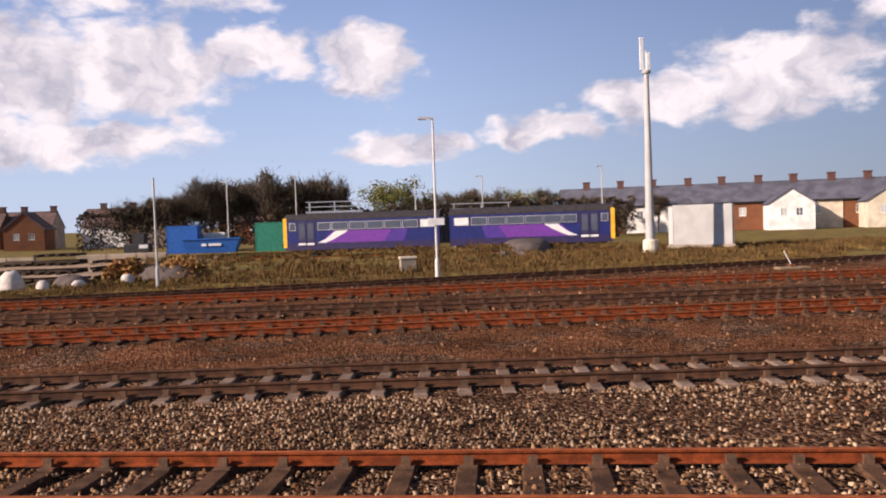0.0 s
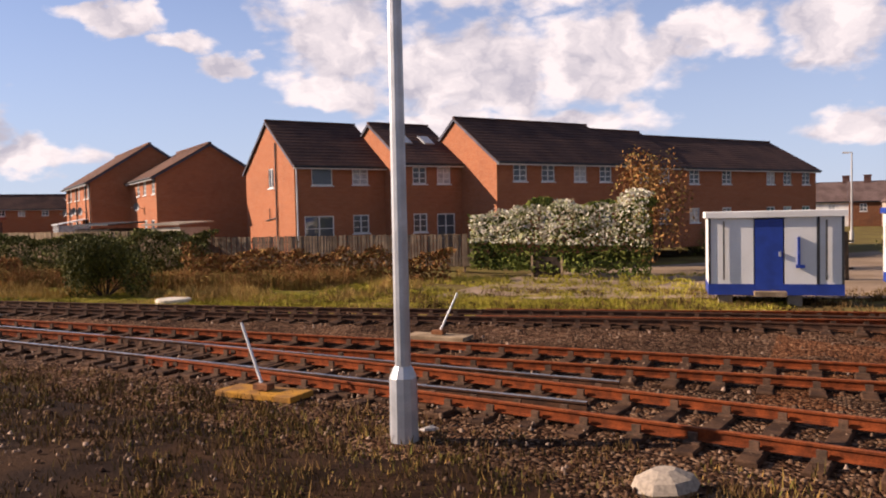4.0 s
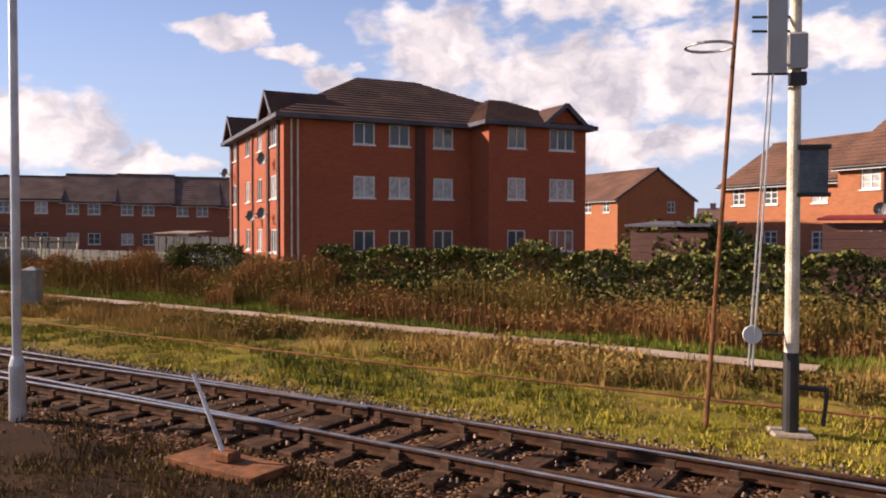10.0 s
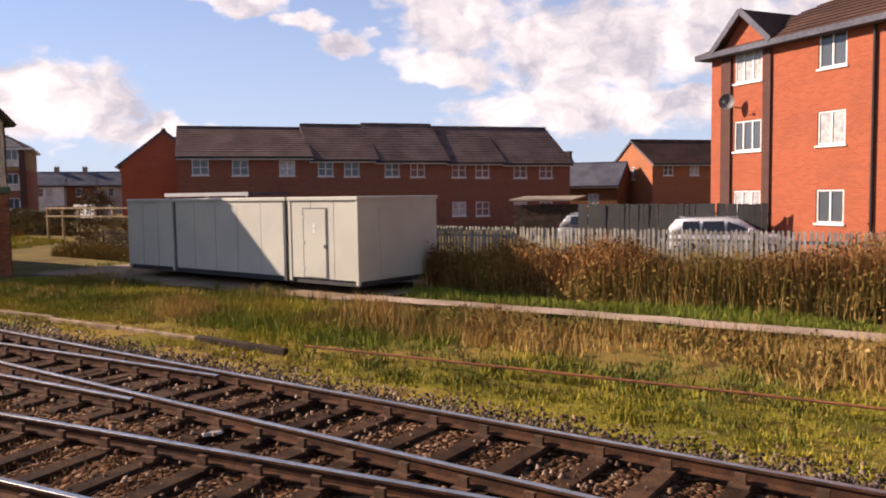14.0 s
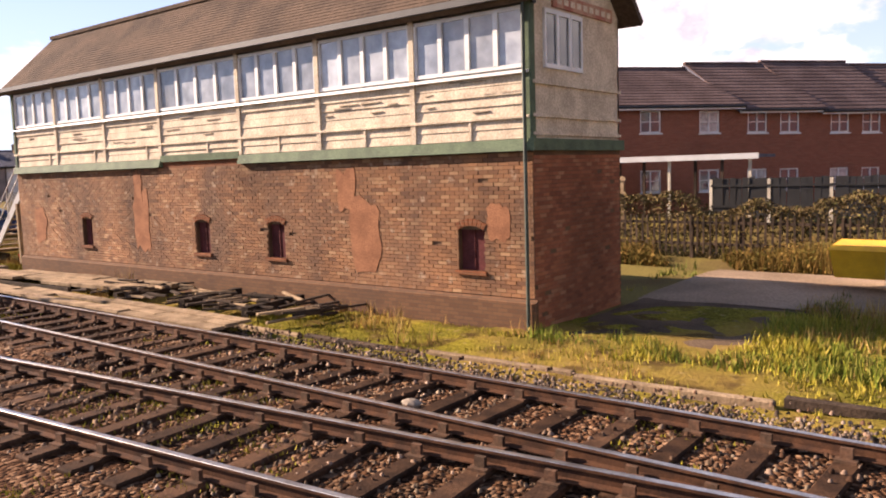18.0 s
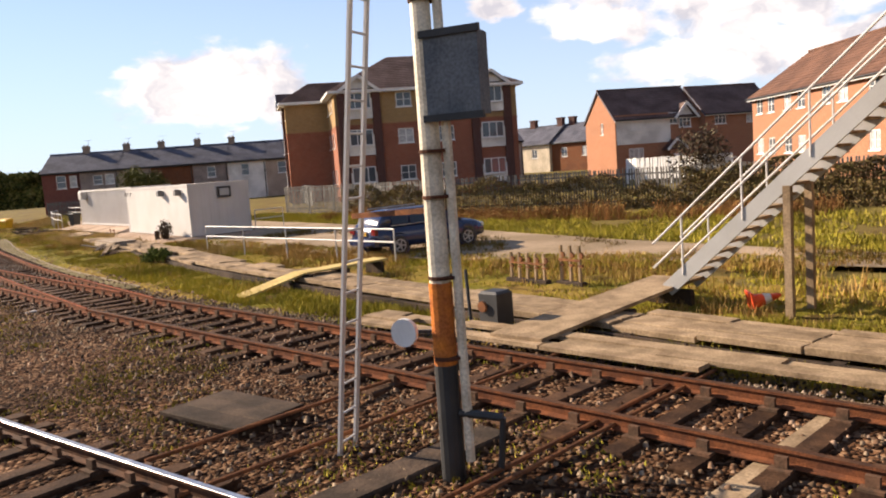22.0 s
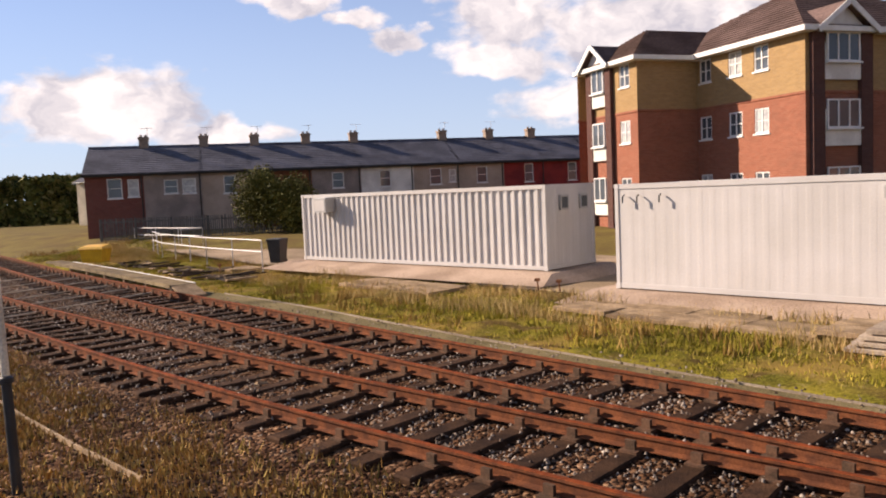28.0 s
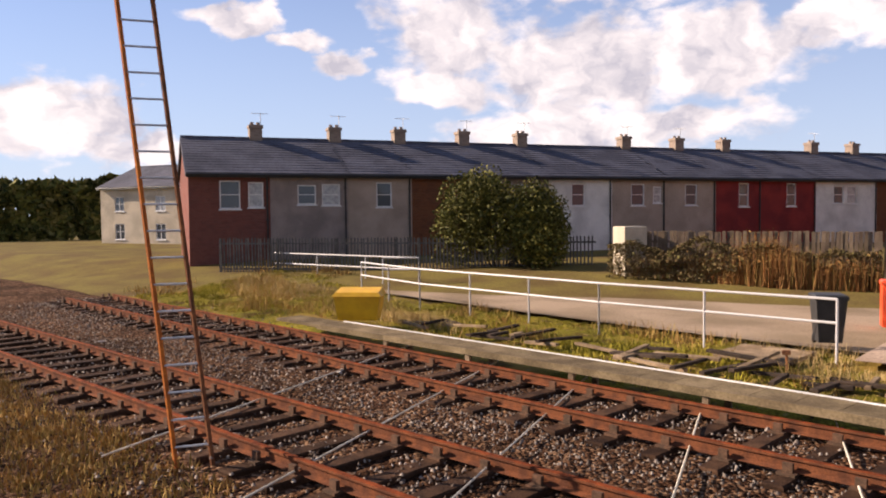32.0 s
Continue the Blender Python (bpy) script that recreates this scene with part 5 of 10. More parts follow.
for k in range(11):
    x = 30 + 9.5 * k
    mat = (BRICK_OLD, RENDER_WHITE, BRICK_OLD, RENDER_CREAM)[k % 4]
    cottage(x, 104 - 0.35 * (x - 30), -19, 9.9, mat, 3.9, 6.6, [(2.0, 2.4, 1.0, 1.2), (6.5, 2.4, 1.0, 1.2)])
for x, y, mat in ((62, 88, RENDER_WHITE), (74, 84, RENDER_CREAM)):
    house("house", x, y, 71, 8, 6.0, -0.3, 3.4, 5.4, mat, ROOF_SLATE, "pale rendered cottage wing with its gable to the line", gable0=[(2.0, 2.2, 0.9, 1.1), (4.0, 2.2, 0.9, 1.1)], group="distant cottages", pipe=[])
for k in range(16):
    x = -140 + 8.2 * k
    y = 152 - 0.24 * (x + 140) + 3 * math.sin(k * 2.3)
    if k % 3 == 1:
        t = house("house", x + 3.5, y - 3.5, 98, 7.5, 6.4, -0.3, 3.5, 6.3, (BRICK_OLD, RENDER_TAN)[k % 2], ROOF_OLD, "old cottage with its gable to the line", gable0=[(2.0, 2.2, 0.9, 1.1), (4.4, 2.2, 0.9, 1.1)], group="distant cottages", barge=BLACK_PIPE, pipe=[])
    else:
        cottage(x, y, 6 - 0.4 * k, 8.6, (BRICK_OLD, RENDER_TAN, BRICK_OLD, RENDER_WHITE)[k % 4], 3.7, 6.6, [(2.0, 2.6, 1.0, 1.2), (5.8, 2.6, 1.0, 1.2)], ROOF_OLD)
for k in range(13):
    mat = (BRICK_OLD, RENDER_CREAM, BRICK_OLD, RENDER_WHITE, RENDER_GREY)[k % 5]
    cottage(-332 + 12.2 * k, 93 + 1.5 * math.sin(k * 1.7), -2, 12.4, mat, 4.5, 7.0, [(2.5, 3.1, 1.0, 1.3), (6.2, 3.1, 1.0, 1.3), (9.6, 3.1, 1.0, 1.3)])
house("house", -297.5, 44.0, 8, 10.5, 8.0, 0.0, 5.1, 6.9, RENDER_CREAM, ROOF_SLATE, "cream and brown rendered house beyond the terrace end", front=[(2.2, 3.7, 1.1, 1.2), (6.8, 3.7, 1.1, 1.2), (2.2, 1.4, 1.1, 1.3), (6.8, 1.4, 1.1, 1.3)], group="distant cottages", pipe=[])

# ---- signal box ----
SX0, SX1, SY0, SY1 = -178.75, -159.13, 12.24, 15.76     # ends and faces of the brick base
SBASE, SBRICK, SSILL, SEAVE, SRIDGE = -0.45, 2.93, 4.37, 5.62, 7.35
sbox = thing("signal_box", pose(SX0, SY0, 0), "old brick railway signal box with peeling cream boards and windows", "signal box")
SL, SD = SX1 - SX0, SY1 - SY0
SLOTS = [(SX1 - SX0 - 1.37, 0.6), (SX1 - SX0 - 6.92, 0.6), (SX1 - SX0 - 9.73, 0.6), (SX1 - SX0 - 15.4, 0.55)]
openings = [(x - w / 2, x + w / 2, 0.72, 1.5) for x, w in SLOTS]
# the brick core lies behind the single bricks
part("wall", wall_mesh("wall", SL, SBASE, SBRICK, openings, BRICK_OLD, 0.3), BRICK_OLD, sbox, at=pose(0, 0.03, 0))
part("wall", wall_mesh("wall", SD, SBASE, SBRICK, [], BRICK_OLD, 0.3), BRICK_OLD, sbox, at=pose(SL, 0.03, 0, 0, 0, 90))
part("wall", wall_mesh("wall", SD, SBASE, SBRICK, [], BRICK_OLD, 0.3), BRICK_OLD, sbox, at=pose(0, SD, 0, 0, 0, -90))
part("wall", wall_mesh("wall", SL, SBASE, SBRICK, [], BRICK_OLD, 0.3), BRICK_OLD, sbox, at=pose(SL, SD, 0, 0, 0, 180))
part("plinth", Geo().hexa([(-0.06, -0.07, SBASE), (SL + 0.06, -0.07, SBASE), (SL + 0.06, 0.02, SBASE), (-0.06, 0.02, SBASE), (-0.06, -0.07, 0.2), (SL + 0.06, -0.07, 0.2), (SL + 0.06, 0.02, 0.27), (-0.06, 0.02, 0.27)]), PLINTH, sbox, "darker projecting brick plinth")
SHUTTER = material("dark_red_shutter", (0.10, 0.03, 0.028), (0.07, 0.022, 0.02), scale=3, rough=0.7)
for x, w in SLOTS:
    sh = part("blocked_window", Geo().box(x - w / 2, x + w / 2, 0.12, 0.17, 0.72, 1.5).box(x - 0.02, x + 0.02, 0.1, 0.14, 0.72, 1.5), SHUTTER, sbox, "dark red boarded window opening")
    part("sill", Geo().chamfer(x - w / 2 - 0.06, x + w / 2 + 0.06, -0.06, 0.1, 0.65, 0.72, 0.01), BRICK_OLD, sh)
    for k in range(7):
        a0 = math.radians(60 + 60 * k / 7)
        a1 = math.radians(60 + 60 * (k + 0.9) / 7)
        r0, r1, cz = w * 1.0, w * 1.0 + 0.13, 1.5 - w * 0.87
        arch = Geo()
        arch.hexa([(x + r * math.cos(a), y, cz + r * math.sin(a)) for y in (-0.025, 0.05) for a, r in ((a0, r0), (a1, r0), (a1, r1), (a0, r1))])
        part("arch_brick", arch, BRICK_OLD, sh)
PLASTER = material("pink_plaster_patch", (0.27, 0.125, 0.066), (0.20, 0.09, 0.048), scale=3, fine=30, bump=0.2)


def patch(cx, cz, w, h, seed):
    """A worn smear of plaster with an uneven outline."""
    rnd = random.Random(seed)
    n = 22
    ring = []
    for k in range(n):
        a = 2 * math.pi * k / n
        r = rnd.uniform(0.78, 1.12)
        sx = max(-1, min(1, 1.3 * math.cos(a)))
        sz = max(-1, min(1, 1.3 * math.sin(a)))
        ring.append((cx + sx * r * w / 2, cz + sz * r * h / 2))
    g, o = Geo(), -0.0085 - 0.002 * (seed % 3)
    for (a, b), (c, d) in zip(ring, ring[1:] + ring[:1]):
        g.quad((cx, o, cz), (a, o, b), (c, o, d))
    for (a, b), (c, d) in zip(ring, ring[1:] + ring[:1]):
        g.quad((a, o, b), (c, o, d), (c, 0.012, d), (a, 0.012, b))
    part("plaster_patch", g, PLASTER, sbox, "smooth pink plaster patch on the brickwork")


patch(SL - 18.25, 1.3, 0.75, 1.05, 2)
patch(SL - 12.45, 1.55, 0.75, 1.7, 3)
patch(SL - 12.55, 2.45, 0.4, 0.8, 8)
patch(SL - 4.1, 1.35, 0.95, 1.5, 4)
patch(SL - 4.6, 2.25, 0.55, 0.9, 5)
patch(SL - 0.75, 1.65, 0.5, 0.7, 6)

BARE_BOARD = material("bare_weathered_board", (0.34, 0.275, 0.20), (0.24, 0.19, 0.14), scale=4, fine=30, bump=0.3)

# timber storey
POSTS = [SL - u for u in (0.02, 2.65, 5.3, 8.0, 11.3, 14.04, 16.8, 19.5)]
part("band_board", Geo().box(SL - 11.3, SL - 8.05, -0.07, 0.05, SBRICK + 0.13, SBRICK + 0.3), GREEN_PAINT, sbox)
part("brick_infill", Geo().box(SL - 11.3, SL - 8.05, 0.0, 0.05, SBRICK - 0.03, SBRICK + 0.13), BRICK_OLD, sbox)
part("floor_frame", Geo().box(0, SL, 0.12, SD, SBRICK, SBRICK + 0.1), TIMBER_DARK, sbox)
for a, b in ((SL, SL - 8.05), (SL - 11.3, 0.0)):
    part("band_board", Geo().hexa([(b, -0.13, SBRICK), (a, -0.13, SBRICK), (a, 0.05, SBRICK), (b, 0.05, SBRICK), (b, -0.06, SBRICK + 0.21), (a, -0.06, SBRICK + 0.21), (a, 0.05, SBRICK + 0.21), (b, 0.05, SBRICK + 0.21)]), GREEN_PAINT, sbox, "dull green weathered band board")
part("band_board", Geo().box(SL - 0.02, SL + 0.1, -0.1, SD + 0.05, SBRICK, SBRICK + 0.21), GREEN_PAINT, sbox)
rows = [(3.15, 3.33), (3.335, 3.50), (3.56, 3.75), (3.755, 3.93), (3.935, 4.11), (4.115, 4.28)]
rnd = random.Random(11)
for (p, q) in zip(POSTS, POSTS[1:]):
    for z0, z1 in rows:
        y = rnd.uniform(-0.012, 0.014)
        g = Geo().hexa([(q, y - 0.03, z0), (p, y - 0.03, z0), (p, 0.06, z0), (q, 0.06, z0), (q, y - 0.008, z1), (p, y - 0.008, z1), (p, 0.06, z1), (q, 0.06, z1)])
        part("weatherboard", g, CREAM_BOARD, sbox)
        for k in range(rnd.randint(1, 4)):        # flakes where paint and timber have split
            x = rnd.uniform(q + 0.1, p - 0.5)
            w, zz = rnd.uniform(0.15, 0.6), rnd.uniform(z0 + 0.02, z1 - 0.05)
            if 3.5 < z0 and len(POSTS) and rnd.random() < 0.5:
                part("split_flake", Geo().hexa([(x, -0.05, zz), (x + w, -0.045, zz + 0.01), (x + w, -0.02, zz + 0.01), (x, -0.02, zz), (x + 0.02, -0.03, zz + 0.03), (x + w, -0.035, zz + 0.025), (x + w, -0.01, zz + 0.03), (x, -0.01, zz + 0.03)]), BARE_BOARD, sbox)
part("rail_board", Geo().chamfer(0, SL, -0.07, 0.03, 3.505, 3.555, 0.012), CREAM_BOARD, sbox)
part("sill_board", Geo().hexa([(0, -0.11, 4.28), (SL, -0.11, 4.28), (SL, 0.08, 4.28), (0, 0.08, 4.28), (0, -0.1, 4.32), (SL, -0.1, 4.32), (SL, 0.08, 4.38), (0, 0.08, 4.38)]), UPVC, sbox, "white painted window sill")
for p in POSTS:
    part("corner_post", Geo().box(p - 0.06, p + 0.06, -0.06, 0.08, SBRICK + 0.2, SEAVE), CREAM_BOARD if 0.3 < p < SL - 0.3 else GREEN_PAINT, sbox)
for u in np.arange(1.3, SL, 2.66):
    part("stud", Geo().box(SL - u - 0.03, SL - u + 0.03, -0.05, 0.03, 3.15, 3.5), CREAM_BOARD, sbox)
# the pale base colour paints the sky's reflection into the dusty panes
SASH = material("sky_pale_dusty_pane", (0.40, 0.42, 0.44), (0.20, 0.22, 0.25), rough=0.07, scale=0.7, fine=3, bump=0.0, spec=0.8, vary=0.3)
for p, q in zip(POSTS, POSTS[1:]):
    n = 4
    w = (p - q - 0.12) / n
    for k in range(n):
        x = q + 0.06 + w * (k + 0.5)
        fr = Geo().box(x - w / 2, x + w / 2, -0.03, 0.05, 4.38, 4.45).box(x - w / 2, x + w / 2, -0.01, 0.05, 5.38, 5.45)
        fr.box(x - w / 2, x - w / 2 + 0.05, -0.03, 0.05, 4.44, 5.38).box(x + w / 2 - 0.05, x + w / 2, -0.03, 0.05, 4.44, 5.38)
        sash = part("sash_window", fr, UPVC, sbox)
        part("pane", Geo().box(x - w / 2 + 0.045, x + w / 2 - 0.045, 0.015, 0.022, 4.44, 5.38), SASH, sash)
part("eaves_board", Geo().box(-0.1, SL + 0.1, -0.05, 0.06, 5.45, SEAVE + 0.02), BLACK_IRON, sbox, "dark eaves board")
# right-hand gable storey
gable = Geo()
gable.quad((SL, 0.04, SBRICK + 0.2), (SL, SD, SBRICK + 0.2), (SL, SD, SEAVE), (SL, SD / 2, SRIDGE - 0.1), (SL, 0.04, SEAVE))
gable.quad((SL - 0.1, 0.04, SBRICK + 0.2), (SL - 0.1, SD, SBRICK + 0.2), (SL - 0.1, SD, SEAVE), (SL - 0.1, SD / 2, SRIDGE - 0.1), (SL - 0.1, 0.04, SEAVE))
part("gable_boarding", gable, CREAM_BOARD, sbox)
part("gable_boarding", Geo().quad((0, 0.04, SBRICK + 0.1), (0, SD, SBRICK + 0.1), (0, SD, SEAVE), (0, SD / 2, SRIDGE - 0.1), (0, 0.04, SEAVE)).quad((0.1, 0.04, SBRICK + 0.1), (0.1, SD, SBRICK + 0.1), (0.1, SD, SEAVE), (0.1, SD / 2, SRIDGE - 0.1), (0.1, 0.04, SEAVE)), CREAM_BOARD, sbox)
part("back_boarding", Geo().box(0, SL, SD - 0.06, SD, SBRICK, SEAVE), CREAM_BOARD, sbox)
for y in (0.43, 0.9, 1.38):
    fr = Geo().box(SL - 0.01, SL + 0.05, y, y + 0.47, 4.4, 4.48).box(SL - 0.01, SL + 0.05, y, y + 0.47, 5.36, 5.44)
    fr.box(SL - 0.01, SL + 0.05, y, y + 0.05, 4.48, 5.36).box(SL - 0.01, SL + 0.05, y + 0.42, y + 0.47, 4.48, 5.36)
    sash = part("sash_window", fr, UPVC, sbox)
    part("pane", Geo().box(SL + 0.004, SL + 0.02, y + 0.05, y + 0.42, 4.48, 5.36), GLASS, sash)
for z in (3.2, 3.52, 4.1):
    part("gable_rail", Geo().box(SL, SL + 0.05, 0, SD, z, z + 0.06), CREAM_BOARD, sbox)
part("gable_vent", Geo().box(SL, SL + 0.05, SD / 2 - 0.25, SD / 2 + 0.15, 6.0, 6.55), SHUTTER, sbox, "small dark red gable vent")
sign = part("name_board", Geo().box(SL, SL + 0.04, 0.75, 3.15, 5.5, 5.75), material("faded_red_board", (0.33, 0.13, 0.09), (0.42, 0.25, 0.17), scale=4), sbox, "faded red name board")
for k in range(9):
    part("letter_bar", Geo().box(SL + 0.04, SL + 0.046, 0.9 + 0.25 * k, 1.07 + 0.25 * k, 5.57, 5.68), CREAM_BOARD, sign)
part("downpipe", Geo().tube((SL - 0.07, -0.12, SBASE), (SL - 0.07, -0.12, SEAVE), 0.035, n=8), DARK_GREEN, sbox, "dark green downpipe")
SROOF = material("weathered_brown_slates", (0.105, 0.072, 0.05), (0.07, 0.05, 0.037), scale=0.9, fine=14, bump=0.4, rough=1.0, spec=0.1)
rf = gabled(sbox, Matrix.Identity(4), SL, SD, SEAVE + 0.02, SRIDGE, SROOF, over=0.24, verge=0.45, barge=BLACK_IRON, courses=22, step=0.018, fascia=False)
part("gutter", Geo().beam((-0.4, -0.27, SEAVE - 0.02), (SL + 0.4, -0.27, SEAVE - 0.02), 0.12, 0.12), BLACK_IRON, sbox, "dark iron gutter")

# stairs at the far end
ST0, ST1 = (-183.3, 13.46, 0.05), (-179.1, 13.46, 3.75)
stair = thing("staircase", pose(0, 0, 0), "open timber staircase with white handrails to the signal box door", "staircase")
for y in (13.2, 14.15):
    part("stringer", Geo().beam((ST0[0], y, ST0[2]), (ST1[0], y, ST1[2]), 0.06, 0.26), GREY_METAL, stair)
for k in range(19):
    f = (k + 0.5) / 19
    x, z = ST0[0] + (ST1[0] - ST0[0]) * f, ST0[2] + (ST1[2] - ST0[2]) * f
    part("tread", Geo().chamfer(x - 0.13, x + 0.13, 13.2, 14.15, z - 0.02, z + 0.025, 0.006), TIMBER_GREY, stair)
for y in (13.17, 14.18):
    for h in (1.05, 0.6):
        part("handrail", Geo().tube((ST0[0] - 0.25, y, ST0[2] + h - 0.2), (ST1[0] + 0.3, y, ST1[2] + h + 0.26), 0.022, n=8), WHITE_METAL, stair)
    for f in (0.08, 0.35, 0.62, 0.9):
        x, z = ST0[0] + (ST1[0] - ST0[0]) * f, ST0[2] + (ST1[2] - ST0[2]) * f
        part("baluster", Geo().tube((x, y, z), (x, y, z + 1.08), 0.02, n=6), WHITE_METAL, stair)
for y in (13.2, 14.1):
    part("post", Geo().box(-181.14, -181.02, y - 0.06, y + 0.06, -0.35, 1.9), TIMBER_GREY, stair)
part("landing", Geo().box(-179.3, SX0 - 0.02, 12.4, 15.0, 3.62, 3.72), TIMBER_GREY, stair)

# ---- decking, boards and rubble before the signal box ----
deck = thing("board_walk", Matrix.Identity(4), "weathered grey board walkway over signal wires beside the track", "walkway", kind="structure")
DECK = [(-168.5, 11.2), (-179, 10.9), (-190, 11.9), (-200, 13.2), (-210, 15.2), (-222, 17.6), (-237, 20.6), (-246, 22.3)]
rnd = random.Random(5)
for p, d in line_points(DECK, -170, -246, 1.5):
    if rnd.random() < (0.06 if p.x > -217 else 0.5):
        continue
    s = Vector((d.y, -d.x, 0))
    a = math.atan2(d.y, d.x)
    w = 1.25 if p.x > -200 else 1.5
    mp = Matrix.Translation((p.x, p.y, (-0.06 if p.x > -217 else -0.2) + rnd.uniform(-0.015, 0.015))) @ Matrix.Rotation(a + rnd.uniform(-0.01, 0.01), 4, "Z") @ Matrix.Rotation(rnd.uniform(-0.03, 0.03), 4, "X")
    for q in range(4):
        if rnd.random() < 0.07:
            continue
        y0, y1 = -w / 2 + q * w / 4, -w / 2 + (q + 1) * w / 4
        part("deck_plank", Geo().chamfer(-0.742, 0.742, y0 + 0.006, y1 - 0.012, -0.05, 0.05 + rnd.uniform(-0.02, 0.012), 0.012), TIMBER_GREY, deck, at=mp)
for p, d in line_points(DECK, -170, -217, 3.1):
    s = Vector((d.y, -d.x, 0))
    part("bearer", Geo().box(-0.08, 0.08, -0.85, 0.75, -0.4, -0.12), TIMBER_DARK, deck, at=Matrix.Translation((p.x, p.y, 0)) @ Matrix.Rotation(math.atan2(d.y, d.x), 4, "Z"))
for a, b in zip(line_points(DECK, -172, -217, 3.1), line_points(DECK, -172, -217, 3.1)[1:]):
    s = Vector((a[1].y, -a[1].x, 0))
    part("edge_beam", Geo().beam(a[0] + s * -0.78 + Vector((0, 0, -0.2)), b[0] + s * -0.78 + Vector((0, 0, -0.2)), 0.09, 0.16), TIMBER_DARK, deck)

# timber edging to the track in front of the box
edging = thing("timber_edging", Matrix.Identity(4), "long weathered timber beams laid beside the track", "timber beam", kind="structure")
EDGE = [(-138, 10.0), (-144, 10.15), (-150, 10.0), (-160, 9.75), (-166, 9.7)]
for p, d in line_points(EDGE, -139.5, -165, 2.7):
    part("beam", Geo().chamfer(-1.3, 1.3, -0.06, 0.06, -0.13, 0.0, 0.02), TIMBER_DARK if rnd.random() < 0.15 else TIMBER_GREY, edging, at=Matrix.Translation((p.x, p.y + rnd.uniform(-0.08, 0.08), -0.17 + rnd.uniform(-0.05, 0.02))) @ Matrix.Rotation(math.atan2(d.y, d.x) + rnd.uniform(-0.03, 0.03), 4, "Z"))
for k, (x0, y0, x1, y1) in enumerate(((-163.5, 8.95, -175.5, 9.3), (-176, 9.3, -187.2, 9.25))):
    for r in range(3):
        u = rnd.uniform(-1.2, 0.0)
        while u < abs(x1 - x0):
            v = min(u + rnd.uniform(1.4, 3.2), abs(x1 - x0))
            f0, f1 = max(u, 0) / abs(x1 - x0), (v - 0.03) / abs(x1 - x0)
            u = v
            if f1 - f0 < 0.02 or rnd.random() < 0.05:
                continue
            off, dz = -0.3 + 0.3 * r, rnd.uniform(-0.025, 0.02)
            part("walk_board", Geo().beam((x0 + (x1 - x0) * f0, y0 + (y1 - y0) * f0 + off, -0.04 + dz), (x0 + (x1 - x0) * f1, y0 + (y1 - y0) * f1 + off, -0.04 + dz + rnd.uniform(-0.01, 0.01)), 0.28, 0.06), TIMBER_GREY, edging)
rubble = thing("broken_decking", Matrix.Identity(4), "heap of broken rotten deck boards and beams", "timber heap")
rnd = random.Random(9)
for k in range(110):
    x, y = rnd.uniform(-171.2, -163.2), rnd.uniform(10.2, 11.8)
    l = rnd.uniform(0.35, 1.0)
    row = math.sin(x * 2.1) > -0.2
    m = pose(x, y, rnd.uniform(-0.18, 0.02), rnd.uniform(-6, 6), rnd.uniform(-5, 5), rnd.uniform(66, 80) if row else rnd.uniform(-20, 20))
    part("broken_board", Geo().chamfer(-l / 2, l / 2, -rnd.uniform(0.03, 0.07), 0.035, -0.02, 0.025, 0.008), rnd.choice((TIMBER_GREY, TIMBER_DARK, TIMBER_DARK)), rubble, at=m)
for x in (-165, -167.2, -169.4):
    part("beam", Geo().box(-0.09, 0.09, -0.9, 0.9, -0.14, 0.06), TIMBER_DARK, rubble, at=pose(x, 11.2, -0.1, 0, 0, 8))

wreck = thing("broken_decking", Matrix.Identity(4), "collapsed dark deck boards lying in the grass", "timber heap")
rnd = random.Random(19)
for k in range(46):
    u = rnd.uniform(0, 1) ** 1.2
    x, y = -235.5 - 13 * u, 18.1 + 3.0 * u + rnd.uniform(-0.7, 0.9)
    l = rnd.uniform(0.4, 1.7)
    m = pose(x, y, rnd.uniform(-0.2, -0.08), rnd.uniform(-5, 5), rnd.uniform(-4, 4), rnd.choice((-12, 78)) + rnd.uniform(-10, 10))
    part("broken_board", Geo().chamfer(-l / 2, l / 2, -rnd.uniform(0.04, 0.1), 0.05, -0.03, 0.03, 0.01), rnd.choice((TIMBER_DARK, TIMBER_DARK, TIMBER_GREY)), wreck, at=m)

# ---- cabins and containers ----
def corrugated(g, L, z0, z1, pitch=0.28, depth=0.04, y=0.0):
    """A ribbed steel side along x, facing -y."""
    n = max(3, int(L / pitch))
    p = L / n
    prof = [(0, 0), (0.28, 0), (0.42, 1), (0.86, 1), (1.0, 0)]
    pts = [(p * (i + a), y + depth * b) for i in range(n) for a, b in prof[:-1]] + [(L, y)]
    for (a, ya), (b, yb) in zip(pts, pts[1:]):
        g.quad((a, ya, z0), (b, yb, z0), (b, yb, z1), (a, ya, z1))
    return g


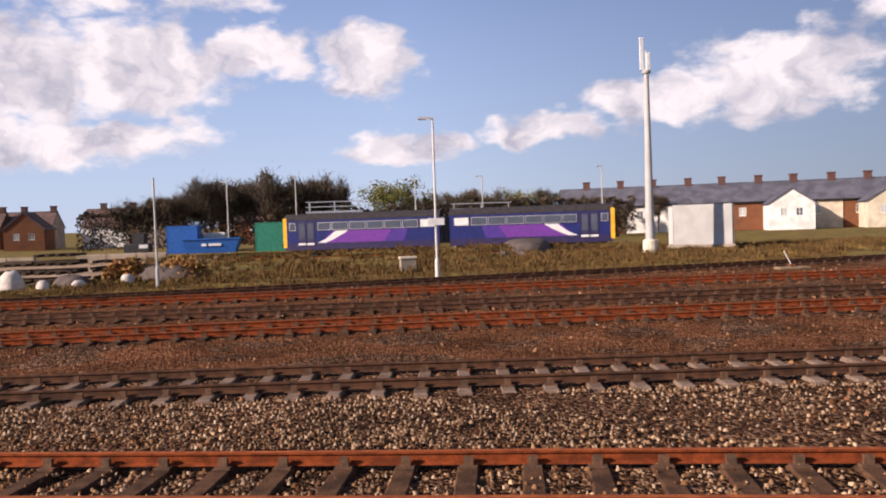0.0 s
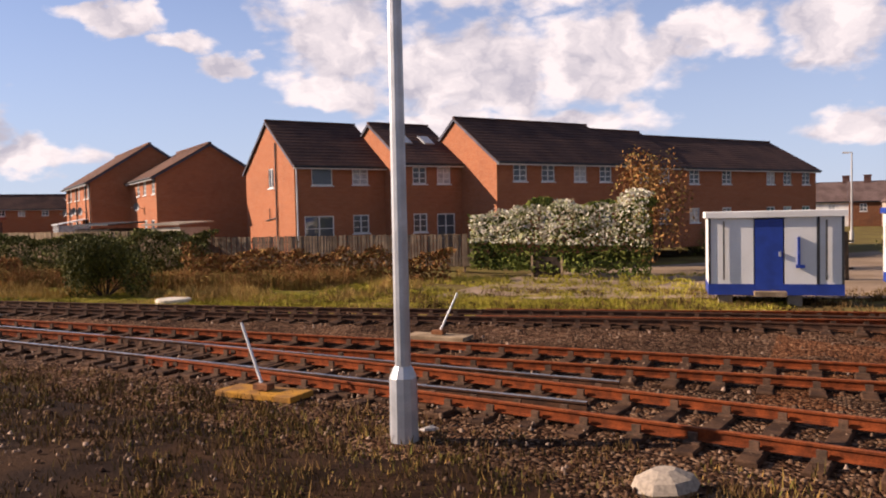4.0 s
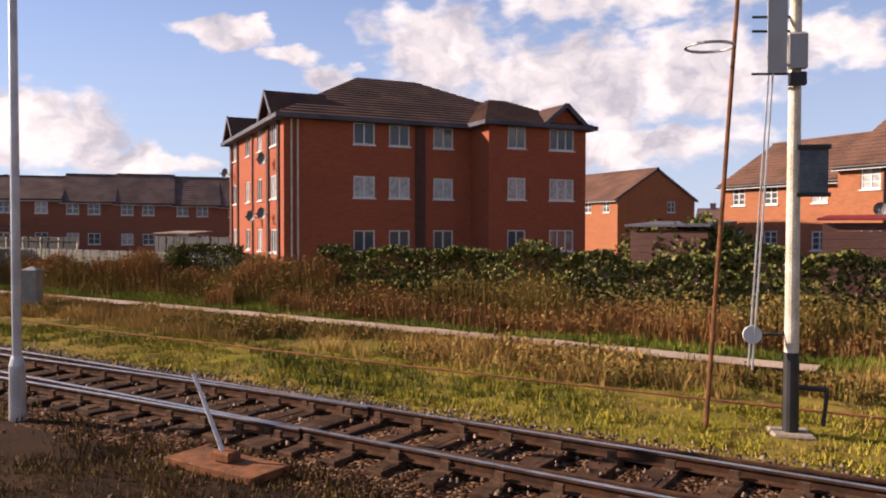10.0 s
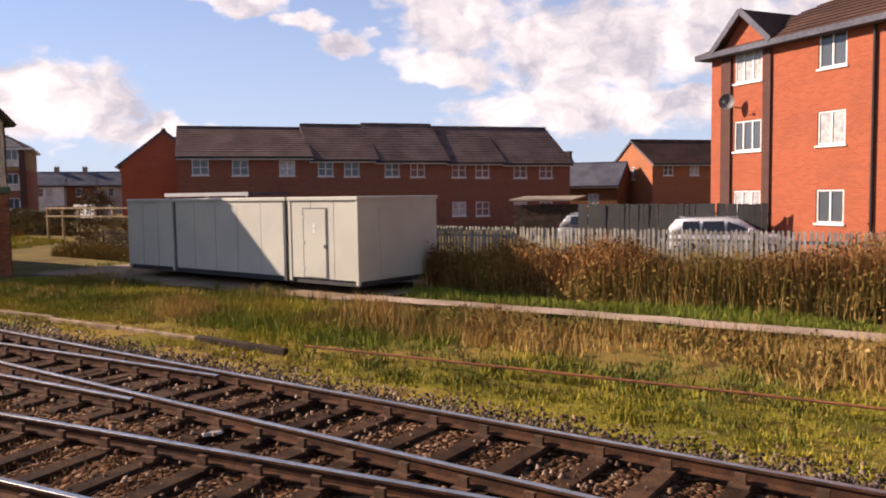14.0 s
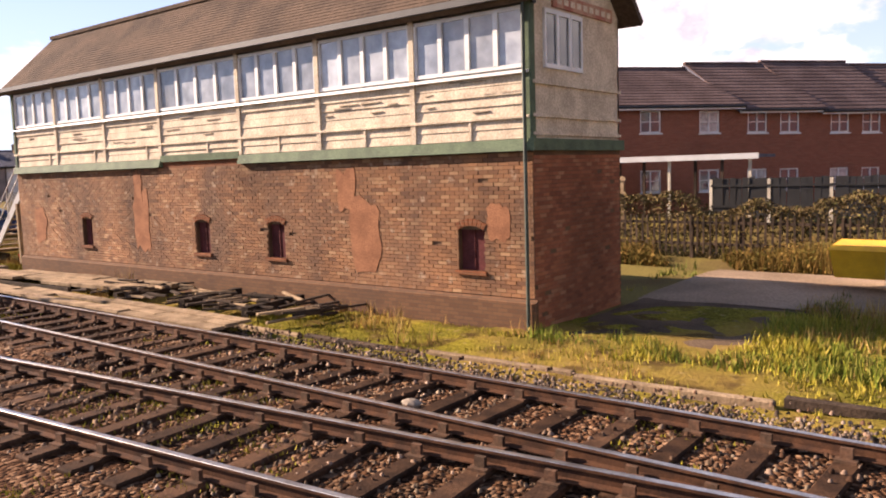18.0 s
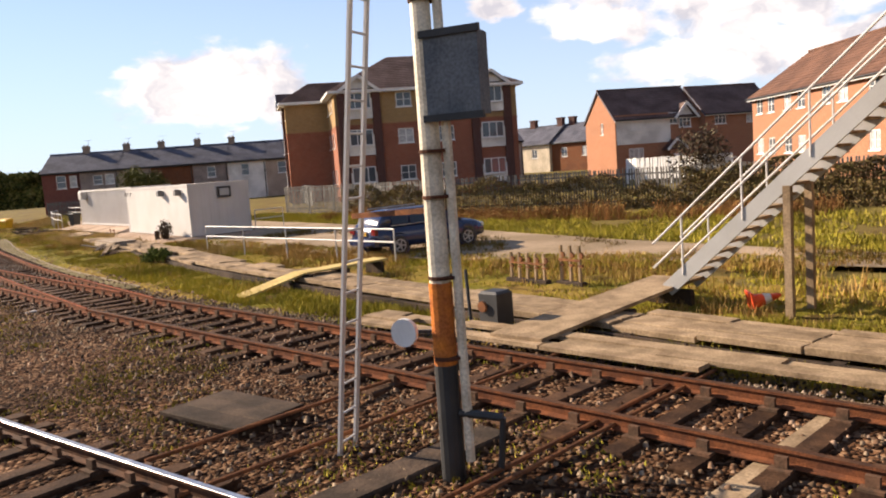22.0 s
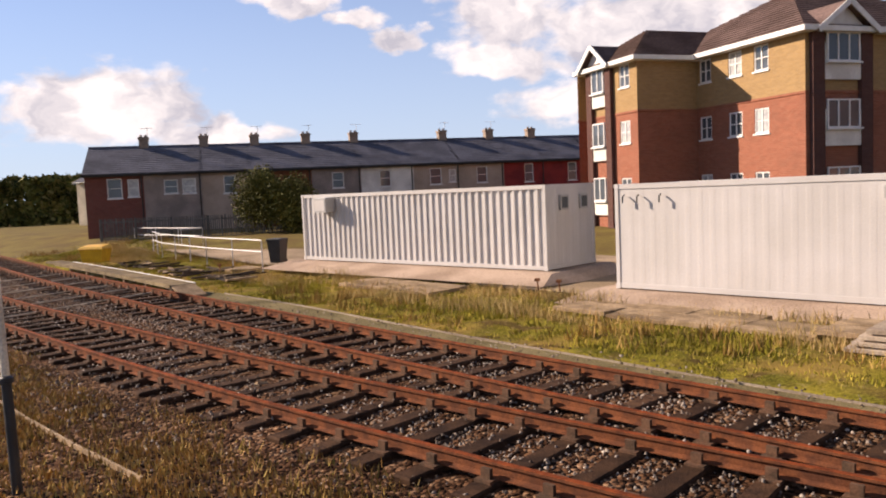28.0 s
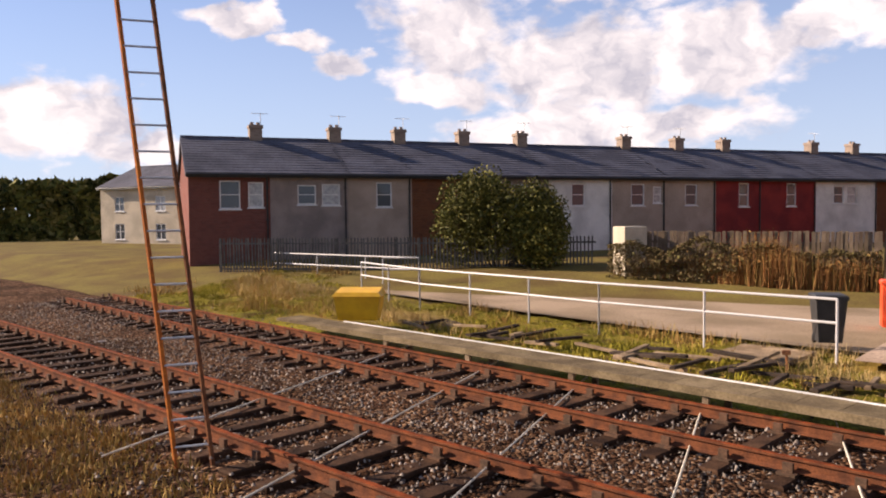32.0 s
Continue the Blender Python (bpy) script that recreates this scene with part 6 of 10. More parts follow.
def steel_container(x, y, rz, L, D, z0, h, mat, label, ribbed=True, pitch=0.28, vents=()):
    t = thing("shipping_container", pose(x, y, z0, 0, 0, rz), label, "container", "yard containers")
    side = Geo()
    corrugated(side, L - 0.16, 0.14, h - 0.1, pitch, 0.045 if ribbed else 0.002, 0.02)
    part("side_panel", side, mat, t, at=pose(0.08, 0, 0))
    part("side_panel", side.mesh("side_panel", mat), mat, t, at=pose(L - 0.08, D, 0, 0, 0, 180))
    end = corrugated(Geo(), D - 0.16, 0.14, h - 0.1, 0.4, 0.012, 0.02)
    part("end_panel", end, mat, t, at=pose(L, 0.08, 0, 0, 0, 90))
    part("end_panel", end.mesh("end_panel", mat), mat, t, at=pose(0, D - 0.08, 0, 0, 0, -90))
    for cx in (0, L - 0.1):
        for cy in (0, D - 0.1):
            post = part("corner_post", Geo().box(cx, cx + 0.1, cy, cy + 0.1, 0, h), mat, t)
            for z in (0.0, h - 0.12):
                part("corner_casting", Geo().box(cx - 0.012, cx + 0.112, cy - 0.012, cy + 0.112, z, z + 0.12), mat, post)
    for z in (0.02, h - 0.12):
        part("side_rail", Geo().box(0.1, L - 0.1, 0.0, 0.09, z, z + 0.12), mat, t)
        part("side_rail", Geo().box(0.1, L - 0.1, D - 0.09, D, z, z + 0.12), mat, t)
        part("end_rail", Geo().box(0.0, 0.09, 0.1, D - 0.1, z, z + 0.12), mat, t)
        part("end_rail", Geo().box(L - 0.09, L, 0.1, D - 0.1, z, z + 0.12), mat, t)
    part("roof_panel", Geo().box(0.05, L - 0.05, 0.05, D - 0.05, h - 0.05, h - 0.01), mat, t)
    part("floor_panel", Geo().box(0.05, L - 0.05, 0.05, D - 0.05, 0.06, 0.12), BLACK_IRON, t)
    return t


def angle_of(a, b):
    return math.degrees(math.atan2(b[1] - a[1], b[0] - a[0]))


cc = steel_container(-236.95, 22.15, angle_of((-236.95, 22.15), (-225.4, 21.18)), 11.6, 2.6, 0.12, 2.52, WHITE_METAL, "long white corrugated steel container with an air vent box")
acb = part("vent_box", Geo().chamfer(1.3, 2.0, -0.42, 0.03, 1.85, 2.4, 0.03), GREY_METAL, cc, "grey boxed air vent")
part("grille", Geo().box(1.36, 1.94, -0.43, -0.415, 1.9, 2.3), WHITE_METAL, acb)
for y in (0.7, 1.75):
    wf = part("window_guard", Geo().box(11.6, 11.66, y, y + 0.42, 1.75, 2.2), GREY_METAL, cc)
    part("pane", Geo().box(11.66, 11.665, y + 0.06, y + 0.36, 1.81, 2.14), GLASS, wf)
wc = steel_container(-222.45, 19.62, angle_of((-222.45, 19.62), (-212.28, 18.45)), 10.24, 3.2, -0.05, 2.62, WHITE_METAL, "long white cabin container with floodlights and a wall fan", ribbed=False, pitch=0.3)
for u in (6.3, 8.9):
    fl = part("floodlight", Geo().chamfer(u - 0.12, u + 0.12, -0.2, 0.02, 2.15, 2.4, 0.02), GREY_METAL, wc)
    part("lamp_hood", Geo().box(u + 0.14, u + 0.42, -0.3, 0.02, 2.08, 2.36), material("dark_grey_hood", (0.16, 0.15, 0.14), rough=0.6), fl)
fan = part("wall_fan", Geo().box(10.24, 10.34, 1.5, 2.2, 1.85, 2.4), BLACK_IRON, wc, "dark framed wall fan")
part("grille", Geo().box(10.34, 10.36, 1.6, 2.1, 1.95, 2.3), GREY_METAL, fan)
for u in (0.3, 0.7, 1.3):
    part("hook", Geo().tube((u, -0.03, 2.35), (u, -0.12, 2.3), 0.02, n=6).tube((u, -0.12, 2.3), (u, -0.12, 2.15), 0.02, n=6), BLACK_IRON, wc)

PALE_SLAB = material("pinkish_worn_concrete", (0.40, 0.30, 0.225), (0.27, 0.195, 0.14), scale=0.6, fine=22, bump=0.35, rough=1.0, spec=0.05)
for at_, l_, y_, top_ in ((cc.matrix_basis, 11.6, 2.6, -0.012), (wc.matrix_basis, 10.24, 3.2, -0.012)):
    solo("concrete_slab", Geo().hexa([(-0.9, -1.5, -0.24), (l_ + 0.9, -1.5, -0.24), (l_ + 0.9, y_ + 0.6, -0.4), (-0.9, y_ + 0.6, -0.4), (-0.5, -0.35, top_), (l_ + 0.4, -0.35, top_), (l_ + 0.4, y_ + 0.4, top_), (-0.5, y_ + 0.4, top_)]), PALE_SLAB, "worn pinkish concrete slab under a container", "slab", at_.copy(), "container slabs", kind="structure")
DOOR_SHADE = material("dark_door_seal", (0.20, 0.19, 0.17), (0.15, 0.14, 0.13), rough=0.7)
CABIN_GREY = material("warm_grey_painted_panel", (0.45, 0.435, 0.36), (0.40, 0.385, 0.32), scale=0.8, rough=0.55, bump=0.03, grain=0.05)
con_a = angle_of((-154.4, 17.8), (-142.37, 16.95))
for k, (u0, u1, lab) in enumerate(((0.0, 2.95, "pale grey cabin module at the end of a row"), (3.03, 8.99, "pale grey flat-panelled site cabin"), (9.16, 12.1, "pale grey site cabin with a door"))):
    px, py = local(-154.4, 17.8, con_a, u0, 0)
    L, D = u1 - u0, 3.6
    t = thing("site_cabin", pose(px, py, 0.05, 0, 0, con_a), lab, "cabin", "row of grey cabins")
    h = 2.56
    n = max(2, round(L / 1.15))
    for i in range(n):
        part("panel", Geo().chamfer(L * i / n + 0.01, L * (i + 1) / n - 0.01, 0.0, 0.06, 0.12, h - 0.1, 0.01), CABIN_GREY, t)
    part("back_panel", Geo().box(0, L, D - 0.06, D, 0.1, h - 0.1), CABIN_GREY, t)
    for x in (0.0, L - 0.06):
        part("end_panel", Geo().box(x, x + 0.06, 0.06, D - 0.06, 0.1, h - 0.1), CABIN_GREY, t)
    for x in (0.0, L - 0.08):
        part("corner_post", Geo().box(x - 0.012, x + 0.09, -0.02, 0.08, 0.0, h), CABIN_GREY if k != 1 else material("dark_grey_post", (0.12, 0.12, 0.12)), t)
    part("roof_edge", Geo().chamfer(-0.03, L + 0.03, -0.05, D + 0.05, h - 0.1, h, 0.02), CABIN_GREY, t)
    part("base_skid", Geo().box(0, L, 0.05, D, -0.05, 0.1), BLACK_IRON, t)
    if k == 2:
        part("door_frame", Geo().box(0.64, 0.68, -0.022, 0.02, 0.14, 2.2).box(1.64, 1.68, -0.022, 0.02, 0.14, 2.2).box(0.64, 1.68, -0.022, 0.02, 2.2, 2.24), DOOR_SHADE, t)
        door = part("door", Geo().chamfer(0.69, 1.63, -0.03, 0.02, 0.16, 2.19, 0.01), CABIN_GREY, t, "pale grey cabin door")
        part("handle", Geo().box(1.55, 1.58, -0.06, -0.03, 1.05, 1.15), GREY_METAL, door)
        for z in (1.48, 1.64):
            part("notice", Geo().box(1.1, 1.2, -0.036, -0.03, z, z + 0.12), UPVC, door)
        for z in (0.35, 1.15, 1.9):
            part("hinge", Geo().box(0.66, 0.71, -0.04, 0.0, z, z + 0.1), GREY_METAL, door)
        part("door", Geo().box(L, L + 0.03, 0.9, 1.8, 0.16, 2.2), CABIN_GREY, t)


def blue_white_cabin(x, y, rz, L, D, h, label, doors, wins, name="site_cabin", splits=()):
    t = thing(name, pose(x, y, 0.0, 0, 0, rz), label, "cabin", "blue and white cabins")
    edges = sorted([0.05, L - 0.05, *[d - 0.42 for d in doors], *[d + 0.42 for d in doors], *splits])
    for a, b in zip(edges, edges[1:]):
        if any(abs((a + b) / 2 - d) < 0.1 for d in doors):
            continue
        part("wall_panel", Geo().chamfer(a + 0.02, b - 0.02, 0.0, 0.06, 0.36, h - 0.2, 0.008), CABIN_WHITE, t)
    part("skirting", Geo().box(0, L, -0.015, 0.06, 0.02, 0.36), BLUE_PAINT, t, "blue painted skirting")
    part("fascia", Geo().chamfer(-0.08, L + 0.08, -0.1, D + 0.1, h - 0.2, h, 0.02), BLUE_PAINT if L > 5 else CABIN_WHITE, t)
    for xx, dz in ((0, 1), (L - 0.06, 1)):
        part("end_wall", Geo().box(xx, xx + 0.06, 0.06, D - 0.06, 0.36, h - 0.2), CABIN_WHITE, t)
        part("end_skirting", Geo().box(xx - 0.01, xx + 0.07, 0.06, D - 0.06, 0.02, 0.36), BLUE_PAINT, t)
    part("back_wall", Geo().box(0, L, D - 0.06, D, 0.12, h - 0.2), WHITE_METAL, t)
    for xx in (0, L - 0.08, *splits):
        part("post", Geo().box(xx, xx + 0.07, -0.03, 0.05, 0.36, h - 0.2), BLACK_IRON if L < 5 or xx not in (0, L - 0.08) else BLUE_PAINT, t)
    for d in doors:
        dr = part("door", Geo().chamfer(d - 0.4, d + 0.4, -0.005, 0.04, 0.3, h - 0.25, 0.01), BLUE_PAINT, t, "blue cabin door")
        part("handle", Geo().box(d + 0.28, d + 0.34, -0.06, 0.0, 1.2, 1.35), GALV, dr)
        part("step", Geo().box(d - 0.45, d + 0.45, -0.5, -0.08, 0.02, 0.16), TIMBER_GREY, dr)
    for u, z, w, hh in wins:
        sh = part("window_shutter", Geo().chamfer(u - w / 2, u + w / 2, -0.06, 0.0, z - hh / 2, z + hh / 2, 0.015), BLACK_IRON, t, "dark steel window shutter")
        part("slat", Geo().box(u - w / 2 + 0.05, u + w / 2 - 0.05, -0.075, -0.06, z - 0.02, z + 0.02), GREY_METAL, sh)
    for a in np.arange(0.5, L, 2.0):
        part("foot_block", Geo().box(a - 0.2, a + 0.2, 0.1, 0.5, -0.36, 0.02), CONCRETE, t)
        part("foot_block", Geo().box(a - 0.2, a + 0.2, D - 0.5, D - 0.1, -0.36, 0.02), CONCRETE, t)
    return t


hut = blue_white_cabin(-48.3, 17.75, 9.5, 3.85, 2.2, 2.6, "small white site cabin with blue door and skirting", (1.75,), (), "site_hut", (3.1,))
for u in (0.45, 3.35):
    part("conduit", Geo().tube((u, -0.05, 0.5), (u, -0.05, 2.3), 0.025, n=6), BLACK_PIPE, hut)
part("bracket", Geo().box(2.55, 2.62, -0.08, 0.0, 0.9, 1.8).box(2.5, 2.75, -0.1, -0.02, 0.85, 0.95), BLUE_PAINT, hut)
cabin = blue_white_cabin(-42.75, 21.35, 9.0, 9.9, 2.7, 2.62, "long white site cabin with blue door, fascia and skirting", (4.25,), ((6.6, 1.75, 0.85, 0.85),), splits=(2.4, 7.5))
for y in (0.7, 1.6):
    part("end_window", Geo().box(-0.04, 0.0, y, y + 0.6, 1.2, 2.1), BLACK_IRON, cabin)
part("meter_box", Geo().chamfer(7.75, 8.05, -0.12, 0.0, 1.2, 1.5, 0.02), GREY_METAL, cabin)
part("lamp", Geo().box(8.9, 9.25, -0.2, -0.1, 2.55, 2.66), UPVC, cabin)
part("step", Geo().box(4.2, 5.6, -0.75, -0.3, -0.1, 0.06), TIMBER_GREY, cabin)


# ---- posts, lamps, masts ----
RUST_DARK = material("dark_rusty_iron", (0.085, 0.035, 0.02), (0.05, 0.024, 0.016), scale=6, rough=0.85, bump=0.2)
ORANGE_WORN = material("worn_orange_paint", (0.50, 0.16, 0.03), (0.32, 0.10, 0.03), scale=6, rough=0.7)

def pole(x, y, h, r0, r1, mat, label, z=-0.3, lean=(0, 0), name="lamp_post", head=True):
    t = thing(name, pose(x, y, z, lean[0], lean[1], 0), label, "post", "line-side posts")
    part("shaft", Geo().tube((0, 0, 0), (0, 0, h), r0, r1, 12), mat, t)
    part("base", Geo().ring((0, 0, 0), [(r0 * 1.7, 0), (r0 * 1.6, 0.9), (r0 * 1.25, 1.0), (r0, 1.05)], 12), mat, t)
    if head:
        hd = part("lamp_head", Geo().hexa([(-0.75, -0.1, h - 0.02), (0.05, -0.06, h - 0.02), (0.05, 0.06, h - 0.02), (-0.75, 0.1, h - 0.02), (-0.65, -0.06, h + 0.1), (0.05, -0.04, h + 0.06), (0.05, 0.04, h + 0.06), (-0.65, 0.06, h + 0.1)]), GREY_METAL, t)
        part("lens", Geo().box(-0.7, -0.25, -0.07, 0.07, h - 0.06, h - 0.02), UPVC, hd)
    return t


lamp = pole(3.6, 24.5, 8.0, 0.07, 0.05, WHITE_METAL, "slim white lamp post with a small sign plate")
part("sign_plate", Geo().chamfer(-0.42, 0.42, -0.1, -0.07, 2.7, 3.05, 0.01), UPVC, lamp)
pole(-10.6, 26.9, 5.6, 0.06, 0.05, GREY_METAL, "slim grey post beside the sidings", head=False)
pole(-27.45, 12.05, 10.5, 0.1, 0.05, WHITE_METAL, "tall white lamp post between sidings")
pole(-49.9, 0.9, 11.5, 0.11, 0.07, GALV, "tall grey lamp post on the ballast")
pole(-80.93, 3.42, 11.0, 0.075, 0.06, GALV, "tall galvanised lamp post on the ballast")
pole(-110.46, 4.3, 11.0, 0.07, 0.055, GALV, "tall galvanised lamp post near the track")
slim = thing("lamp_post", pose(-221.86, 4.76, -0.3, 0, -2.0, 0), "slim pale post with a black foot between the tracks", "post", "line-side posts")
part("shaft", Geo().tube((0, 0, 1.25), (0, 0, 8.5), 0.04, 0.034, 12), PALE_POST, slim)
part("foot", Geo().ring((0, 0, 0), [(0.052, 0), (0.05, 1.2), (0.07, 1.21), (0.07, 1.26), (0.04, 1.28)], 14), BLACK_IRON, slim, "black painted iron foot")
for x, y, h in ((-15.5, 78, 8.2), (-7.7, 78, 8.6), (6.2, 78, 7.8), (14.2, 78, 8.0), (28.8, 78, 8.8), (-62, 120, 9), (-43, 66, 7.5)):
    pole(x, y, h, 0.1, 0.06, GREY_METAL, "distant yard lamp post")


def telegraph(x, y, h, label, iron, r=0.10, arm_w=0.42, foot_h=1.75, slope=0.05, dx=0.0):
    t = thing("telegraph_post", pose(x, y, -0.3), label, "telegraph post", "telegraph posts")
    part("shaft", Geo().tube((0, 0, 0), (0, 0, h), r * 0.72, r * 0.45, 12), iron, t)
    part("foot", Geo().ring((0, 0, 0), [(r * 1.15, 0), (r * 1.05, foot_h - 0.08), (r * 1.2, foot_h - 0.06), (r * 1.2, foot_h), (r * 0.75, foot_h + 0.03)], 14), iron, t)
    z = h - 0.05
    arm = part("cross_arm", Geo().beam((-arm_w, dx, z - slope), (arm_w, -dx, z + slope), 0.045, 0.05), BLACK_IRON, t)
    for q in (-1, 1):
        part("insulator", Geo().ring((q * arm_w, -q * dx, z + q * slope - 0.05), [(0.03, 0), (0.042, 0.02), (0.042, 0.08), (0.02, 0.1)], 10), GREY_METAL if r > 0.1 else BLACK_IRON, arm)
    part("finial", Geo().ring((0, 0, h - 0.14), [(r * 0.55, 0), (r * 0.85, 0.04), (r * 0.9, 0.12), (r * 0.6, 0.18), (r * 0.75, 0.25), (r * 0.5, 0.29), (r * 0.35, 0.32), (r * 0.5, 0.38), (r * 0.2, 0.42)], 12), BLACK_IRON, t)
    return t


telegraph(-72.98, 2.06, 4.58, "slim dark iron telegraph post with a short cross-arm", RUST_DARK, 0.092, 0.47, 1.12, 0.025, 0.12)
tp = telegraph(-18.8, 5.0, 4.6, "rusty telegraph post with two cross-arms and a lamp hood", RUST_DARK, 0.125)
part("cross_arm", Geo().beam((-0.35, 0, 4.25), (0.3, 0.1, 4.3), 0.06, 0.08), RUST_IRON, tp)
part("lamp_hood", Geo().ring((-0.05, 0, 5.45), [(0.12, 0), (0.14, 0.1), (0.05, 0.24)], 12).tube((-0.14, 0, 4.7), (-0.12, 0, 5.46), 0.015, n=5).tube((0.06, 0, 4.7), (0.03, 0, 5.46), 0.015, n=5), GREY_METAL, tp)

mast = thing("radio_mast", pose(21.3, 42.3, -0.3), "tall grey monopole radio mast with antennas", "mast")
part("shaft", Geo().tube((0, 0, 0), (0, 0, 13.6), 0.36, 0.17, 14), GREY_METAL, mast)
part("base", Geo().ring((0, 0, 0), [(0.55, 0), (0.55, 0.9), (0.4, 1.0)], 14), PALE_POST, mast)
for k, (a, b) in enumerate(((-0.3, 0.1), (0.25, 0.2), (0.05, -0.3))):
    part("antenna_panel", Geo().chamfer(a - 0.13, a + 0.13, b - 0.07, b + 0.07, 13.5 if k else 13.6, 14.8 if k else 16.0, 0.03), UPVC, mast)
part("headframe", Geo().ring((0, 0, 13.3), [(0.3, 0), (0.34, 0.15), (0.2, 0.3)], 12).tube((0, 0, 13.5), (0, 0, 15.0), 0.06, n=8), GREY_METAL, mast)
mc = thing("equipment_cabinet", pose(24.3, 46.2, -0.2, 0, 0, -29), "large pale equipment cabinet beside the mast", "cabinet")
part("body", Geo().chamfer(0.3, 4.8, 0, 2.4, 0.25, 3.4, 0.05), GREY_METAL, mc)
part("door", Geo().chamfer(0.0, 0.34, -0.03, 2.2, 0.3, 3.3, 0.02), WHITE_METAL, mc)
part("plinth", Geo().box(-0.1, 5.0, -0.1, 2.5, 0, 0.25), CONCRETE, mc)


def signal(x, y, rz, label, h, panel_z, pw, ph, foot, disc):
    t = thing("railway_signal", pose(x, y, -0.35, 0, 0, rz), label, "railway signal", "railway signals")
    post = part("post", Geo().tube((0, 0, foot), (0, 0, h), 0.10, 0.08, 14), PALE_POST, t)
    part("foot", Geo().tube((0, 0, 0.0), (0, 0, foot), 0.112, 0.108, 14), BLACK_IRON, t)
    part("concrete_base", Geo().chamfer(-0.28, 0.28, -0.28, 0.28, -0.1, 0.12, 0.03), CONCRETE, t)
    part("cap", Geo().ring((0, 0, h), [(0.09, 0), (0.17, 0.03), (0.17, 0.07), (0.05, 0.1)], 14), PALE_POST, t)
    hd = part("signal_head", Geo().chamfer(0.05, 0.05 + pw, -0.1, 0.12, panel_z, panel_z + ph, 0.02), material("weathered_grey_board", (0.13, 0.14, 0.15), (0.09, 0.10, 0.11), rough=0.7), t, "dark grey signal head seen from behind")
    part("rim", Geo().box(0.02, 0.08 + pw, -0.13, -0.09, panel_z - 0.04, panel_z + 0.02).box(0.02, 0.08 + pw, -0.13, -0.09, panel_z + ph - 0.03, panel_z + ph + 0.03), BLACK_IRON, hd)
    part("bracket", Geo().beam((0, 0, panel_z + 0.2), (0.3, 0, panel_z + 0.2), 0.06, 0.06).beam((0, 0, panel_z + ph - 0.15), (0.2, 0, panel_z + ph - 0.15), 0.06, 0.06), BLACK_IRON, hd)
    tel = part("telephone_disc", Geo().ring((-disc, -0.1, 1.5), [(0.13, -0.02), (0.13, 0.03), (0.10, 0.06)], 16, "y"), UPVC, t, "round white disc plate")
    part("disc_arm", Geo().beam((-disc, -0.05, 1.5), (0, 0, 1.5), 0.03, 0.03), BLACK_IRON, tel)
    part("point_lever", Geo().tube((0.1, 0, 0.75), (0.5, 0.05, 0.72), 0.04, n=8).tube((0.5, 0.05, 0.72), (0.45, 0.05, 0.2), 0.03, n=8), BLACK_IRON, t)
    return t


s1 = signal(-100.65, 10.0, 22, "pale signal post with sign boards, ladder and disc", 6.4, 3.5, 0.38, 0.66, 1.25, 0.55)
part("sign_board", Geo().chamfer(-0.4, -0.14, -0.15, -0.11, 5.2, 6.25, 0.01), GREY_METAL, s1)
lu = part("lamp_unit", Geo().chamfer(-0.12, 0.12, -0.2, -0.06, 5.25, 5.75, 0.03), GREY_METAL, s1, "small grey lamp unit")
part("junction_box", Geo().chamfer(-0.11, 0.11, -0.2, -0.07, 5.02, 5.2, 0.02), BLACK_IRON, lu)
for z in (5.2, 5.8, 6.0):
    part("board_arm", Geo().beam((-0.6, -0.1, z), (0, 0, z), 0.03, 0.03), BLACK_IRON, s1)
part("leaning_pole", Geo().tube((-1.15, 0.1, 0.0), (-0.75, 0.1, 6.6), 0.035, 0.03, 8), RUST_IRON, s1, "rusty leaning stay pole")
hoop = Geo()
for k in range(20):
    a0, a1 = 2 * math.pi * k / 20, 2 * math.pi * (k + 1) / 20
    hoop.tube((-1.15 + 0.34 * math.cos(a0), 0.1 + 0.34 * math.sin(a0), 5.65), (-1.15 + 0.34 * math.cos(a1), 0.1 + 0.34 * math.sin(a1), 5.65), 0.022, n=6)
part("hoop", hoop, GALV, s1)
for k_, y_ in enumerate((-0.12, 0.16)):
    part("ladder_rail", Geo().tube((-0.55, y_, 1.0), (-0.3, y_, 5.6), 0.014, n=6), GALV, s1)

s2 = signal(-180.92, 5.13, 20, "pale signal post with a dark head seen from behind", 6.4, 3.4, 0.5, 0.7, 1.2, 0.35)
part("orange_band", Geo().tube((0, 0, 1.2), (0, 0, 1.95), 0.106, n=14), ORANGE_WORN, s2, "worn orange paint band")
part("conduit", Geo().tube((0.17, 0.02, 0.3), (0.15, 0.02, 5.6), 0.045, n=8), PALE_POST, s2)
for z in (1.25, 1.98, 2.7, 3.1, 4.4):
    part("strap", Geo().ring((0.03, 0.01, z), [(0.13, 0), (0.135, 0.0), (0.135, 0.03), (0.13, 0.03)], 16), RUST_DARK, s2)
def ladder_point(f, e):
    """A point of the ladder, f of the way up; e: which stringer."""
    return (-1.40 + 0.95 * f, 0.36 - 0.12 * f + 0.15 * e, 6.9 * f)


for e in (-1, 1):
    part("ladder_rail", Geo().beam(ladder_point(0, e), ladder_point(1, e), 0.05, 0.03), WHITE_METAL, s2)
for k in range(20):
    f = (0.25 + 0.31 * k) / 6.9
    part("rung", Geo().tube(ladder_point(f, -1), ladder_point(f, 1), 0.013, n=5), WHITE_METAL, s2)
part("ladder_stay", Geo().beam(ladder_point(0.37, 0), (0, 0, 2.6), 0.05, 0.05), RUST_IRON, s2)

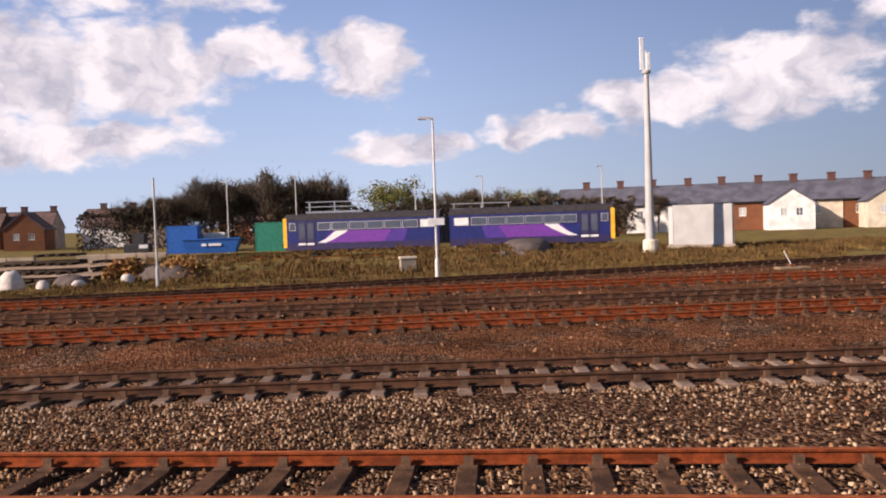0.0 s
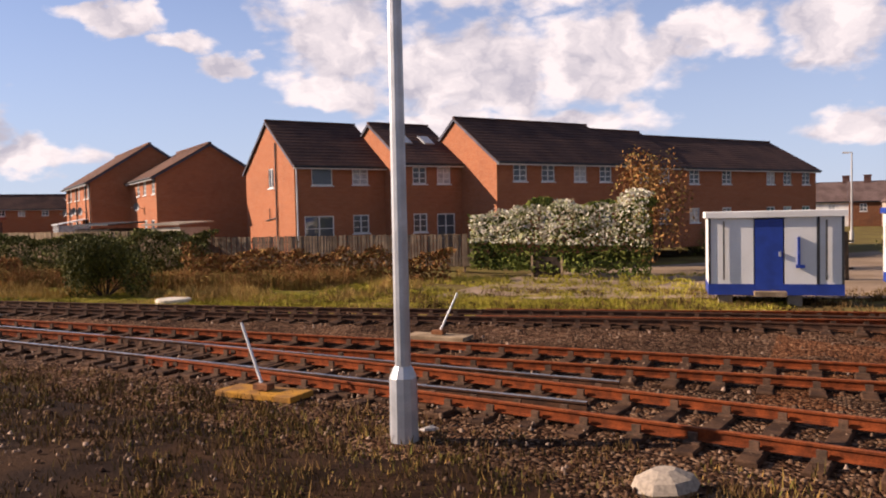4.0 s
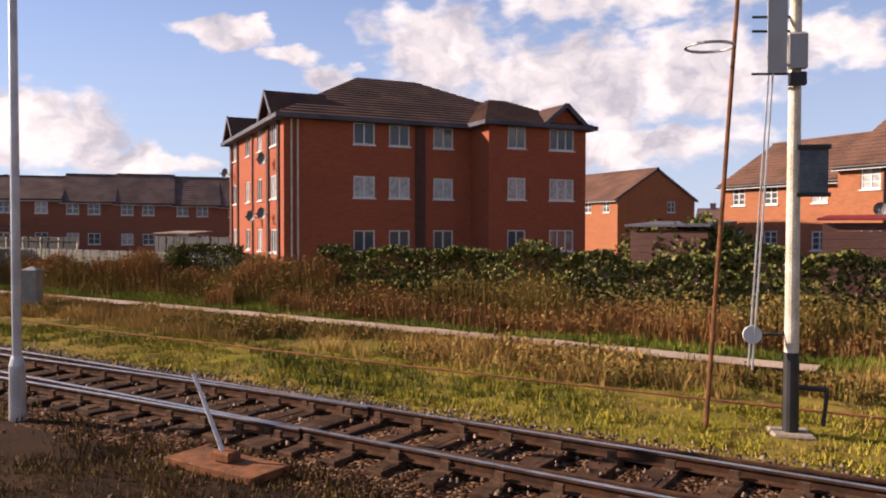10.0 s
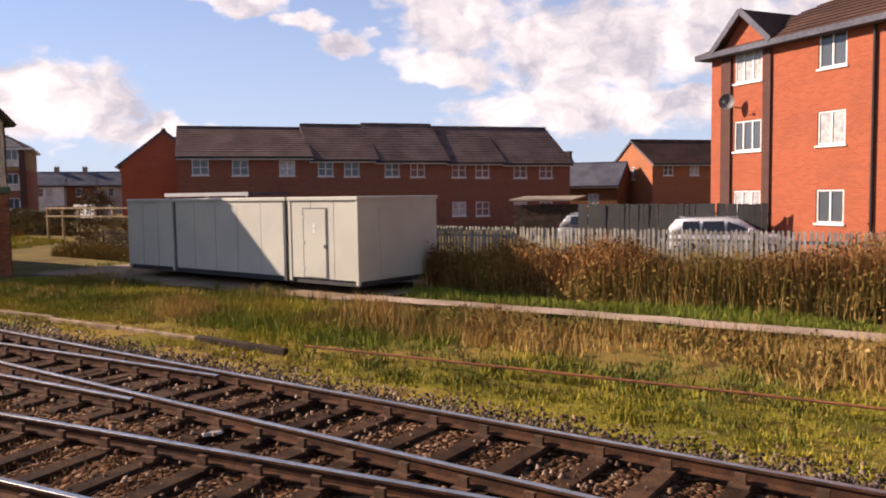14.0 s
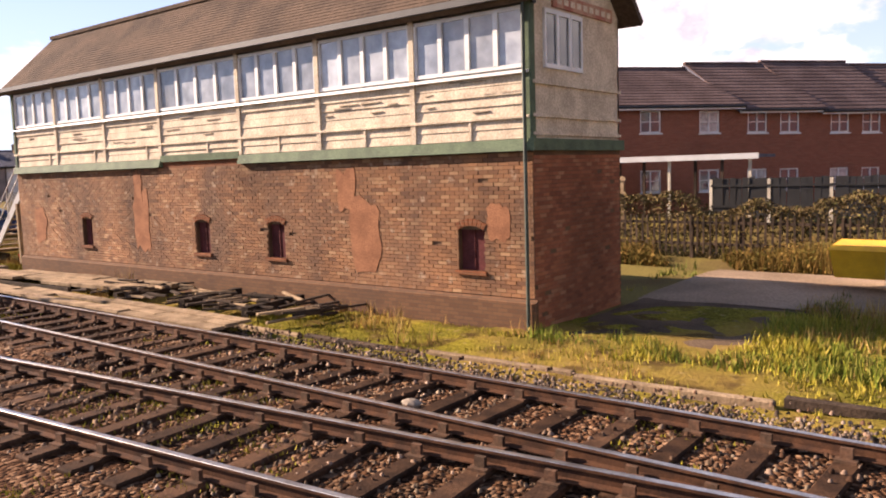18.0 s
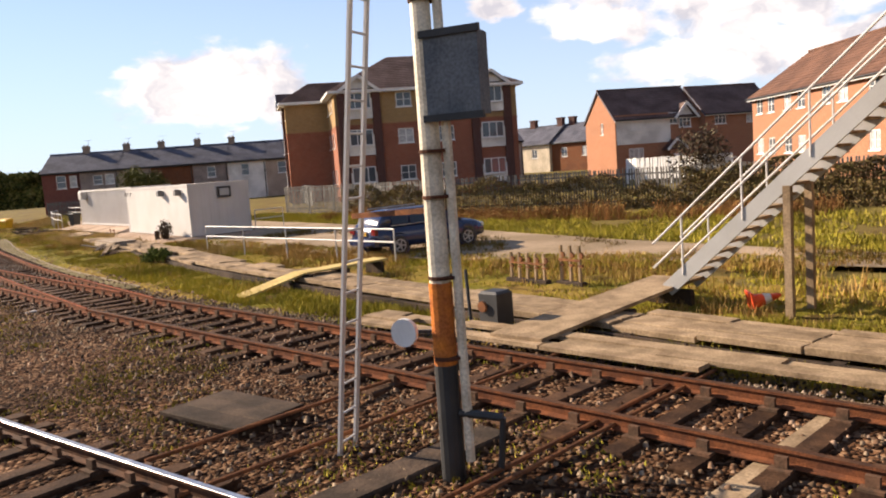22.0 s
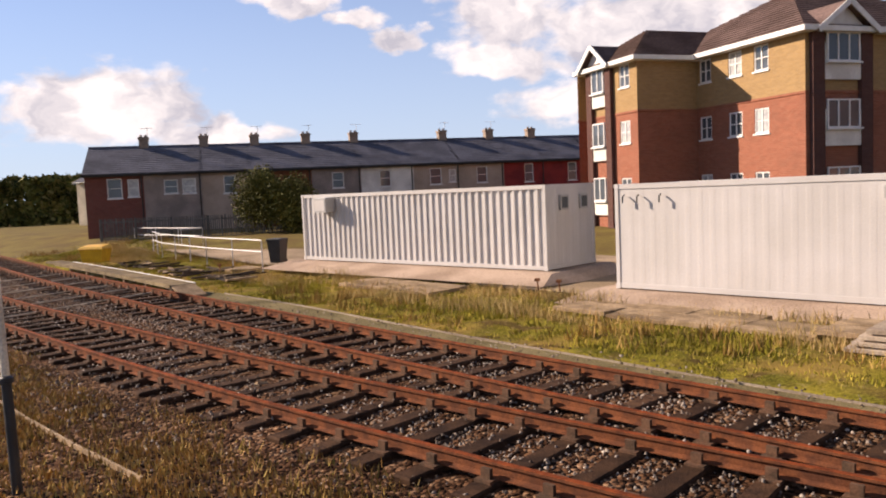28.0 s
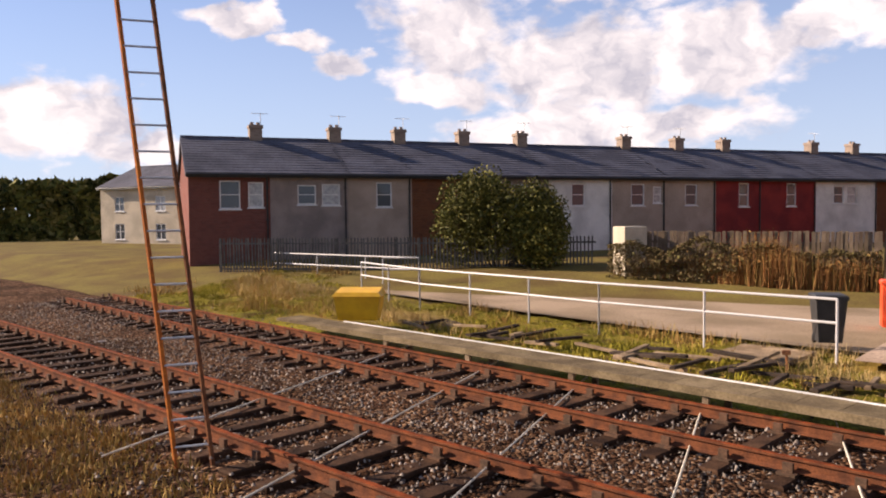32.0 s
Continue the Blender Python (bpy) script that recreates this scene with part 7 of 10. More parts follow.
s3 = thing("signal_ladder", pose(-243.62, 10.43, -0.3, 0, 0, -36), "tall steel signal ladder with peeling orange paint", "ladder")
for y in (-0.2, 0.2):
    part("ladder_rail", Geo().beam((0, y, 0), (-0.95, y - 0.72, 7.5), 0.05, 0.03), RUST_IRON if y > 0 else ORANGE_WORN, s3)
for k in range(23):
    z = 0.3 + 0.31 * k
    part("rung", Geo().tube((-0.95 * z / 7.5, -0.2 - 0.72 * z / 7.5, z), (-0.95 * z / 7.5, 0.2 - 0.72 * z / 7.5, z), 0.014, n=5), GALV, s3)
part("hoop", Geo().ring((-0.8, -0.52, 5.7), [(0.36, 0), (0.38, 0.0), (0.38, 0.05), (0.36, 0.05)], 20), BLACK_IRON, s3)

SLATE_PAINT = material("dull_grey_paint", (0.22, 0.215, 0.19), (0.17, 0.165, 0.145), scale=3, rough=0.6, bump=0.03, grain=0.08)
rb = thing("relay_cabinet", pose(-126.75, 13.8, -0.25, 0, 0, 30), "slim grey line-side relay cabinet with a pointed cap", "cabinet")
part("body", Geo().chamfer(-0.28, 0.28, -0.22, 0.22, 0, 1.4, 0.01), SLATE_PAINT, rb)
part("cap", Geo().hexa([(-0.31, -0.25, 1.38), (0.31, -0.25, 1.38), (0.31, 0.25, 1.38), (-0.31, 0.25, 1.38), (-0.03, -0.03, 1.52), (0.03, -0.03, 1.52), (0.03, 0.03, 1.52), (-0.03, 0.03, 1.52)]), SLATE_PAINT, rb)
part("door_panel", Geo().box(-0.22, 0.22, -0.235, -0.222, 0.1, 1.3), SLATE_PAINT, rb)

BASE_YELLOW = material("worn_yellow_board", (0.42, 0.20, 0.03), (0.22, 0.11, 0.04), scale=3, rough=0.8, bump=0.2)
for x, y, lx_, ly_, h in ((-12.14, 11.4, -0.5, 0.0, 1.0), (20, 20.5, -0.4, 0, 0.8), (-41.34, 10.49, -0.55, 0.2, 1.05), (-53.2, 2.2, -0.5, 0.1, 1.1), (-53.1, 8.4, 0.4, 0.2, 1.0), (-79.35, 4.1, 0.55, 0.35, 1.15), (-77.2, 9.55, -0.55, -0.1, 1.0), (-105.95, 4.3, -0.45, -0.1, 1.05)):
    t = thing("point_lever", pose(x, y, -0.14), "leaning white points hand lever on a timber base", "lever", "points levers")
    part("lever", Geo().tube((0, 0, 0.05), (lx_, ly_, h), 0.028, 0.022, 8), UPVC, t)
    part("base_board", Geo().chamfer(-0.75, 0.75, -0.3, 0.3, -0.05, 0.04, 0.01), RUST_IRON if x == -105.95 else BASE_YELLOW if x in (-41.34, -53.2, -79.35) else TIMBER_GREY, t)
    part("pivot_box", Geo().chamfer(-0.14, 0.14, -0.1, 0.1, 0.06, 0.16, 0.02), RUST_IRON, t)
solo("manhole_cover", Geo().ring((0, 0, 0), [(0.72, -0.1), (0.72, 0.03), (0.69, 0.05), (0.05, 0.055)], 28), PALE_POST, "round pale concrete manhole cover in the ballast", "manhole cover", pose(-65.85, 1.4, -0.2))
solo("manhole_cover", Geo().ring((0, 0, 0), [(0.62, -0.1), (0.62, 0.04), (0.58, 0.06), (0.05, 0.065)], 24), PALE_POST, "round pale concrete cover in the grass", "manhole cover", pose(-66.4, 13.5, -0.2))
for x, y, r, w in ((-68.67, 4.1, 0.24, 0.08), (-68.4, 8.1, 0.16, 0.05), (-157.9, 7.3, 0.13, 0.06), (-40.5, 6.2, 0.35, 0.2), (-46.5, 0.2, 0.35, 0.2), (-171.5, 6.3, 0.2, 0.1)):
    solo("loose_stone", Geo().ring((0, 0, 0), [(r * 0.8, -0.05), (r, 0.02), (r * 0.85, w * 0.6), (r * 0.35, w)], 9), CONCRETE, "pale flat stone lying on the ballast", "stone", pose(x, y, -0.16, 5, -4, x * 40), "loose stones")

# ---- railings ----
def railing(pts, label, h=0.95, group="white tube railings", rails=(1.0, 0.52), step=2.6):
    t = thing("railing", Matrix.Identity(4), label, "railing", group)
    for a, b in zip(pts, pts[1:]):
        a, b = Vector(a), Vector(b)
        for f in rails:
            up = Vector((0, 0, h * f))
            part("rail", Geo().tube(a + up, b + up, 0.028, n=8), WHITE_METAL, t)
        n = max(1, round((b - a).length / step))
        for k in range(n + 1):
            p = a.lerp(b, k / n)
            part("post", Geo().tube(p - Vector((0, 0, 0.35)), p + Vector((0, 0, h)), 0.026, n=8), WHITE_METAL, t)
    return t


railing([(-193.7, 15.6, 0), (-205.6, 15.75, 0.0)], "white painted tube railing beside the car park", 0.82, step=3.0)
railing([(-238.3, 21.15, 0), (-243.6, 22.3, 0), (-250.3, 24.3, 0), (-254.2, 26.2, 0)], "long white tube railing beside the path", 0.95)
railing([(-255.2, 28.7, 0), (-253.9, 29.3, 0), (-262.4, 29.9, 0)], "white tube railing turning a corner", 0.95)
railing([(-212.45, 23.9, 0.0), (-212.5, 22.2, 0.0)], "short white tube railing behind the cabin", 0.95)

# ---- boarded walkway beside the rusty track ----
wk = thing("track_walkway", Matrix.Identity(4), "raised timber track walkway with a pale edge on short posts", "walkway", kind="structure")
WALK = [(-233.8, 14.92), (-241.2, 16.72), (-250.2, 18.7)]
pts = line_points(WALK, -234.6, -250.6, 0.6)
for (p, d), (q, e) in zip(pts, pts[1:]):
    part("plank", Geo().hexa([(c + Vector((d.y, -d.x, 0)) * a + Vector((0, 0, z))) for z in (0.05, 0.11) for c, a in ((p, 0.36), (q - d * 0.012, 0.36), (q - d * 0.012, -0.36), (p, -0.36))]), TIMBER_BROWN, wk)
for (p, d), (q, e) in zip(pts[::4], pts[4::4]):
    s = Vector((d.y, -d.x, 0))
    for sg in (-1, 1):
        part("edge_board", Geo().beam(p + s * 0.38 * sg + Vector((0, 0, 0.07)), q + s * 0.38 * sg + Vector((0, 0, 0.07)), 0.05, 0.11), RENDER_WHITE if sg > 0 else TIMBER_BROWN, wk)
        part("leg", Geo().beam(p + s * 0.33 * sg + Vector((0, 0, -0.35)), p + s * 0.33 * sg + Vector((0, 0, 0.05)), 0.09, 0.09), TIMBER_GREY, wk)
p, d = pts[0]
s = Vector((d.y, -d.x, 0))
e0 = p - d * 1.0
part("ramp", Geo().hexa([e0 - s * 0.36 + Vector((0, 0, -0.2)), e0 + s * 0.36 + Vector((0, 0, -0.2)), p + s * 0.36 + Vector((0, 0, 0.04)), p - s * 0.36 + Vector((0, 0, 0.04)), e0 - s * 0.36 + Vector((0, 0, -0.14)), e0 + s * 0.36 + Vector((0, 0, -0.14)), p + s * 0.36 + Vector((0, 0, 0.1)), p - s * 0.36 + Vector((0, 0, 0.1))]), TIMBER_GREY, wk)
kerb = thing("path_edging", Matrix.Identity(4), "old sandy cess path with pale concrete edging strips", "path", kind="structure")
EDGE_LINE = [(-196, 9.4), (-207, 10.5), (-216.3, 12.1), (-224.3, 13.75), (-229, 14.9), (-234.5, 15.95)]
edge_pts = line_points(EDGE_LINE, -198, -234.5, 1.5)
for (p, d), (q, e) in zip(edge_pts, edge_pts[1:]):
    part("edging_strip", Geo().beam(p + Vector((0, 0, -0.22)), q - d * 0.02 + Vector((0, 0, -0.22)), 0.035, 0.08), CONCRETE, kerb)
strip("cess", lambda x: interp(UPPER, x) + 1.15, lambda x: interp(EDGE_LINE, x), -198, -234.5, 0.6, 6, lambda x, y, s: -0.21 + 0.02 * noise.noise((x, y * 2, 0)), CESS, "olive gravel cess between the rusty track and its pale edging", "cess")

# ---- estate car ----
def smooth_loft(g, sections):
    """A closed body through cross-sections of equal point counts."""
    n = len(sections[0])
    i = len(g.v)
    for s in sections:
        g.v.extend(s)
    for a in range(len(sections) - 1):
        for k in range(n):
            j = (k + 1) % n
            g.f.append((i + a * n + k, i + a * n + j, i + (a + 1) * n + j, i + (a + 1) * n + k))
    g.f.append(tuple(i + k for k in range(n)))
    g.f.append(tuple(i + (len(sections) - 1) * n + k for k in range(n)))


TAIL_RED = material("dark_red_lens", (0.16, 0.006, 0.006), rough=0.2, bump=0.0, grain=0.05)


def estate_car(x, y, z, rz, paint, label, plate=YELLOW):
    """Rear at x = 0, nose towards +x, 4.5 m long."""
    t = thing("car", pose(x, y, z, 0, 0, rz), label, "car", "parked cars")
    def sec(px, zb, zt, w, crown=0.05):
        return [(px, -w, zb + 0.05), (px, -w * 1.02, zb + 0.25), (px, -w * 0.98, zt - 0.08), (px, -w * 0.86, zt), (px, 0, zt + crown), (px, w * 0.86, zt), (px, w * 0.98, zt - 0.08), (px, w * 1.02, zb + 0.25), (px, w, zb + 0.05), (px, 0, zb)]
    body = Geo()
    smooth_loft(body, [sec(0.02, 0.42, 0.86, 0.74), sec(0.12, 0.3, 0.95, 0.83), sec(0.7, 0.24, 0.97, 0.88), (sec(2.0, 0.22, 0.97, 0.9)), sec(3.2, 0.22, 0.95, 0.89), sec(4.0, 0.24, 0.86, 0.86), sec(4.4, 0.3, 0.74, 0.76), sec(4.52, 0.4, 0.62, 0.6)])
    b = part("body", body, paint, t, smooth=True)
    cab = Geo()
    def csec(px, zt, wb, wt):
        return [(px, -wb, 0.92), (px, -wt, zt - 0.05), (px, -wt * 0.85, zt), (px, 0, zt + 0.03), (px, wt * 0.85, zt), (px, wt, zt - 0.05), (px, wb, 0.92)]
    smooth_loft(cab, [csec(0.16, 1.02, 0.8, 0.76), csec(0.45, 1.40, 0.84, 0.66), csec(1.0, 1.47, 0.85, 0.68), csec(2.2, 1.48, 0.85, 0.68), csec(2.7, 1.42, 0.84, 0.66), csec(3.45, 0.95, 0.82, 0.78)])
    part("cabin", cab, paint, t, smooth=True)
    g_dark = glass_material("dark_car_glass", (0.03, 0.035, 0.04), 0.03)
    for s in (-1, 1):
        for a0, a1 in ((0.62, 1.25), (1.32, 2.1), (2.17, 2.95)):
            zt1 = 1.38 if a1 < 2.5 else 1.08
            w = Geo().quad((a0, s * 0.868, 1.0), (a1, s * 0.868, 1.0), (a1, s * (0.72 if zt1 > 1.2 else 0.82), zt1), (a0 + 0.05, s * 0.72, 1.37))
            part("side_window", w, g_dark, t)
        part("window_trim", Geo().beam((0.55, s * 0.872, 0.985), (3.1, s * 0.872, 0.985), 0.015, 0.02), GALV, t)
        part("mirror", Geo().chamfer(2.9, 3.05, s * 0.95 - 0.1, s * 0.95 + 0.1, 0.98, 1.12, 0.03), paint, t)
        part("roof_bar", Geo().tube((0.6, s * 0.6, 1.5), (2.5, s * 0.6, 1.53), 0.018, n=6), GALV, t)
        part("tail_light", Geo().chamfer(-0.01, 0.1, s * 0.68 - 0.13, s * 0.68 + 0.13, 0.72, 0.96, 0.02), TAIL_RED, t, "red tail light")
        part("headlight", Geo().chamfer(4.28, 4.42, s * 0.62 - 0.14, s * 0.62 + 0.14, 0.6, 0.74, 0.02), UPVC, t)
        for wx in (0.85, 3.6):
            wh = part("wheel", Geo().ring((wx, s * 0.8, 0.32), [(0.2, -0.11), (0.32, -0.1), (0.33, 0), (0.32, 0.1), (0.2, 0.11)], 20, "y"), BLACK_IRON, t, "black tyre with silver rim")
            rim = Geo().ring((wx, s * 0.8, 0.32), [(0.18, s * 0.10), (0.185, s * 0.122), (0.215, s * 0.122), (0.22, s * 0.10)], 18, "y").ring((wx, s * 0.8, 0.32), [(0.03, s * 0.128), (0.05, s * 0.12), (0.05, s * 0.1)], 10, "y")
            for q in range(5):
                a = 2 * math.pi * q / 5
                rim.beam((wx + 0.04 * math.cos(a), s * 0.915, 0.32 + 0.04 * math.sin(a)), (wx + 0.19 * math.cos(a), s * 0.915, 0.32 + 0.19 * math.sin(a)), 0.03, 0.045)
            part("rim", rim, GALV, wh)
            part("wheel_arch", Geo().ring((wx, s * 0.86, 0.34), [(0.33, -0.02), (0.40, -0.03), (0.40, 0.03), (0.33, 0.02)], 20, "y"), paint, t)
    part("rear_window", Geo().quad((0.2, -0.66, 1.05), (0.2, 0.66, 1.05), (0.42, 0.56, 1.36), (0.42, -0.56, 1.36)), g_dark, t)
    part("windscreen", Geo().quad((3.32, -0.7, 1.04), (3.32, 0.7, 1.04), (2.78, 0.58, 1.4), (2.78, -0.58, 1.4)), g_dark, t)
    part("bumper", Geo().chamfer(-0.06, 0.2, -0.82, 0.82, 0.36, 0.58, 0.04), paint, t)
    np_ = part("number_plate", Geo().box(-0.03, 0.0, -0.26, 0.26, 0.70, 0.81), plate, t)
    part("plate_bar", Geo().box(-0.036, -0.03, -0.2, 0.2, 0.73, 0.78), BLACK_IRON, np_)
    return t


CAR_BLUE = material("dark_blue_car_paint", (0.012, 0.02, 0.06), (0.01, 0.016, 0.05), rough=0.18, bump=0.0, spec=0.7)
CAR_WHITE = material("white_car_paint", (0.7, 0.7, 0.7), (0.62, 0.62, 0.62), rough=0.2, bump=0.0)
CAR_GREY = material("silver_car_paint", (0.25, 0.26, 0.27), (0.2, 0.2, 0.21), rough=0.25, bump=0.0)
estate_car(-195.95, 16.2, -0.18, 81, CAR_BLUE, "dark blue estate car parked on the concrete yard")
estate_car(-137.5, 29.0, 0.15, 20, CAR_WHITE, "white car parked beside the flats", UPVC)
estate_car(-143.5, 32.5, 0.2, 15, CAR_GREY, "silver car parked by the dark terrace", UPVC)

# ---- yard clutter by the signal box ----
PALE_YELLOW = material("pale_yellow_timber", (0.50, 0.38, 0.15), (0.38, 0.28, 0.11), scale=2, fine=25, bump=0.2)
rmp = thing("timber_ramp", Matrix.Identity(4), "pale timber ramp leaning on the edge of the deck", "ramp")
part("board", Geo().beam((-193.25, 10.0, -0.27), (-193.1, 11.75, 0.1), 0.6, 0.05), PALE_YELLOW, rmp, "sunlit pale yellow boards")
part("board", Geo().beam((-193.1, 11.76, 0.1), (-192.95, 14.4, 0.13), 0.62, 0.05), PALE_YELLOW, rmp)
for y_ in (11.8, 13.0, 14.2):
    part("bearer", Geo().box(-193.35, -192.65, y_ - 0.05, y_ + 0.05, -0.4, 0.07), TIMBER_DARK, rmp)
brd = thing("foot_bridge_board", Matrix.Identity(4), "broad board leading from the track to the stairs", "board")
part("board", Geo().beam((-183.4, 8.95, 0.02), (-183.7, 14.2, 0.1), 0.95, 0.06), TIMBER_GREY, brd)
for y in (9.5, 11.5, 13.5):
    part("bearer", Geo().box(-184.1, -183.0, y, y + 0.12, -0.35, -0.0), TIMBER_DARK, brd)


def lever_stand(x, y, n, h, label):
    t = thing("lever_stand", pose(x, y, -0.18, 0, 0, -7), label, "lever stand", "signal wire stands")
    for k in range(n):
        a = k * 0.28
        up = part("upright", Geo().chamfer(a - 0.03, a + 0.03, -0.03, 0.03, -0.1, h, 0.008), TIMBER_GREY, t)
        part("pulley", Geo().ring((a + 0.05, 0, h * 0.72), [(0.02, -0.03), (0.07, -0.025), (0.055, 0), (0.07, 0.025), (0.02, 0.03)], 12, "y").box(a - 0.02, a + 0.09, -0.035, 0.035, h * 0.4, h * 0.46), RUST_IRON, up)
    part("base", Geo().chamfer(-0.12, n * 0.28 - 0.16, -0.09, 0.09, -0.12, -0.02, 0.01), TIMBER_DARK, t)
    if h < 1:
        part("tie_bar", Geo().box(-0.05, n * 0.28 - 0.23, -0.045, -0.03, h * 0.55, h * 0.62), RUST_IRON, t)


lever_stand(-188.33, 14.66, 5, 0.6, "row of five short rusty wire-pulley posts")
lever_stand(-186.82, 14.66, 3, 0.8, "three taller wire-pulley posts")
pm = thing("points_machine", pose(-184.6, 9.9, -0.25), "black iron point crank frame beside the track", "points machine")
part("frame", Geo().chamfer(-0.2, 0.2, -0.2, 0.2, 0, 0.75, 0.04), BLACK_IRON, pm)
part("crank", Geo().tube((-0.1, -0.25, 0.5), (-0.1, 0.3, 0.5), 0.09, n=12).tube((0.2, -0.1, 0.2), (0.8, -0.2, 0.05), 0.04, n=8), RUST_IRON, pm)
part("lever_arm", Geo().tube((-0.6, 0, 0.1), (-0.75, 0.1, 1.05), 0.03, n=8).box(-0.95, -0.5, -0.08, 0.1, 0.0, 0.12), BLACK_IRON, pm)
cone = thing("fallen_cone", pose(-181.9, 13.6, -0.15, 0, 78, 40), "fallen orange and white traffic cone in grass", "traffic cone")
part("cone", Geo().ring((0, 0, 0), [(0.14, 0), (0.09, 0.25), (0.03, 0.5)], 14), ORANGE_RED, cone)
part("base", Geo().chamfer(-0.2, 0.2, -0.2, 0.2, -0.04, 0.0, 0.01), ORANGE_RED, cone)
part("sleeve", Geo().ring((0, 0, 0.2), [(0.105, 0), (0.075, 0.12)], 14), UPVC, cone)
brds = thing("stacked_planks", pose(-214.5, 15.55, -0.24, 0, 0, -6), "stack of pale sawn planks on grass", "planks")
for k in range(4):
    part("plank", Geo().chamfer(-1.8 + 0.1 * k, 1.7 - 0.05 * k, -0.6 + 0.04 * k, 0.55, 0.1 * k, 0.1 * k + 0.07, 0.01), TIMBER_PALE, brds)
for x, y in ((-215.2, 18.0),):
    solo("timber_stump", Geo().chamfer(-0.08, 0.08, -0.09, 0.09, -0.3, 0.3, 0.03), TIMBER_DARK, "dark rotten timber stump", "stump", pose(x, y, 0, 3, 4, 15), "timber stumps")


for x, y in ((-224.6, 19.35), (-223.9, 19.28), (-238.9, 19.6)):
    peg = thing("marker_peg", pose(x, y, -0.2, 3, -4, 10), "short rusty peg with a flat head", "peg", "rusty pegs")
    part("stem", Geo().tube((0, 0, 0), (0, 0, 0.3), 0.022, n=8), RUST_IRON, peg)
    part("head", Geo().chamfer(-0.07, 0.07, -0.03, 0.03, 0.28, 0.36, 0.01), RUST_IRON, peg)
grit = thing("grit_bin", pose(-249.3, 20.2, -0.05, 0, 0, 28), "yellow plastic grit bin with a hinged lid", "grit bin", "yellow bins")
part("bin", Geo().hexa([(-0.5, -0.3, 0), (0.5, -0.3, 0), (0.5, 0.3, 0), (-0.5, 0.3, 0), (-0.6, -0.38, 0.62), (0.6, -0.38, 0.62), (0.6, 0.38, 0.62), (-0.6, 0.38, 0.62)]), YELLOW, grit)
part("lid", Geo().hexa([(-0.64, -0.42, 0.62), (0.64, -0.42, 0.62), (0.64, 0.42, 0.62), (-0.64, 0.42, 0.62), (-0.55, -0.34, 0.72), (0.55, -0.34, 0.72), (0.55, 0.34, 0.8), (-0.55, 0.34, 0.8)]), YELLOW, grit)
copy_thing(grit, pose(-155.1, 19.5, 0.0, 0, 0, -5))
box = thing("service_box", pose(-247.0, 33.0, -0.1, 0, 0, 50), "tall pale service box on the yard", "cabinet")
part("body", Geo().chamfer(0, 0.95, 0, 0.9, 0.1, 2.2, 0.04), RENDER_CREAM, box)
part("plinth", Geo().box(-0.1, 1.05, -0.1, 1.0, -0.1, 0.1), CONCRETE, box)
part("prop", Geo().beam((0.3, -0.35, -0.1), (0.45, -0.03, 0.7), 0.12, 0.04).beam((0.7, -0.3, -0.1), (0.75, -0.03, 0.6), 0.12, 0.04), TIMBER_GREY, box)
wb = thing("wheelie_bin", pose(-238.6, 22.2, -0.1, 0, 0, 20), "black wheelie bin behind the railing", "bin")
part("bin", Geo().hexa([(-0.22, -0.25, 0.08), (0.22, -0.25, 0.08), (0.22, 0.25, 0.08), (-0.22, 0.25, 0.08), (-0.29, -0.33, 0.95), (0.29, -0.33, 0.95), (0.29, 0.33, 0.95), (-0.29, 0.33, 0.95)]), BLACK_IRON, wb)
part("lid", Geo().chamfer(-0.31, 0.31, -0.36, 0.34, 0.95, 1.05, 0.03), BLACK_IRON, wb)
for s in (-0.2, 0.2):
    part("wheel", Geo().ring((s, 0.26, 0.1), [(0.03, -0.03), (0.1, -0.03), (0.1, 0.03), (0.03, 0.03)], 14, "x"), BLACK_IRON, wb)
rb2 = thing("red_bin", pose(-237.65, 26.0, -0.12, 0, 0, 10), "bright orange-red plastic bin behind the container", "bin")
part("bin", Geo().chamfer(-0.3, 0.3, -0.3, 0.3, 0.0, 1.0, 0.05), ORANGE_RED, rb2)
part("lid", Geo().chamfer(-0.33, 0.33, -0.33, 0.33, 1.0, 1.1, 0.04), ORANGE_RED, rb2)


# ---- signal rodding across the tracks ----
rod = thing("point_rodding", Matrix.Identity(4), "pale steel rods crossing under the rails", "rods", kind="structure")
for x in (-240.5, -238.4, -236.6, -234.8, -242.5, -245):
    y0, y1 = interp(LOWER, x) - 2.2, interp(UPPER, x) + 2.0
    part("rod", Geo().tube((x + 0.5, y0, -0.1), (x - 1.1, y1, -0.14), 0.013, n=6), PALE_POST, rod)
for x, y0, y1 in ((-180.48, 4.4, 9.2), (-180.28, 4.4, 9.2), (-182.47, 3.2, 9.0), (-183.6, 3.4, 8.8), (-148.5, 3.4, 9.2)):
    part("rod", Geo().tube((x, y0, -0.11), (x - 0.12, y1, -0.11), 0.024, n=6), RUST_IRON, rod)
part("bearer", Geo().chamfer(-181.57, -181.16, 3.6, 6.2, -0.3, -0.15, 0.02), TIMBER_DARK, rod, "dark crossing baulk")
part("bearer", Geo().chamfer(-178.9, -178.6, 4.9, 9.0, -0.3, -0.17, 0.02), TIMBER_GREY, rod)
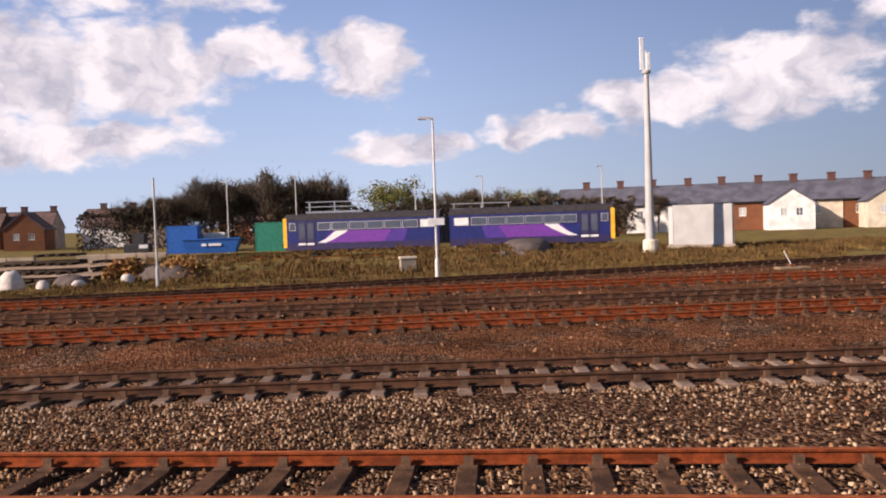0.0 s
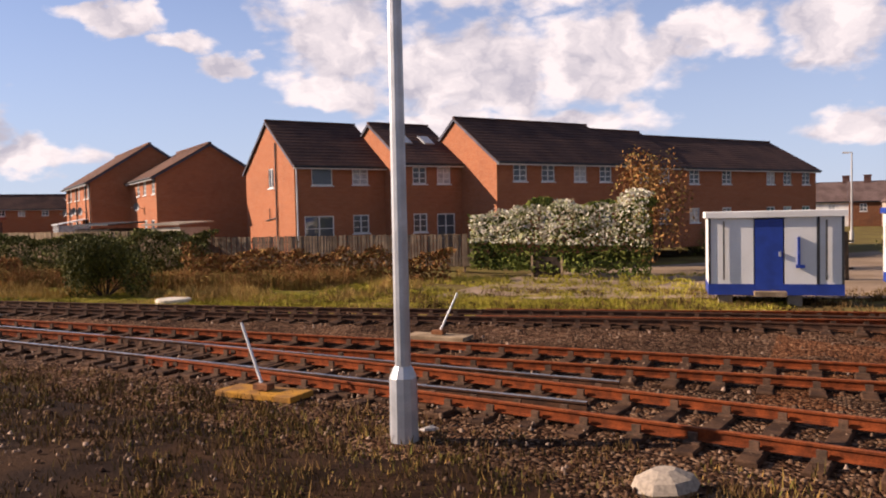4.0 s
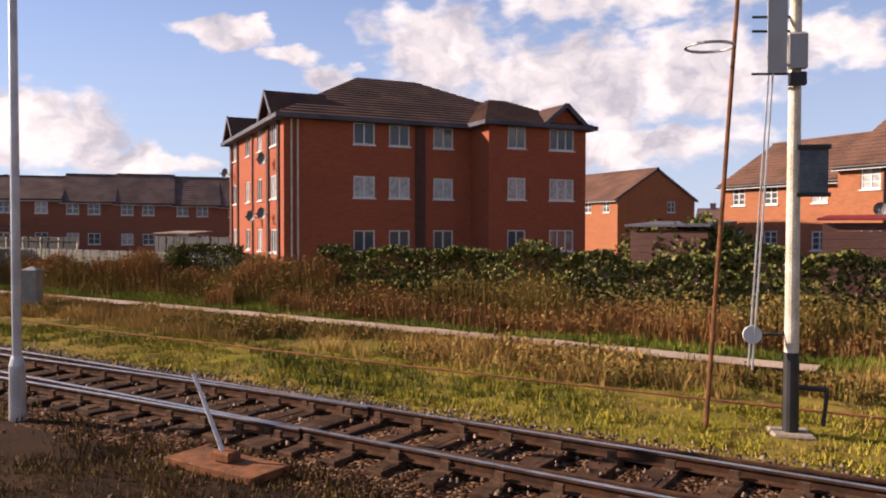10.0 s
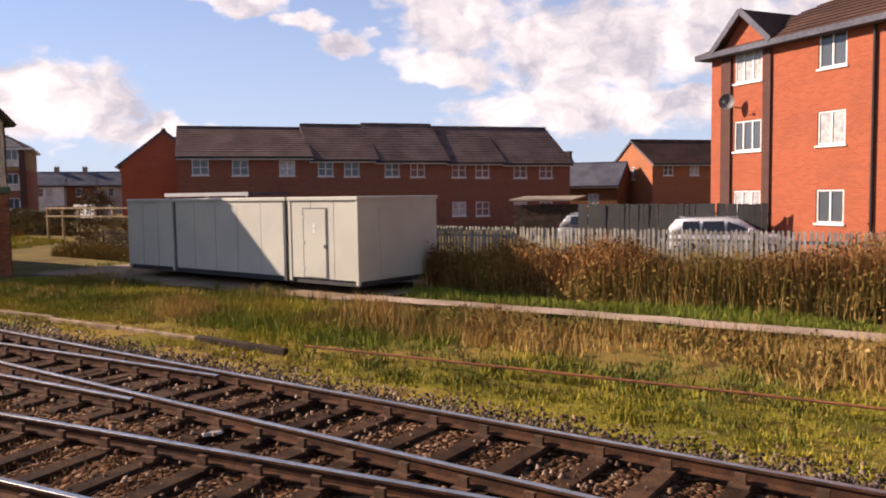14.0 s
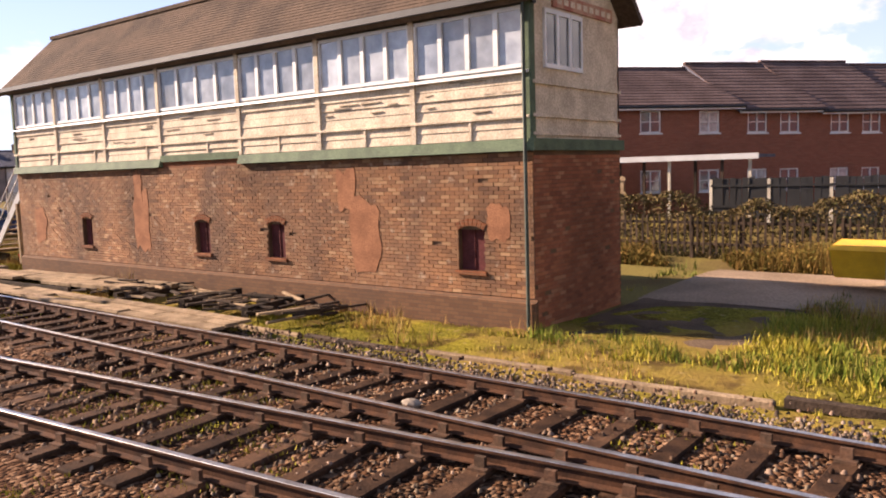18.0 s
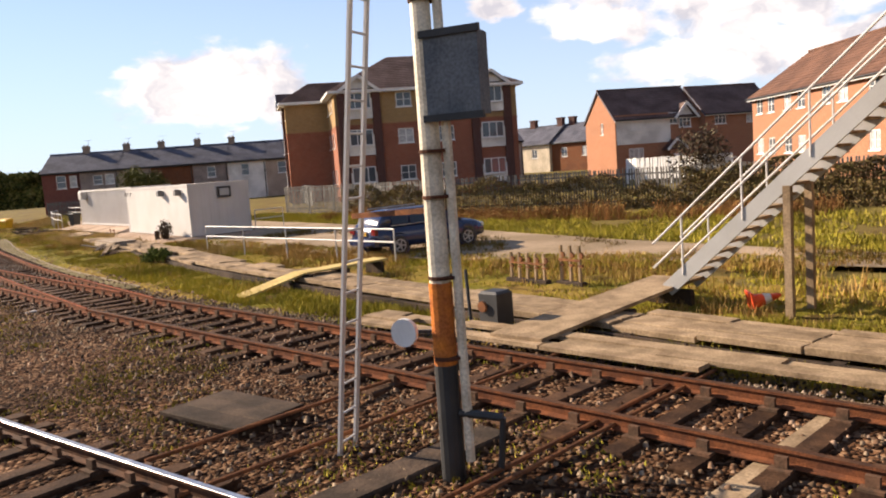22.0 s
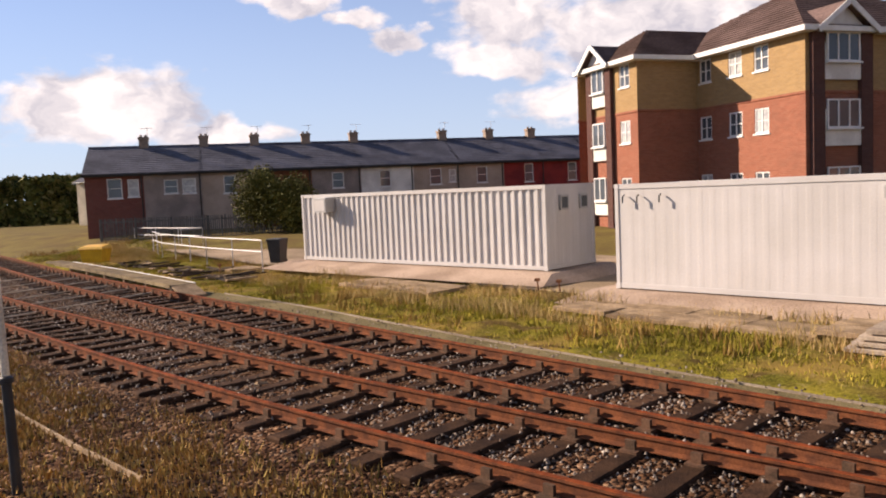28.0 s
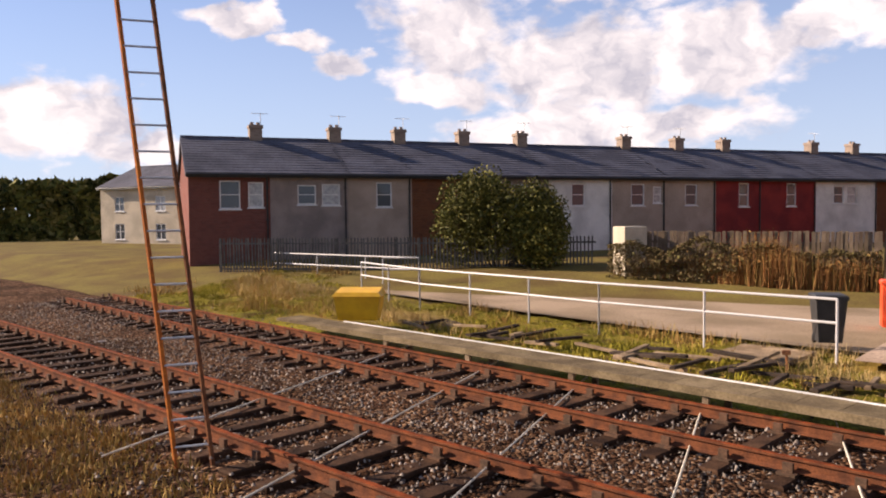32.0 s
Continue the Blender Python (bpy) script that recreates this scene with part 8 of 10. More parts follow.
for line in ([(-58, 9.9 + 3.2), (-80, 12.0), (-104, 10.9), (-118, 10.75), (-127, 10.95), (-138, 10.2)],):
    pl = line_points(line, -90, -138, 4.0)
    for (p, d), (q, e) in zip(pl, pl[1:]):
        part("rod", Geo().tube(p + Vector((0, 0, -0.12)), q + Vector((0, 0, -0.12)), 0.025, n=6), RUST_IRON, rod)
tr_ = thing("cable_trough", Matrix.Identity(4), "old pale board trough half sunk in the ballast", "trough", kind="structure")
for line, x0, x1 in (([(-63, 1.2), (-69, 1.4), (-73, 1.75), (-79, 2.3), (-84, 2.5)], -67.5, -80), ([(-193, 4.6), (-210, 5.2), (-222, 5.7), (-236, 8.0)], -194, -232)):
    pl = line_points(line, x0, x1, 1.8)
    for k, ((p, d), (q, e)) in enumerate(zip(pl, pl[1:])):
        if k % 5 != 4:
            part("board", Geo().beam(p + Vector((0, 0, -0.18)), q - d * 0.05 + Vector((0, 0, -0.18)), 0.07 if p.x > -100 else 0.03, 0.06), TIMBER_GREY, tr_)
YARD_NEAR = [(-180, 18.4), (-186, 18.0), (-192, 16.6), (-200, 16.6), (-210, 17.5), (-225, 19.5), (-240, 22.5), (-256, 27.5)]
YARD_FAR = [(-180, 20.2), (-190, 22.0), (-200, 24.5), (-210, 26.0), (-225, 28.5), (-245, 33.5), (-256, 33)]
strip("footpath", lambda x: interp([(-100, 15.1), (-119, 16.1), (-139, 16.25), (-146, 15.6)], x), lambda x: interp([(-100, 16.0), (-119, 17.0), (-139, 17.15), (-146, 16.5)], x), -101, -142.5, 1.0, 2, lambda x, y, s: -0.2 + 0.03 * noise.noise((x, y, 0)), PALE_SLAB, "narrow pale concrete footpath through the grass", "footpath")
strip("yard", lambda x: interp(YARD_NEAR, x), lambda x: interp(YARD_FAR, x), -180, -258, 1.5, 6, lambda x, y, s: -0.18 + 0.02 * noise.noise((x * .3, y * .3, 0)), TARMAC, "pale worn tarmac yard behind the railings", "yard")
strip("track_side_path", lambda x: 16.4 + 0.5 * noise.noise((x * 0.5, 0, 0)), lambda x: 21.8, -141.6, -159, 0.8, 6, lambda x, y, s: -0.30 + 0.05 * (0 < s < 1) + 0.03 * noise.noise((x * .3, y * .3, 0)), DIRT, "trodden earth around the grey cabins", "earth")
strip("sandy_yard", lambda x: interp([(0, 40), (-18, 33), (-30, 28), (-60, 19)], x) - (3 if x < -28 else 0), lambda x: interp([(0, 70), (-20, 68), (-30, 66), (-60, 26)], x), -14, -58, 2.0, 8, lambda x, y, s: -0.27 + 0.04 * noise.noise((x * .2, y * .2, 0)), DIRT, "pale sandy yard beyond the sidings", "yard")

# ---- plants and loose stones ----
def quick_mesh(name, v, per, mat):
    """A mesh of separate faces, per vertices each."""
    n = len(v)
    me = bpy.data.meshes.new(name)
    me.vertices.add(n)
    me.vertices.foreach_set("co", np.ascontiguousarray(v, dtype=np.float32).ravel())
    me.loops.add(n)
    me.loops.foreach_set("vertex_index", np.arange(n, dtype=np.int32))
    me.polygons.add(n // per)
    me.polygons.foreach_set("loop_start", np.arange(0, n, per, dtype=np.int32))
    me.update(calc_edges=True)
    me.materials.append(mat)
    return me


def shared_mesh(name, v, f, mat):
    """A mesh of triangles f on the vertices v."""
    me = bpy.data.meshes.new(name)
    me.vertices.add(len(v))
    me.vertices.foreach_set("co", np.ascontiguousarray(v, dtype=np.float32).ravel())
    me.loops.add(f.size)
    me.loops.foreach_set("vertex_index", np.ascontiguousarray(f, dtype=np.int32).ravel())
    me.polygons.add(len(f))
    me.polygons.foreach_set("loop_start", np.arange(0, f.size, 3, dtype=np.int32))
    me.update(calc_edges=True)
    me.materials.append(mat)
    return me


def line_y(pts, xs):
    """interp() for many x, by a fine table."""
    tab = np.linspace(-440, 90, 2121)
    return np.interp(xs, tab, np.array([interp(pts, t) for t in tab]))


EDGE_TAB = np.linspace(-300, 90, 1561)
EDGE_Y = np.array([edge_far(t) for t in EDGE_TAB])


def far_edge(xs):
    return np.interp(xs, EDGE_TAB, EDGE_Y)


def wobble(x, y, s, seed=0.0):
    """Smooth cheap noise, about -1 to 1."""
    return (np.sin(x * s + 1.7 * np.sin(y * s * 0.9 + seed) + seed) + np.sin(y * s * 1.3 + 1.3 * np.sin(x * s * 0.7 - seed) + 2.1) + 0.7 * np.sin((x + y) * s * 2.3 + seed * 3)) / 2.7


def ground_at(x, y):
    rise = np.clip((y - line_y(BOUNDARY, x) + 3) / 8.0, 0, 1)
    return -0.34 + 0.75 * rise


def stones(n, rng, x, y, z, size):
    """Chipped stones: leaning prisms with three unequal sides."""
    a0 = rng.uniform(0, 6.283, n)
    v = np.zeros((n, 6, 3))
    for k in range(3):
        a = a0 + k * 2.094 + rng.uniform(-0.45, 0.45, n)
        r = size * rng.uniform(0.75, 1.25, n)
        t = rng.uniform(0.35, 0.85, n)
        v[:, k, 0], v[:, k, 1] = x + r * np.cos(a), y + r * np.sin(a)
        v[:, k, 2] = z - size * 0.35
        v[:, k + 3, 0], v[:, k + 3, 1] = x + r * t * np.cos(a), y + r * t * np.sin(a)
        v[:, k + 3, 2] = z + size * rng.uniform(0.15, 0.95, n)
    f = np.array([(3, 4, 5), (0, 1, 4), (0, 4, 3), (1, 2, 5), (1, 5, 4), (2, 0, 3), (2, 3, 5)])
    return v.reshape(-1, 3), (np.arange(n)[:, None, None] * 6 + f[None]).reshape(-1, 3)


def ballast_stones():
    rng = np.random.default_rng(11)
    bed = ((-0.6, 3.4, 11.0, 62000, 0.042), (0.5, 10.0, 40.0, 30000, 0.055))
    tracks = (MAIN, UPPER, LOWER, CROSSOVER, SIDING_A, SIDING_B, SIDING_C, SIDING_D, SIDING_E, SIDING_F, TURNOUT)
    ends = ((-48, -194), (-194, -262), (-196, -262), (-137, -200), (45, -58), (45, -44), (45, -80), (45, -105), (50, -54), (60, -44), (-106, -164))
    for _, near, far, n, size in bed:
        x = rng.uniform(-262, 32, n)
        own = line_y(OWN, x)
        y = own + near + (far - near) * rng.uniform(0, 1, n)
        ok = (y < far_edge(x) + 0.25 * wobble(x, y, 0.9))
        # fewer where earth and moss have filled the bed
        ok &= rng.uniform(-1.6, 1.0, n) < wobble(x, y, 0.5, 2.0) + 0.25 - 1.1 * ((x < -20) & (x > -150) & (y < np.minimum(line_y(MAIN, x) - 1.9, line_y(SIDING_A, x) - 1.5)))
        for line, (x1, x0) in zip(tracks, ends):
            d = np.abs(y - line_y(line, x))
            on = (x < x1) & (x > x0)
            ok &= ~(on & (np.abs(d - 0.7525) < 0.075))
        x0, y0 = x[ok], y[ok]
        for lo, hi, mat, word in ((-24, 40, STONES_CREAM, "loose cream and brown ballast stones among the sidings"), (-203, -24, STONES, "loose brown and grey ballast stones between the tracks"), (-270, -203, STONES_GREY, "loose pale grey ballast stones between rusty rails")):
            mat = STONES_RUST if near > 5 and hi == 40 else mat
            on = (x0 > lo) & (x0 <= hi)
            x, y = x0[on], y0[on]
            m = len(x)
            sz = size * (0.55 if lo == -270 else 0.8) * rng.uniform(0.55, 1.3, m)
            v, f = stones(m, rng, x, y, np.full(m, -0.165) + 0.04 * wobble(x, y, 0.5), sz)
            solo("ballast_stones", shared_mesh("ballast_stones", v, f, mat), None, word, "ballast", kind="stuff")


ballast_stones()


def shoulder_stones():
    """Dark grey gravel heaped along the far rail of the main line."""
    rng = np.random.default_rng(17)
    n = 38000
    x = rng.uniform(-206, -92, n)
    y = line_y(MAIN, np.maximum(x, -194)) + 0.95 + np.abs(rng.normal(0, 0.5, n))
    ok = (y < far_edge(x) + 0.1) & (wobble(x, y, 0.6, 9.0) > -0.75)
    x, y = x[ok], y[ok]
    v, f = stones(len(x), rng, x, y, -0.175 - 0.07 * (y - line_y(MAIN, x) - 0.95), 0.029 * rng.uniform(0.6, 1.3, len(x)))
    solo("shoulder_gravel", shared_mesh("shoulder_gravel", v, f, STONES_DARK), None, "dark grey gravel shoulder beside the main line", "ballast", kind="stuff")


shoulder_stones()


def packed_stones(n, x0, x1, lo, hi, mat, size, word, seed):
    """Clean ballast between two lines along the track, clear of the rails."""
    rng = np.random.default_rng(seed)
    x = rng.uniform(x1, x0, n)
    a, b = lo(x), hi(x)
    y = a + (b - a) * rng.uniform(0, 1, n)
    ok = (b > a) & (wobble(x, y, 0.7, seed) + rng.uniform(-0.35, 0.35, n) > -0.45)
    low = np.zeros(n, bool)         # the stones lie below the sleepers' tops
    for line, (e1, e0) in ((MAIN, (-48, -194)), (UPPER, (-194, -262)), (LOWER, (-196, -262)), (CROSSOVER, (-137, -200)), (SIDING_A, (45, -58)), (SIDING_B, (45, -44)), (TURNOUT, (-106, -164))):
        on, d = (x < e1) & (x > e0), np.abs(y - line_y(line, x))
        ok &= ~(on & (np.abs(d - 0.7525) < 0.1))
        low |= on & (d < 1.4)
    x, y, low = x[ok], y[ok], low[ok]
    v, f = stones(len(x), rng, x, y, np.where(low, -0.205, -0.165) + 0.02 * wobble(x, y, 0.8), size * rng.uniform(0.6, 1.3, len(x)))
    solo("packed_ballast", shared_mesh("packed_ballast", v, f, mat), None, word, "ballast", kind="stuff")


packed_stones(15000, 24, -21, lambda x: line_y(SIDING_A, x) + 0.9, lambda x: line_y(SIDING_B, x) - 1.1, STONES_PALE, 0.031, "pale cream ballast between two sidings", 71)
packed_stones(11000, 10, -34, lambda x: line_y(SIDING_A, x) - 2.6, lambda x: line_y(SIDING_A, x) + 0.8, STONES_PALE, 0.032, "pale cream ballast in the rusty siding", 72)
packed_stones(13000, -150, -206, lambda x: line_y(OWN, x) + 2.2, lambda x: line_y(MAIN, np.maximum(x, -194)) + 0.6, STONES_TAN, 0.03, "tan and grey ballast beside the signal box", 73)
packed_stones(30000, -198, -262, lambda x: line_y(LOWER, x) - 0.65, lambda x: line_y(UPPER, x) + 0.65, STONES_GREY, 0.023, "grey ballast between the rusty rails", 74)


def blades(rng, x, y, z, h, w, lean=0.35):
    n = len(x)
    a = rng.uniform(0, 6.283, n)
    b = rng.uniform(0, 6.283, n)
    v = np.zeros((n, 3, 3))
    v[:, 0, 0], v[:, 0, 1], v[:, 0, 2] = x - w * np.cos(a), y - w * np.sin(a), z
    v[:, 1, 0], v[:, 1, 1], v[:, 1, 2] = x + w * np.cos(a), y + w * np.sin(a), z
    l = h * lean * rng.uniform(0.2, 1.5, n)
    v[:, 2, 0], v[:, 2, 1], v[:, 2, 2] = x + l * np.cos(b), y + l * np.sin(b), z + h
    return v.reshape(-1, 3)


def cards(rng, p, size):
    """Small leaves, each a folded kite with a direction of its own."""
    n = len(p)
    d = rng.normal(size=(n, 3))
    d /= np.linalg.norm(d, axis=1)[:, None]
    e = np.cross(d, rng.normal(size=(n, 3)))
    e /= np.linalg.norm(e, axis=1)[:, None]
    s = (size * rng.uniform(0.6, 1.4, n))[:, None]
    v = np.stack([p - d * s, p + e * s * 0.55, p + d * s, p - e * s * 0.55], 1)
    return v.reshape(-1, 3)


PATH_MID = [(-96, 15.5), (-119, 16.55), (-139, 16.7), (-146, 16.05)]


def free(x, y):
    """Where plants may stand: off the paths, the decks, the yard and the buildings."""
    ok = ~((x < -96) & (x > -146) & (np.abs(y - line_y(PATH_MID, x)) < 0.42))
    ok &= ~((x < -180) & (x > -258) & (y > line_y(YARD_NEAR, x) + np.where(x > -208, 0.9, 0.0) + 0.5 * wobble(x, y, 0.7, 3.0)) & (y < line_y(YARD_FAR, x) - 0.6))
    ok &= ~((x < -170) & (x > -246) & (np.abs(y - line_y(DECK, x)) < np.where(x < -216, 0.25, 0.7)))
    ok &= ~((x < -158.6) & (x > -179.3) & (y > 12.0) & (y < 17.5))
    ok &= ~((x < -155.6) & (x > -159) & (y > 12.1 + 0.5 * wobble(x, y, 1.5, 2.0)) & (y < 21))
    ok &= ~((x < -142) & (x > -155) & (y > 16.7) & (y < 21.5))
    ok &= ~((x < -225) & (x > -238) & (y > 21.0) & (y < 25))
    ok &= ~((x < -234) & (x > -251) & (np.abs(y - line_y(WALK, x)) < 0.6))
    return ok


def sward(name, n, x0, x1, lo, hi, h, w, mat, label, seed, thin=0.0, scale=0.6, patch=0.0, lean=0.4, base=None):
    """Grass blades between two distances from the ballast's edge, in tufts."""
    rng = np.random.default_rng(seed)
    t = n // 12
    cx = rng.uniform(x1, x0, t)
    lo_y = lo(cx) if callable(lo) else far_edge(cx) + lo
    hi_y = hi(cx) if callable(hi) else far_edge(cx) + hi
    cy = lo_y + (hi_y - lo_y) * rng.uniform(0, 1, t)
    ok = (free(cx, cy) if base is None else cx < 999) & (wobble(cx, cy, scale, seed) + rng.uniform(-0.3, 0.3, t) > thin) & (hi_y > lo_y)
    cx, cy = cx[ok], cy[ok]
    hh = h * rng.uniform(0.55, 1.25, len(cx)) * (1 + patch * wobble(cx, cy, 0.9, seed + 1))
    k = 12
    x = np.repeat(cx, k) + rng.normal(0, 0.11, len(cx) * k)
    y = np.repeat(cy, k) + rng.normal(0, 0.11, len(cx) * k)
    z = np.repeat(np.where(cy < far_edge(cx) - 0.6, -0.2, np.where(cy < far_edge(cx) + 0.4, -0.32, ground_at(cx, cy) + 0.02)), k)
    if base is not None:
        z = np.full(len(x), base)
    v = blades(rng, x, y, z, np.repeat(hh, k) * rng.uniform(0.6, 1.15, len(x)), w, lean)
    solo(name, quick_mesh(name, v, 3, mat), None, label, "grass", kind="stuff")


# bare earth strip, a darker brown than the trodden earth
DARK_EARTH = material("dark_bare_earth", (0.13, 0.088, 0.055), (0.075, 0.05, 0.032), scale=0.8, fine=20, bump=0.8, rough=1.0, spec=0.05)
strip("bare_earth", lambda x: 12.2 + 0.5 * noise.noise((x * 0.9, 5, 0)), lambda x: 17.0, -155.2, -158.9, 0.3, 12, lambda x, y, s: float(ground_at(np.array([x]), np.array([y]))[0]) + 0.03 + 0.03 * noise.noise((x, y, 2)), DARK_EARTH, "bare dark earth beside the signal box", "earth")
hedge_foot = lambda x: line_y(BOUNDARY, x) - 0.6
sward("grass", 170000, -46, -150, 0.1, 4.4, 0.11, 0.014, GRASS_GREEN, "short yellow-green grass beside the track", 21, thin=-0.55, patch=0.4)
sward("grass", 170000, -150, -262, 0.2, 8.0, 0.11, 0.014, GRASS_GREEN, "short yellow-green grass beside the old signal box", 22, thin=-0.5, patch=0.5)
sward("dry_grass", 60000, -60, -100, 2.0, hedge_foot, 0.36, 0.013, GRASS_DRY, "long dry yellow grass on the railway verge", 23, thin=-0.2, patch=0.5)
sward("dry_grass", 54000, -98, -141, 3.4, lambda x: np.where(x > -146, line_y(PATH_MID, x) - 1.1, 16.0), 0.36, 0.013, GRASS_DRY, "long golden dead grass between the moss and the path", 23, thin=-0.3, patch=0.5)
sward("grass", 70000, -98, -146, lambda x: line_y(PATH_MID, x) + 0.5, lambda x: line_y(PATH_MID, x) + 2.3, 0.24, 0.016, GRASS_LUSH, "lush green grass along the far side of the path", 65, thin=-0.6, patch=0.5)
sward("dry_grass", 80000, -142, -264, 0.6, 9.0, 0.3, 0.013, GRASS_DRY, "dry straw-coloured grass tufts between the boards", 24, thin=0.12, patch=0.6)
sward("grass", 60000, -80, -160, 6.0, hedge_foot, 0.22, 0.016, LEAF, "green weeds and grass before the hedge", 25, thin=0.15, patch=0.5)
sward("grass", 60000, 30, -62, 0.2, 7.5, 0.18, 0.02, GRASS_DULL, "dry grass strip beyond the sidings", 26, thin=-0.5, patch=0.6)
sward("dry_grass", 60000, 45, -16, 6.0, 24.0, 0.32, 0.035, GRASS_DULL, "long dull brown grass before the depot train", 36, thin=-0.5, patch=0.5)
sward("grass", 12000, 45, -20, 3.0, 20.0, 0.2, 0.035, WEED_OLIVE, "low dark green grass before the depot train", 37, thin=0.1, patch=0.5)
sward("grass", 30000, -46, -66, 0.0, 12.0, 0.16, 0.02, GRASS_GREEN, "sunlit yellow-green grass before the flowering hedge", 27, thin=-0.5)
sward("grass", 60000, -176, -226, lambda x: line_y(YARD_FAR, x), lambda x: line_y(BOUNDARY, x) - 0.4, 0.22, 0.02, GRASS_GREEN, "rough grass at the foot of the palisade fence", 28, thin=-0.5)
sward("dry_grass", 90000, -20, -118, lambda x: line_y(OWN, x) + 2.6, lambda x: np.minimum(line_y(MAIN, x) - 1.7, line_y(SIDING_A, x) - 1.4), 0.13, 0.012, GRASS_DULL, "low brown grass between the lines", 29, thin=-0.45, scale=0.8, patch=0.4)
sward("dry_grass", 40000, -196, -262, lambda x: line_y(OWN, x) + 2.4, lambda x: line_y(LOWER, x) - 1.3, 0.1, 0.011, GRASS_DRY, "low dry grass beside the rusty track", 30, thin=0.0, scale=0.8, patch=0.4)
sward("grass", 60000, -20, -112, lambda x: line_y(OWN, x) + 2.8, lambda x: np.minimum(line_y(MAIN, x) - 2.0, line_y(SIDING_A, x) - 1.4), 0.1, 0.013, WEED_OLIVE, "moss and low grass between the lines", 31, thin=-0.1, scale=0.7)


sward("moss_grass", 60000, -150, -206, lambda x: line_y(OWN, x) + 2.2, lambda x: line_y(MAIN, x) + 1.2, 0.05, 0.014, GRASS_GREEN, "moss and thin grass between the rails", 33, thin=0.25, scale=0.9)
sward("dry_grass", 50000, -196, -262, lambda x: line_y(OWN, x) + 1.9, lambda x: line_y(OWN, x) + 4.3, 0.09, 0.014, GRASS_DRY, "brown dry grass along the main line", 34, thin=-0.35, scale=0.7)
sward("moss_grass", 30000, -100, -150, lambda x: line_y(OWN, x) + 2.6, lambda x: line_y(MAIN, x) - 1.6, 0.05, 0.014, LEAF_BROWN, "low brown weeds on the ash between the lines", 35, thin=0.15, scale=0.8)


sward("dry_grass", 20000, -139, -157, 1.9, 4.6, 0.22, 0.012, GRASS_DRY, "tan grass tufts before the grey cabins", 38, thin=-0.1, patch=0.6)
sward("grass", 40000, -136, -159, 1.8, 6.2, 0.24, 0.016, GRASS_LUSH, "lush green grass before the grey cabins", 68, thin=0.0, scale=0.8, patch=0.5)
sward("grass", 60000, -139, -157, 1.4, 6.0, 0.15, 0.016, GRASS_GREEN, "low green grass before the grey cabins", 39, thin=-0.35, patch=0.5)
sward("grass", 70000, -176, -212, 0.3, 3.4, 0.15, 0.016, GRASS_GREEN, "lush green grass between the track and the boards", 61, thin=-0.5, scale=0.6, patch=0.6)
sward("dry_grass", 24000, -178, -212, lambda x: line_y(YARD_NEAR, x) - 1.0, lambda x: line_y(YARD_NEAR, x) + 1.3, 0.16, 0.012, GRASS_DRY, "dry grass along the edge of the yard", 62, thin=-0.3, patch=0.6, base=-0.2)
sward("dry_grass", 36000, -179, -209, lambda x: line_y(YARD_NEAR, x) + 0.2, lambda x: line_y(YARD_FAR, x), 0.12, 0.014, WEED_OLIVE, "olive grass patches growing on the yard", 63, thin=0.45, scale=0.45, patch=0.6, base=-0.16)
sward("grass", 16000, -179, -212, lambda x: line_y(YARD_NEAR, x) - 1.2, lambda x: line_y(YARD_NEAR, x) + 1.2, 0.13, 0.016, GRASS_GREEN, "green grass over the near edge of the yard", 64, thin=-0.2, scale=0.5, patch=0.5, base=-0.2)
sward("dry_grass", 60000, -203, -262, 2.2, 6.0, 0.3, 0.009, GRASS_PALE, "pale feathery seed grass before the containers", 46, thin=0.05, scale=0.5, patch=0.6)
sward("grass", 50000, -203, -262, 1.8, 5.6, 0.13, 0.016, GRASS_GREEN, "short green grass before the containers", 47, thin=-0.1, scale=0.5, patch=0.6)
sward("grass", 60000, -64, -142, 0.6, 5.5, 0.16, 0.016, LEAF, "dark green patches in the verge grass", 48, thin=0.3, scale=0.45, patch=0.6)


def weeds(name, n, line, depth, h, mat, label, seed, gaps=-0.7, leafy=0.5):
    """Upright dead stalks with seed heads, in front of a fence or hedge."""
    rng = np.random.default_rng(seed)
    xs = [p[0] for p in line]
    x = rng.uniform(min(xs), max(xs), n)
    y = line_y(line, x) - depth * rng.uniform(0, 1, n)
    hh = h * (0.75 + 0.35 * wobble(x, y, 0.8, seed)) * rng.uniform(0.6, 1.2, n)
    ok = free(x, y) & (wobble(x, y, 0.55, seed + 4) > gaps)
    x, y, hh = x[ok], y[ok], hh[ok]
    z = ground_at(x, y) - 0.08
    v = blades(rng, x, y, z, hh, 0.014, 0.16)
    k = int(len(x) * leafy)
    i = rng.integers(0, len(x), k)
    p = np.stack([x[i] + rng.normal(0, 0.08, k), y[i] + rng.normal(0, 0.08, k), z[i] + hh[i] * rng.uniform(0.25, 1.0, k)], 1)
    c = cards(rng, p, 0.05).reshape(-1, 4, 3)
    tri = np.concatenate([c[:, (0, 1, 2)], c[:, (0, 2, 3)]], 1).reshape(-1, 3)
    solo(name, quick_mesh(name, np.concatenate([v, tri]), 3, mat), None, label, "weeds", kind="stuff")


